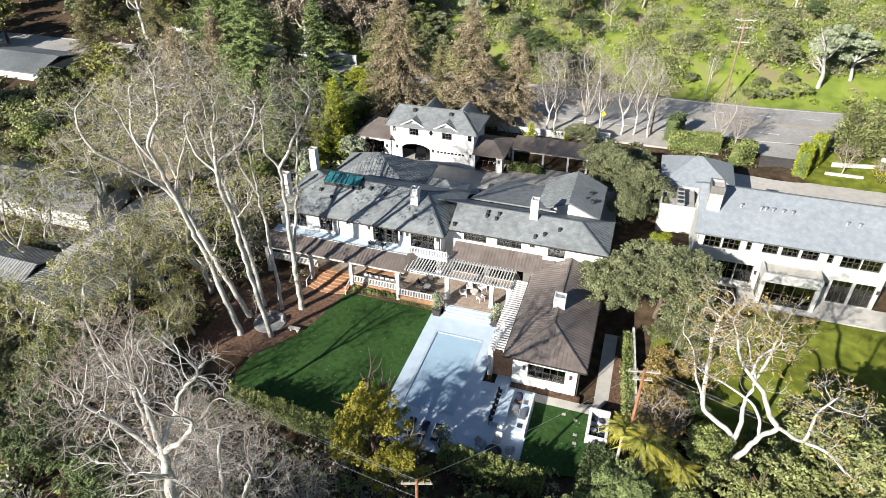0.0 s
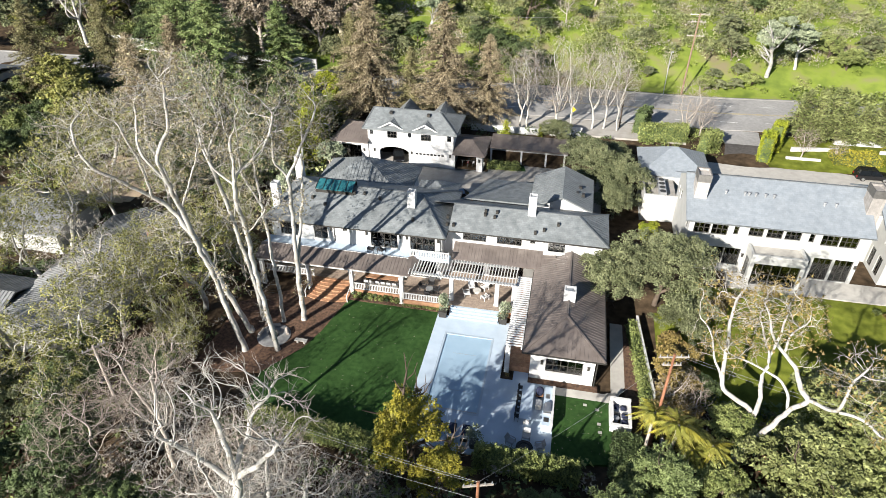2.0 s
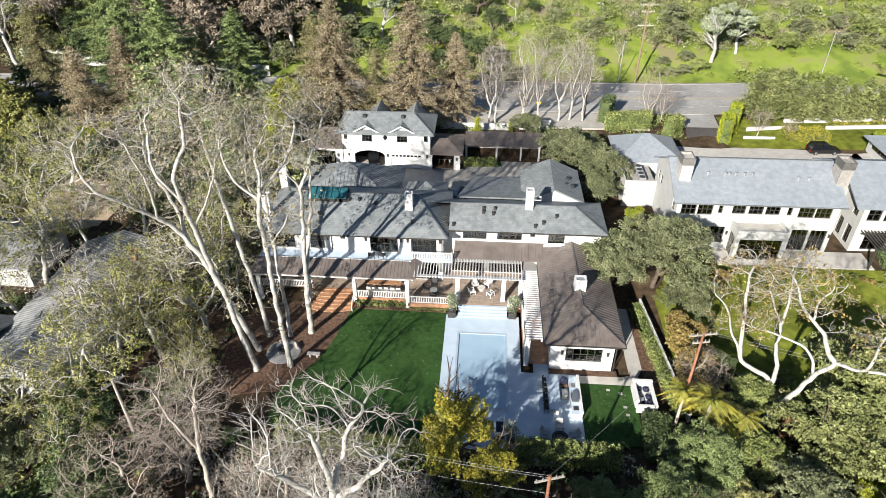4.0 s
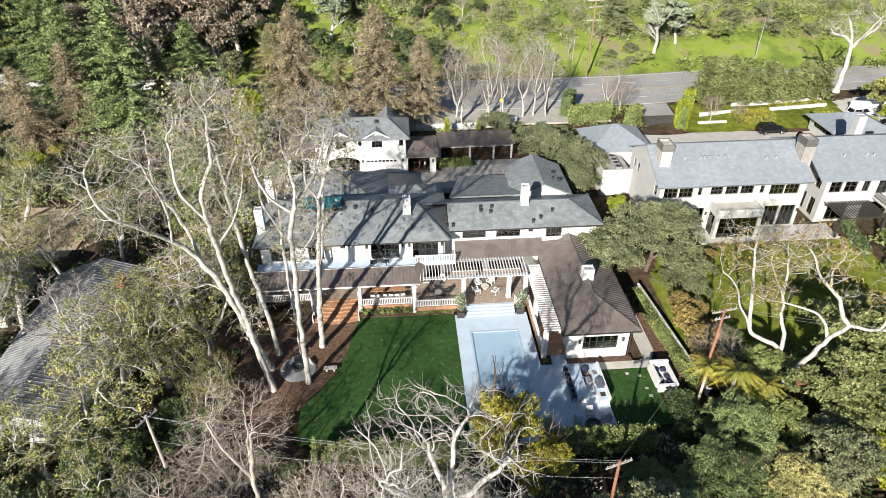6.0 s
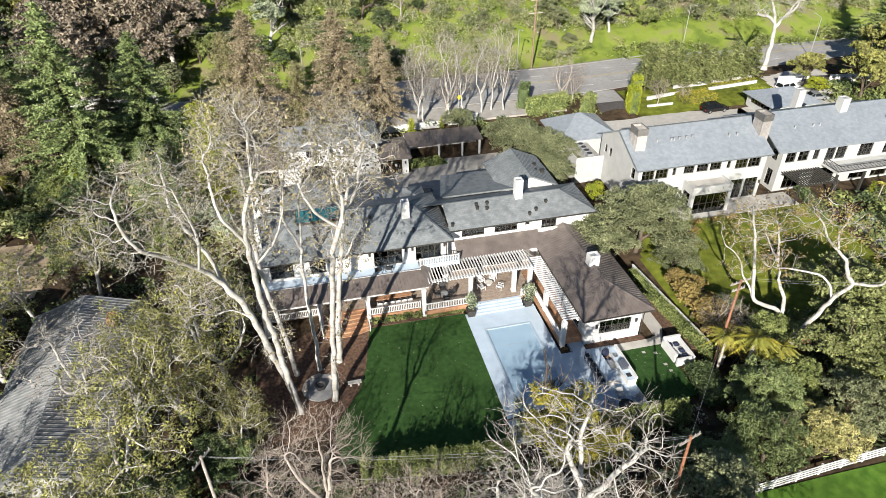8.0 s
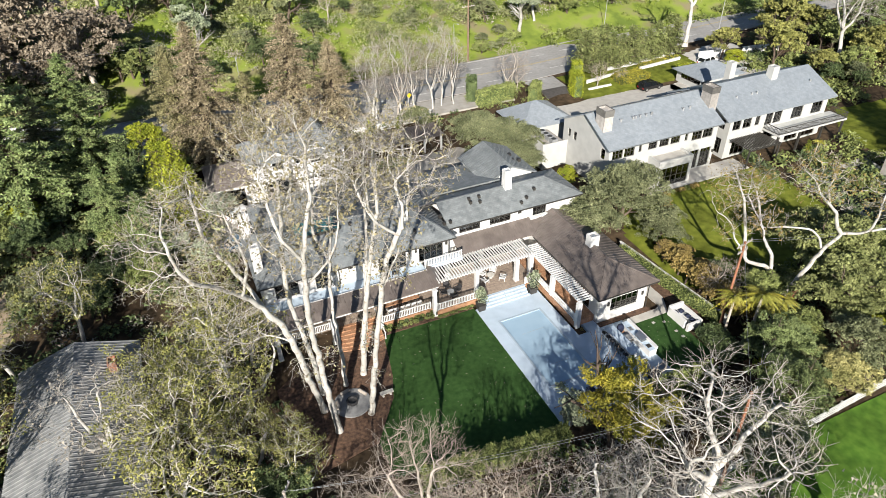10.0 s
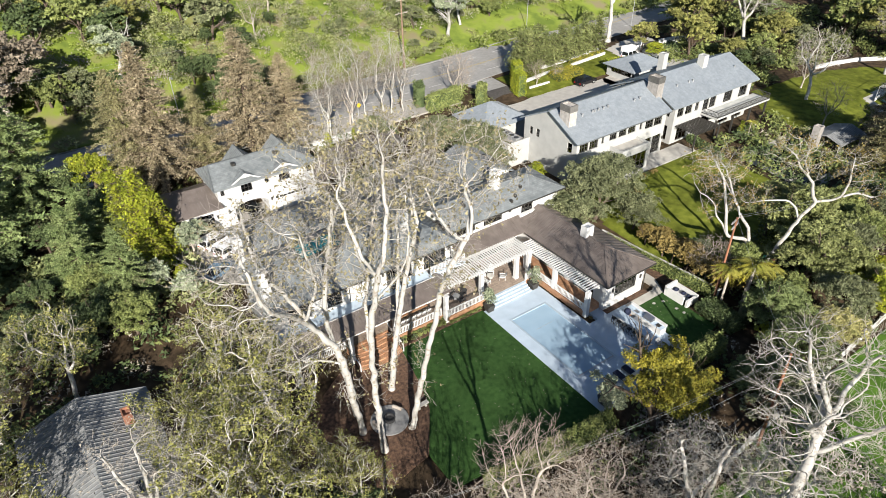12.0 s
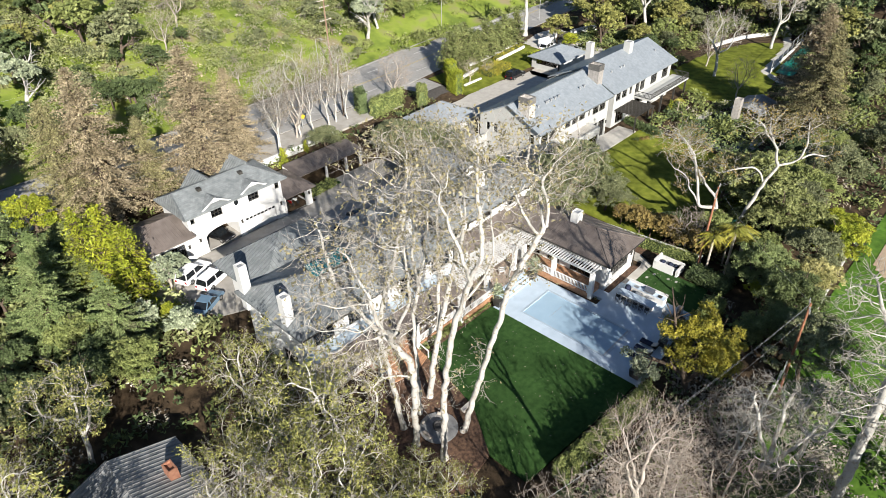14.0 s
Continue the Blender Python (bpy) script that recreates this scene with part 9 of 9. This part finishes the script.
# ---- cars ----
def car(x, y, ang, paint, label, L=4.9, Wd=1.9, H=1.75, suv=True, z=None):
    """A parked car: a shaped body, glasshouse, wheels with rims, lamps."""
    c = thing("car", (0, 0, 0), label, "car", "parked cars")
    bm = bmesh.new()
    sh = H * 0.56
    prof = [(-L / 2, 0.35), (-L / 2, sh * 0.86), (-L / 2 + 0.15, sh), (L * 0.22, sh), (L / 2 - 0.15, sh * 0.86), (L / 2, sh * 0.62), (L / 2, 0.35)]
    rings = []
    for s, inset in ((-1, 0.0), (-0.93, -0.05), (0.93, -0.05), (1, 0.0)):
        rings.append([bm.verts.new((px, s * Wd / 2, pz + (0.03 if abs(s) < 1 and pz > 0.5 else 0))) for px, pz in prof])
    for p, q in zip(rings, rings[1:]):
        for i in range(len(prof)):
            j = (i + 1) % len(prof)
            bm.faces.new((p[i], p[j], q[j], q[i]))
    bm.faces.new(rings[0][::-1]), bm.faces.new(rings[-1])
    bmesh.ops.recalc_face_normals(bm, faces=bm.faces[:])
    part("body", bm, paint, c)
    back = -L / 2 + (0.12 if suv else 0.7)
    pts = [(back, sh), (back + (0.25 if suv else 0.7), H - 0.05), (L * 0.06, H - 0.03), (L * 0.25, sh)]
    bm = bmesh.new()
    lo = [[bm.verts.new((px, s * (Wd / 2 - (0.07 if pz < sh + 0.1 else 0.22)), pz)) for px, pz in pts] for s in (-1, 1)]
    for i in range(4):
        j = (i + 1) % 4
        bm.faces.new((lo[0][i], lo[0][j], lo[1][j], lo[1][i]))
    bm.faces.new(lo[0][::-1]), bm.faces.new(lo[1])
    bmesh.ops.recalc_face_normals(bm, faces=bm.faces[:])
    part("glasshouse", bm, CAR_GLASS, c, "dark car windows")
    bm = bmesh.new()
    plate(bm, [(pts[1][0] - 0.02, -Wd / 2 + 0.2, H), (pts[2][0] + 0.05, -Wd / 2 + 0.2, H), (pts[2][0] + 0.05, Wd / 2 - 0.2, H), (pts[1][0] - 0.02, Wd / 2 - 0.2, H)], 0.06)
    part("roof", bm, paint, c)
    for s in (-1, 1):
        for a, b in ((pts[0], pts[1]), (pts[2], pts[3]), ((-L * 0.12, sh), (-L * 0.12, H - 0.04))):
            bm = bmesh.new()
            beam(bm, (a[0], s * (Wd / 2 - 0.06), a[1]), (b[0], s * (Wd / 2 - 0.2), b[1]), 0.09, 0.07)
            part("pillar", bm, paint, c)
    for px in (-L * 0.31, L * 0.31):
        for s in (-1, 1):
            bm = bmesh.new()
            tube(bm, (px, s * (Wd / 2 - 0.2), 0.36), (px, s * (Wd / 2 + 0.01), 0.36), 0.36, 0.36, 18)
            w = part("wheel", bm, RUBBER, c)
            bm = bmesh.new()
            tube(bm, (px, s * (Wd / 2), 0.36), (px, s * (Wd / 2 + 0.025), 0.36), 0.23, 0.2, 12)
            part("rim", bm, STEEL, w)
    for s in (-1, 1):
        part("headlight", B((L / 2 - 0.12, L / 2 + 0.02, s * 0.62 - 0.2, s * 0.62 + 0.2, sh * 0.62, sh * 0.78)), STEEL, c)
        part("tail_light", B((-L / 2 - 0.02, -L / 2 + 0.1, s * 0.74 - 0.14, s * 0.74 + 0.14, sh * 0.6, sh * 0.9)), LAMP_RED, c)
        part("mirror", B((L * 0.17, L * 0.2, s * (Wd / 2 + 0.08) - 0.09, s * (Wd / 2 + 0.08) + 0.09, sh, sh + 0.16)), paint, c)
    c.matrix_basis = pose(x, y, G0 if z is None else z, 0, 0, ang)
    return c


car(-40.0, 84.0, 20, CAR_WHITE, "white estate car parked in the motor court", 5.0)
car(-41.2, 87.0, 22, CAR_WHITE, "white sport utility car parked by the garage", 4.8)
car(-43.2, 80.2, 30, CAR_BLUE, "grey-blue saloon car parked in the court", 4.7, 1.85, 1.45, False)
car(-34.4, 92.6, -75, CAR_BLACK, "black car inside the open garage bay", 4.6, 1.85, 1.45, False)
car(-27.0, 81.5, 80, CAR_WHITE, "white car parked behind the house", 4.6, 1.85, 1.5, False)
car(-21.5, 81.0, 20, CAR_BLUE, "pale blue car parked behind the house", 4.6, 1.85, 1.45, False)
car(-18.8, 81.5, 80, CAR_BLACK, "small dark car parked behind the house", 3.6, 1.6, 1.7)
car(40.3, 98.7, 3, CAR_BLACK, "black sport utility car on the neighbouring drive", 5.0, 1.95, 1.8, True, 1.9)
car(60.5, 104.5, 8, CAR_WHITE, "white pickup parked in the motor court", 5.2, 1.95, 1.75, True, 1.95)
car(62.5, 99.0, -10, CAR_SILVER, "silver car parked in the motor court", 4.7, 1.85, 1.5, False, 1.95)
for i in range(3):
    m = thing("motorcycle", (-23.4 + i * 0.9, 92.4, G0), "dark motorcycle parked under the carport", "motorcycle", "motorcycles")
    x = -23.4 + i * 0.9
    for y in (91.8, 93.2):
        bm = bmesh.new()
        tube(bm, (x - 0.06, y, G0 + 0.32), (x + 0.06, y, G0 + 0.32), 0.32, 0.32, 16)
        part("wheel", bm, RUBBER, m)
    bm = B((x - 0.14, x + 0.14, 92.0, 92.9, G0 + 0.35, G0 + 0.75))
    bmesh.ops.bevel(bm, geom=bm.edges[:], offset=0.06, segments=2, affect="EDGES")
    part("body", bm, (CAR_BLACK, LAMP_RED, CAR_WHITE)[i], m)
    part("seat", B((x - 0.13, x + 0.13, 92.5, 93.2, G0 + 0.75, G0 + 0.85)), RUBBER, m)
    bm = bmesh.new()
    tube(bm, (x - 0.35, 91.95, G0 + 1.0), (x + 0.35, 91.95, G0 + 1.0), 0.025, 0.025, 6), tube(bm, (x, 91.8, G0 + 0.35), (x, 91.98, G0 + 1.0), 0.04, 0.04, 6)
    part("handlebar", bm, STEEL, m)
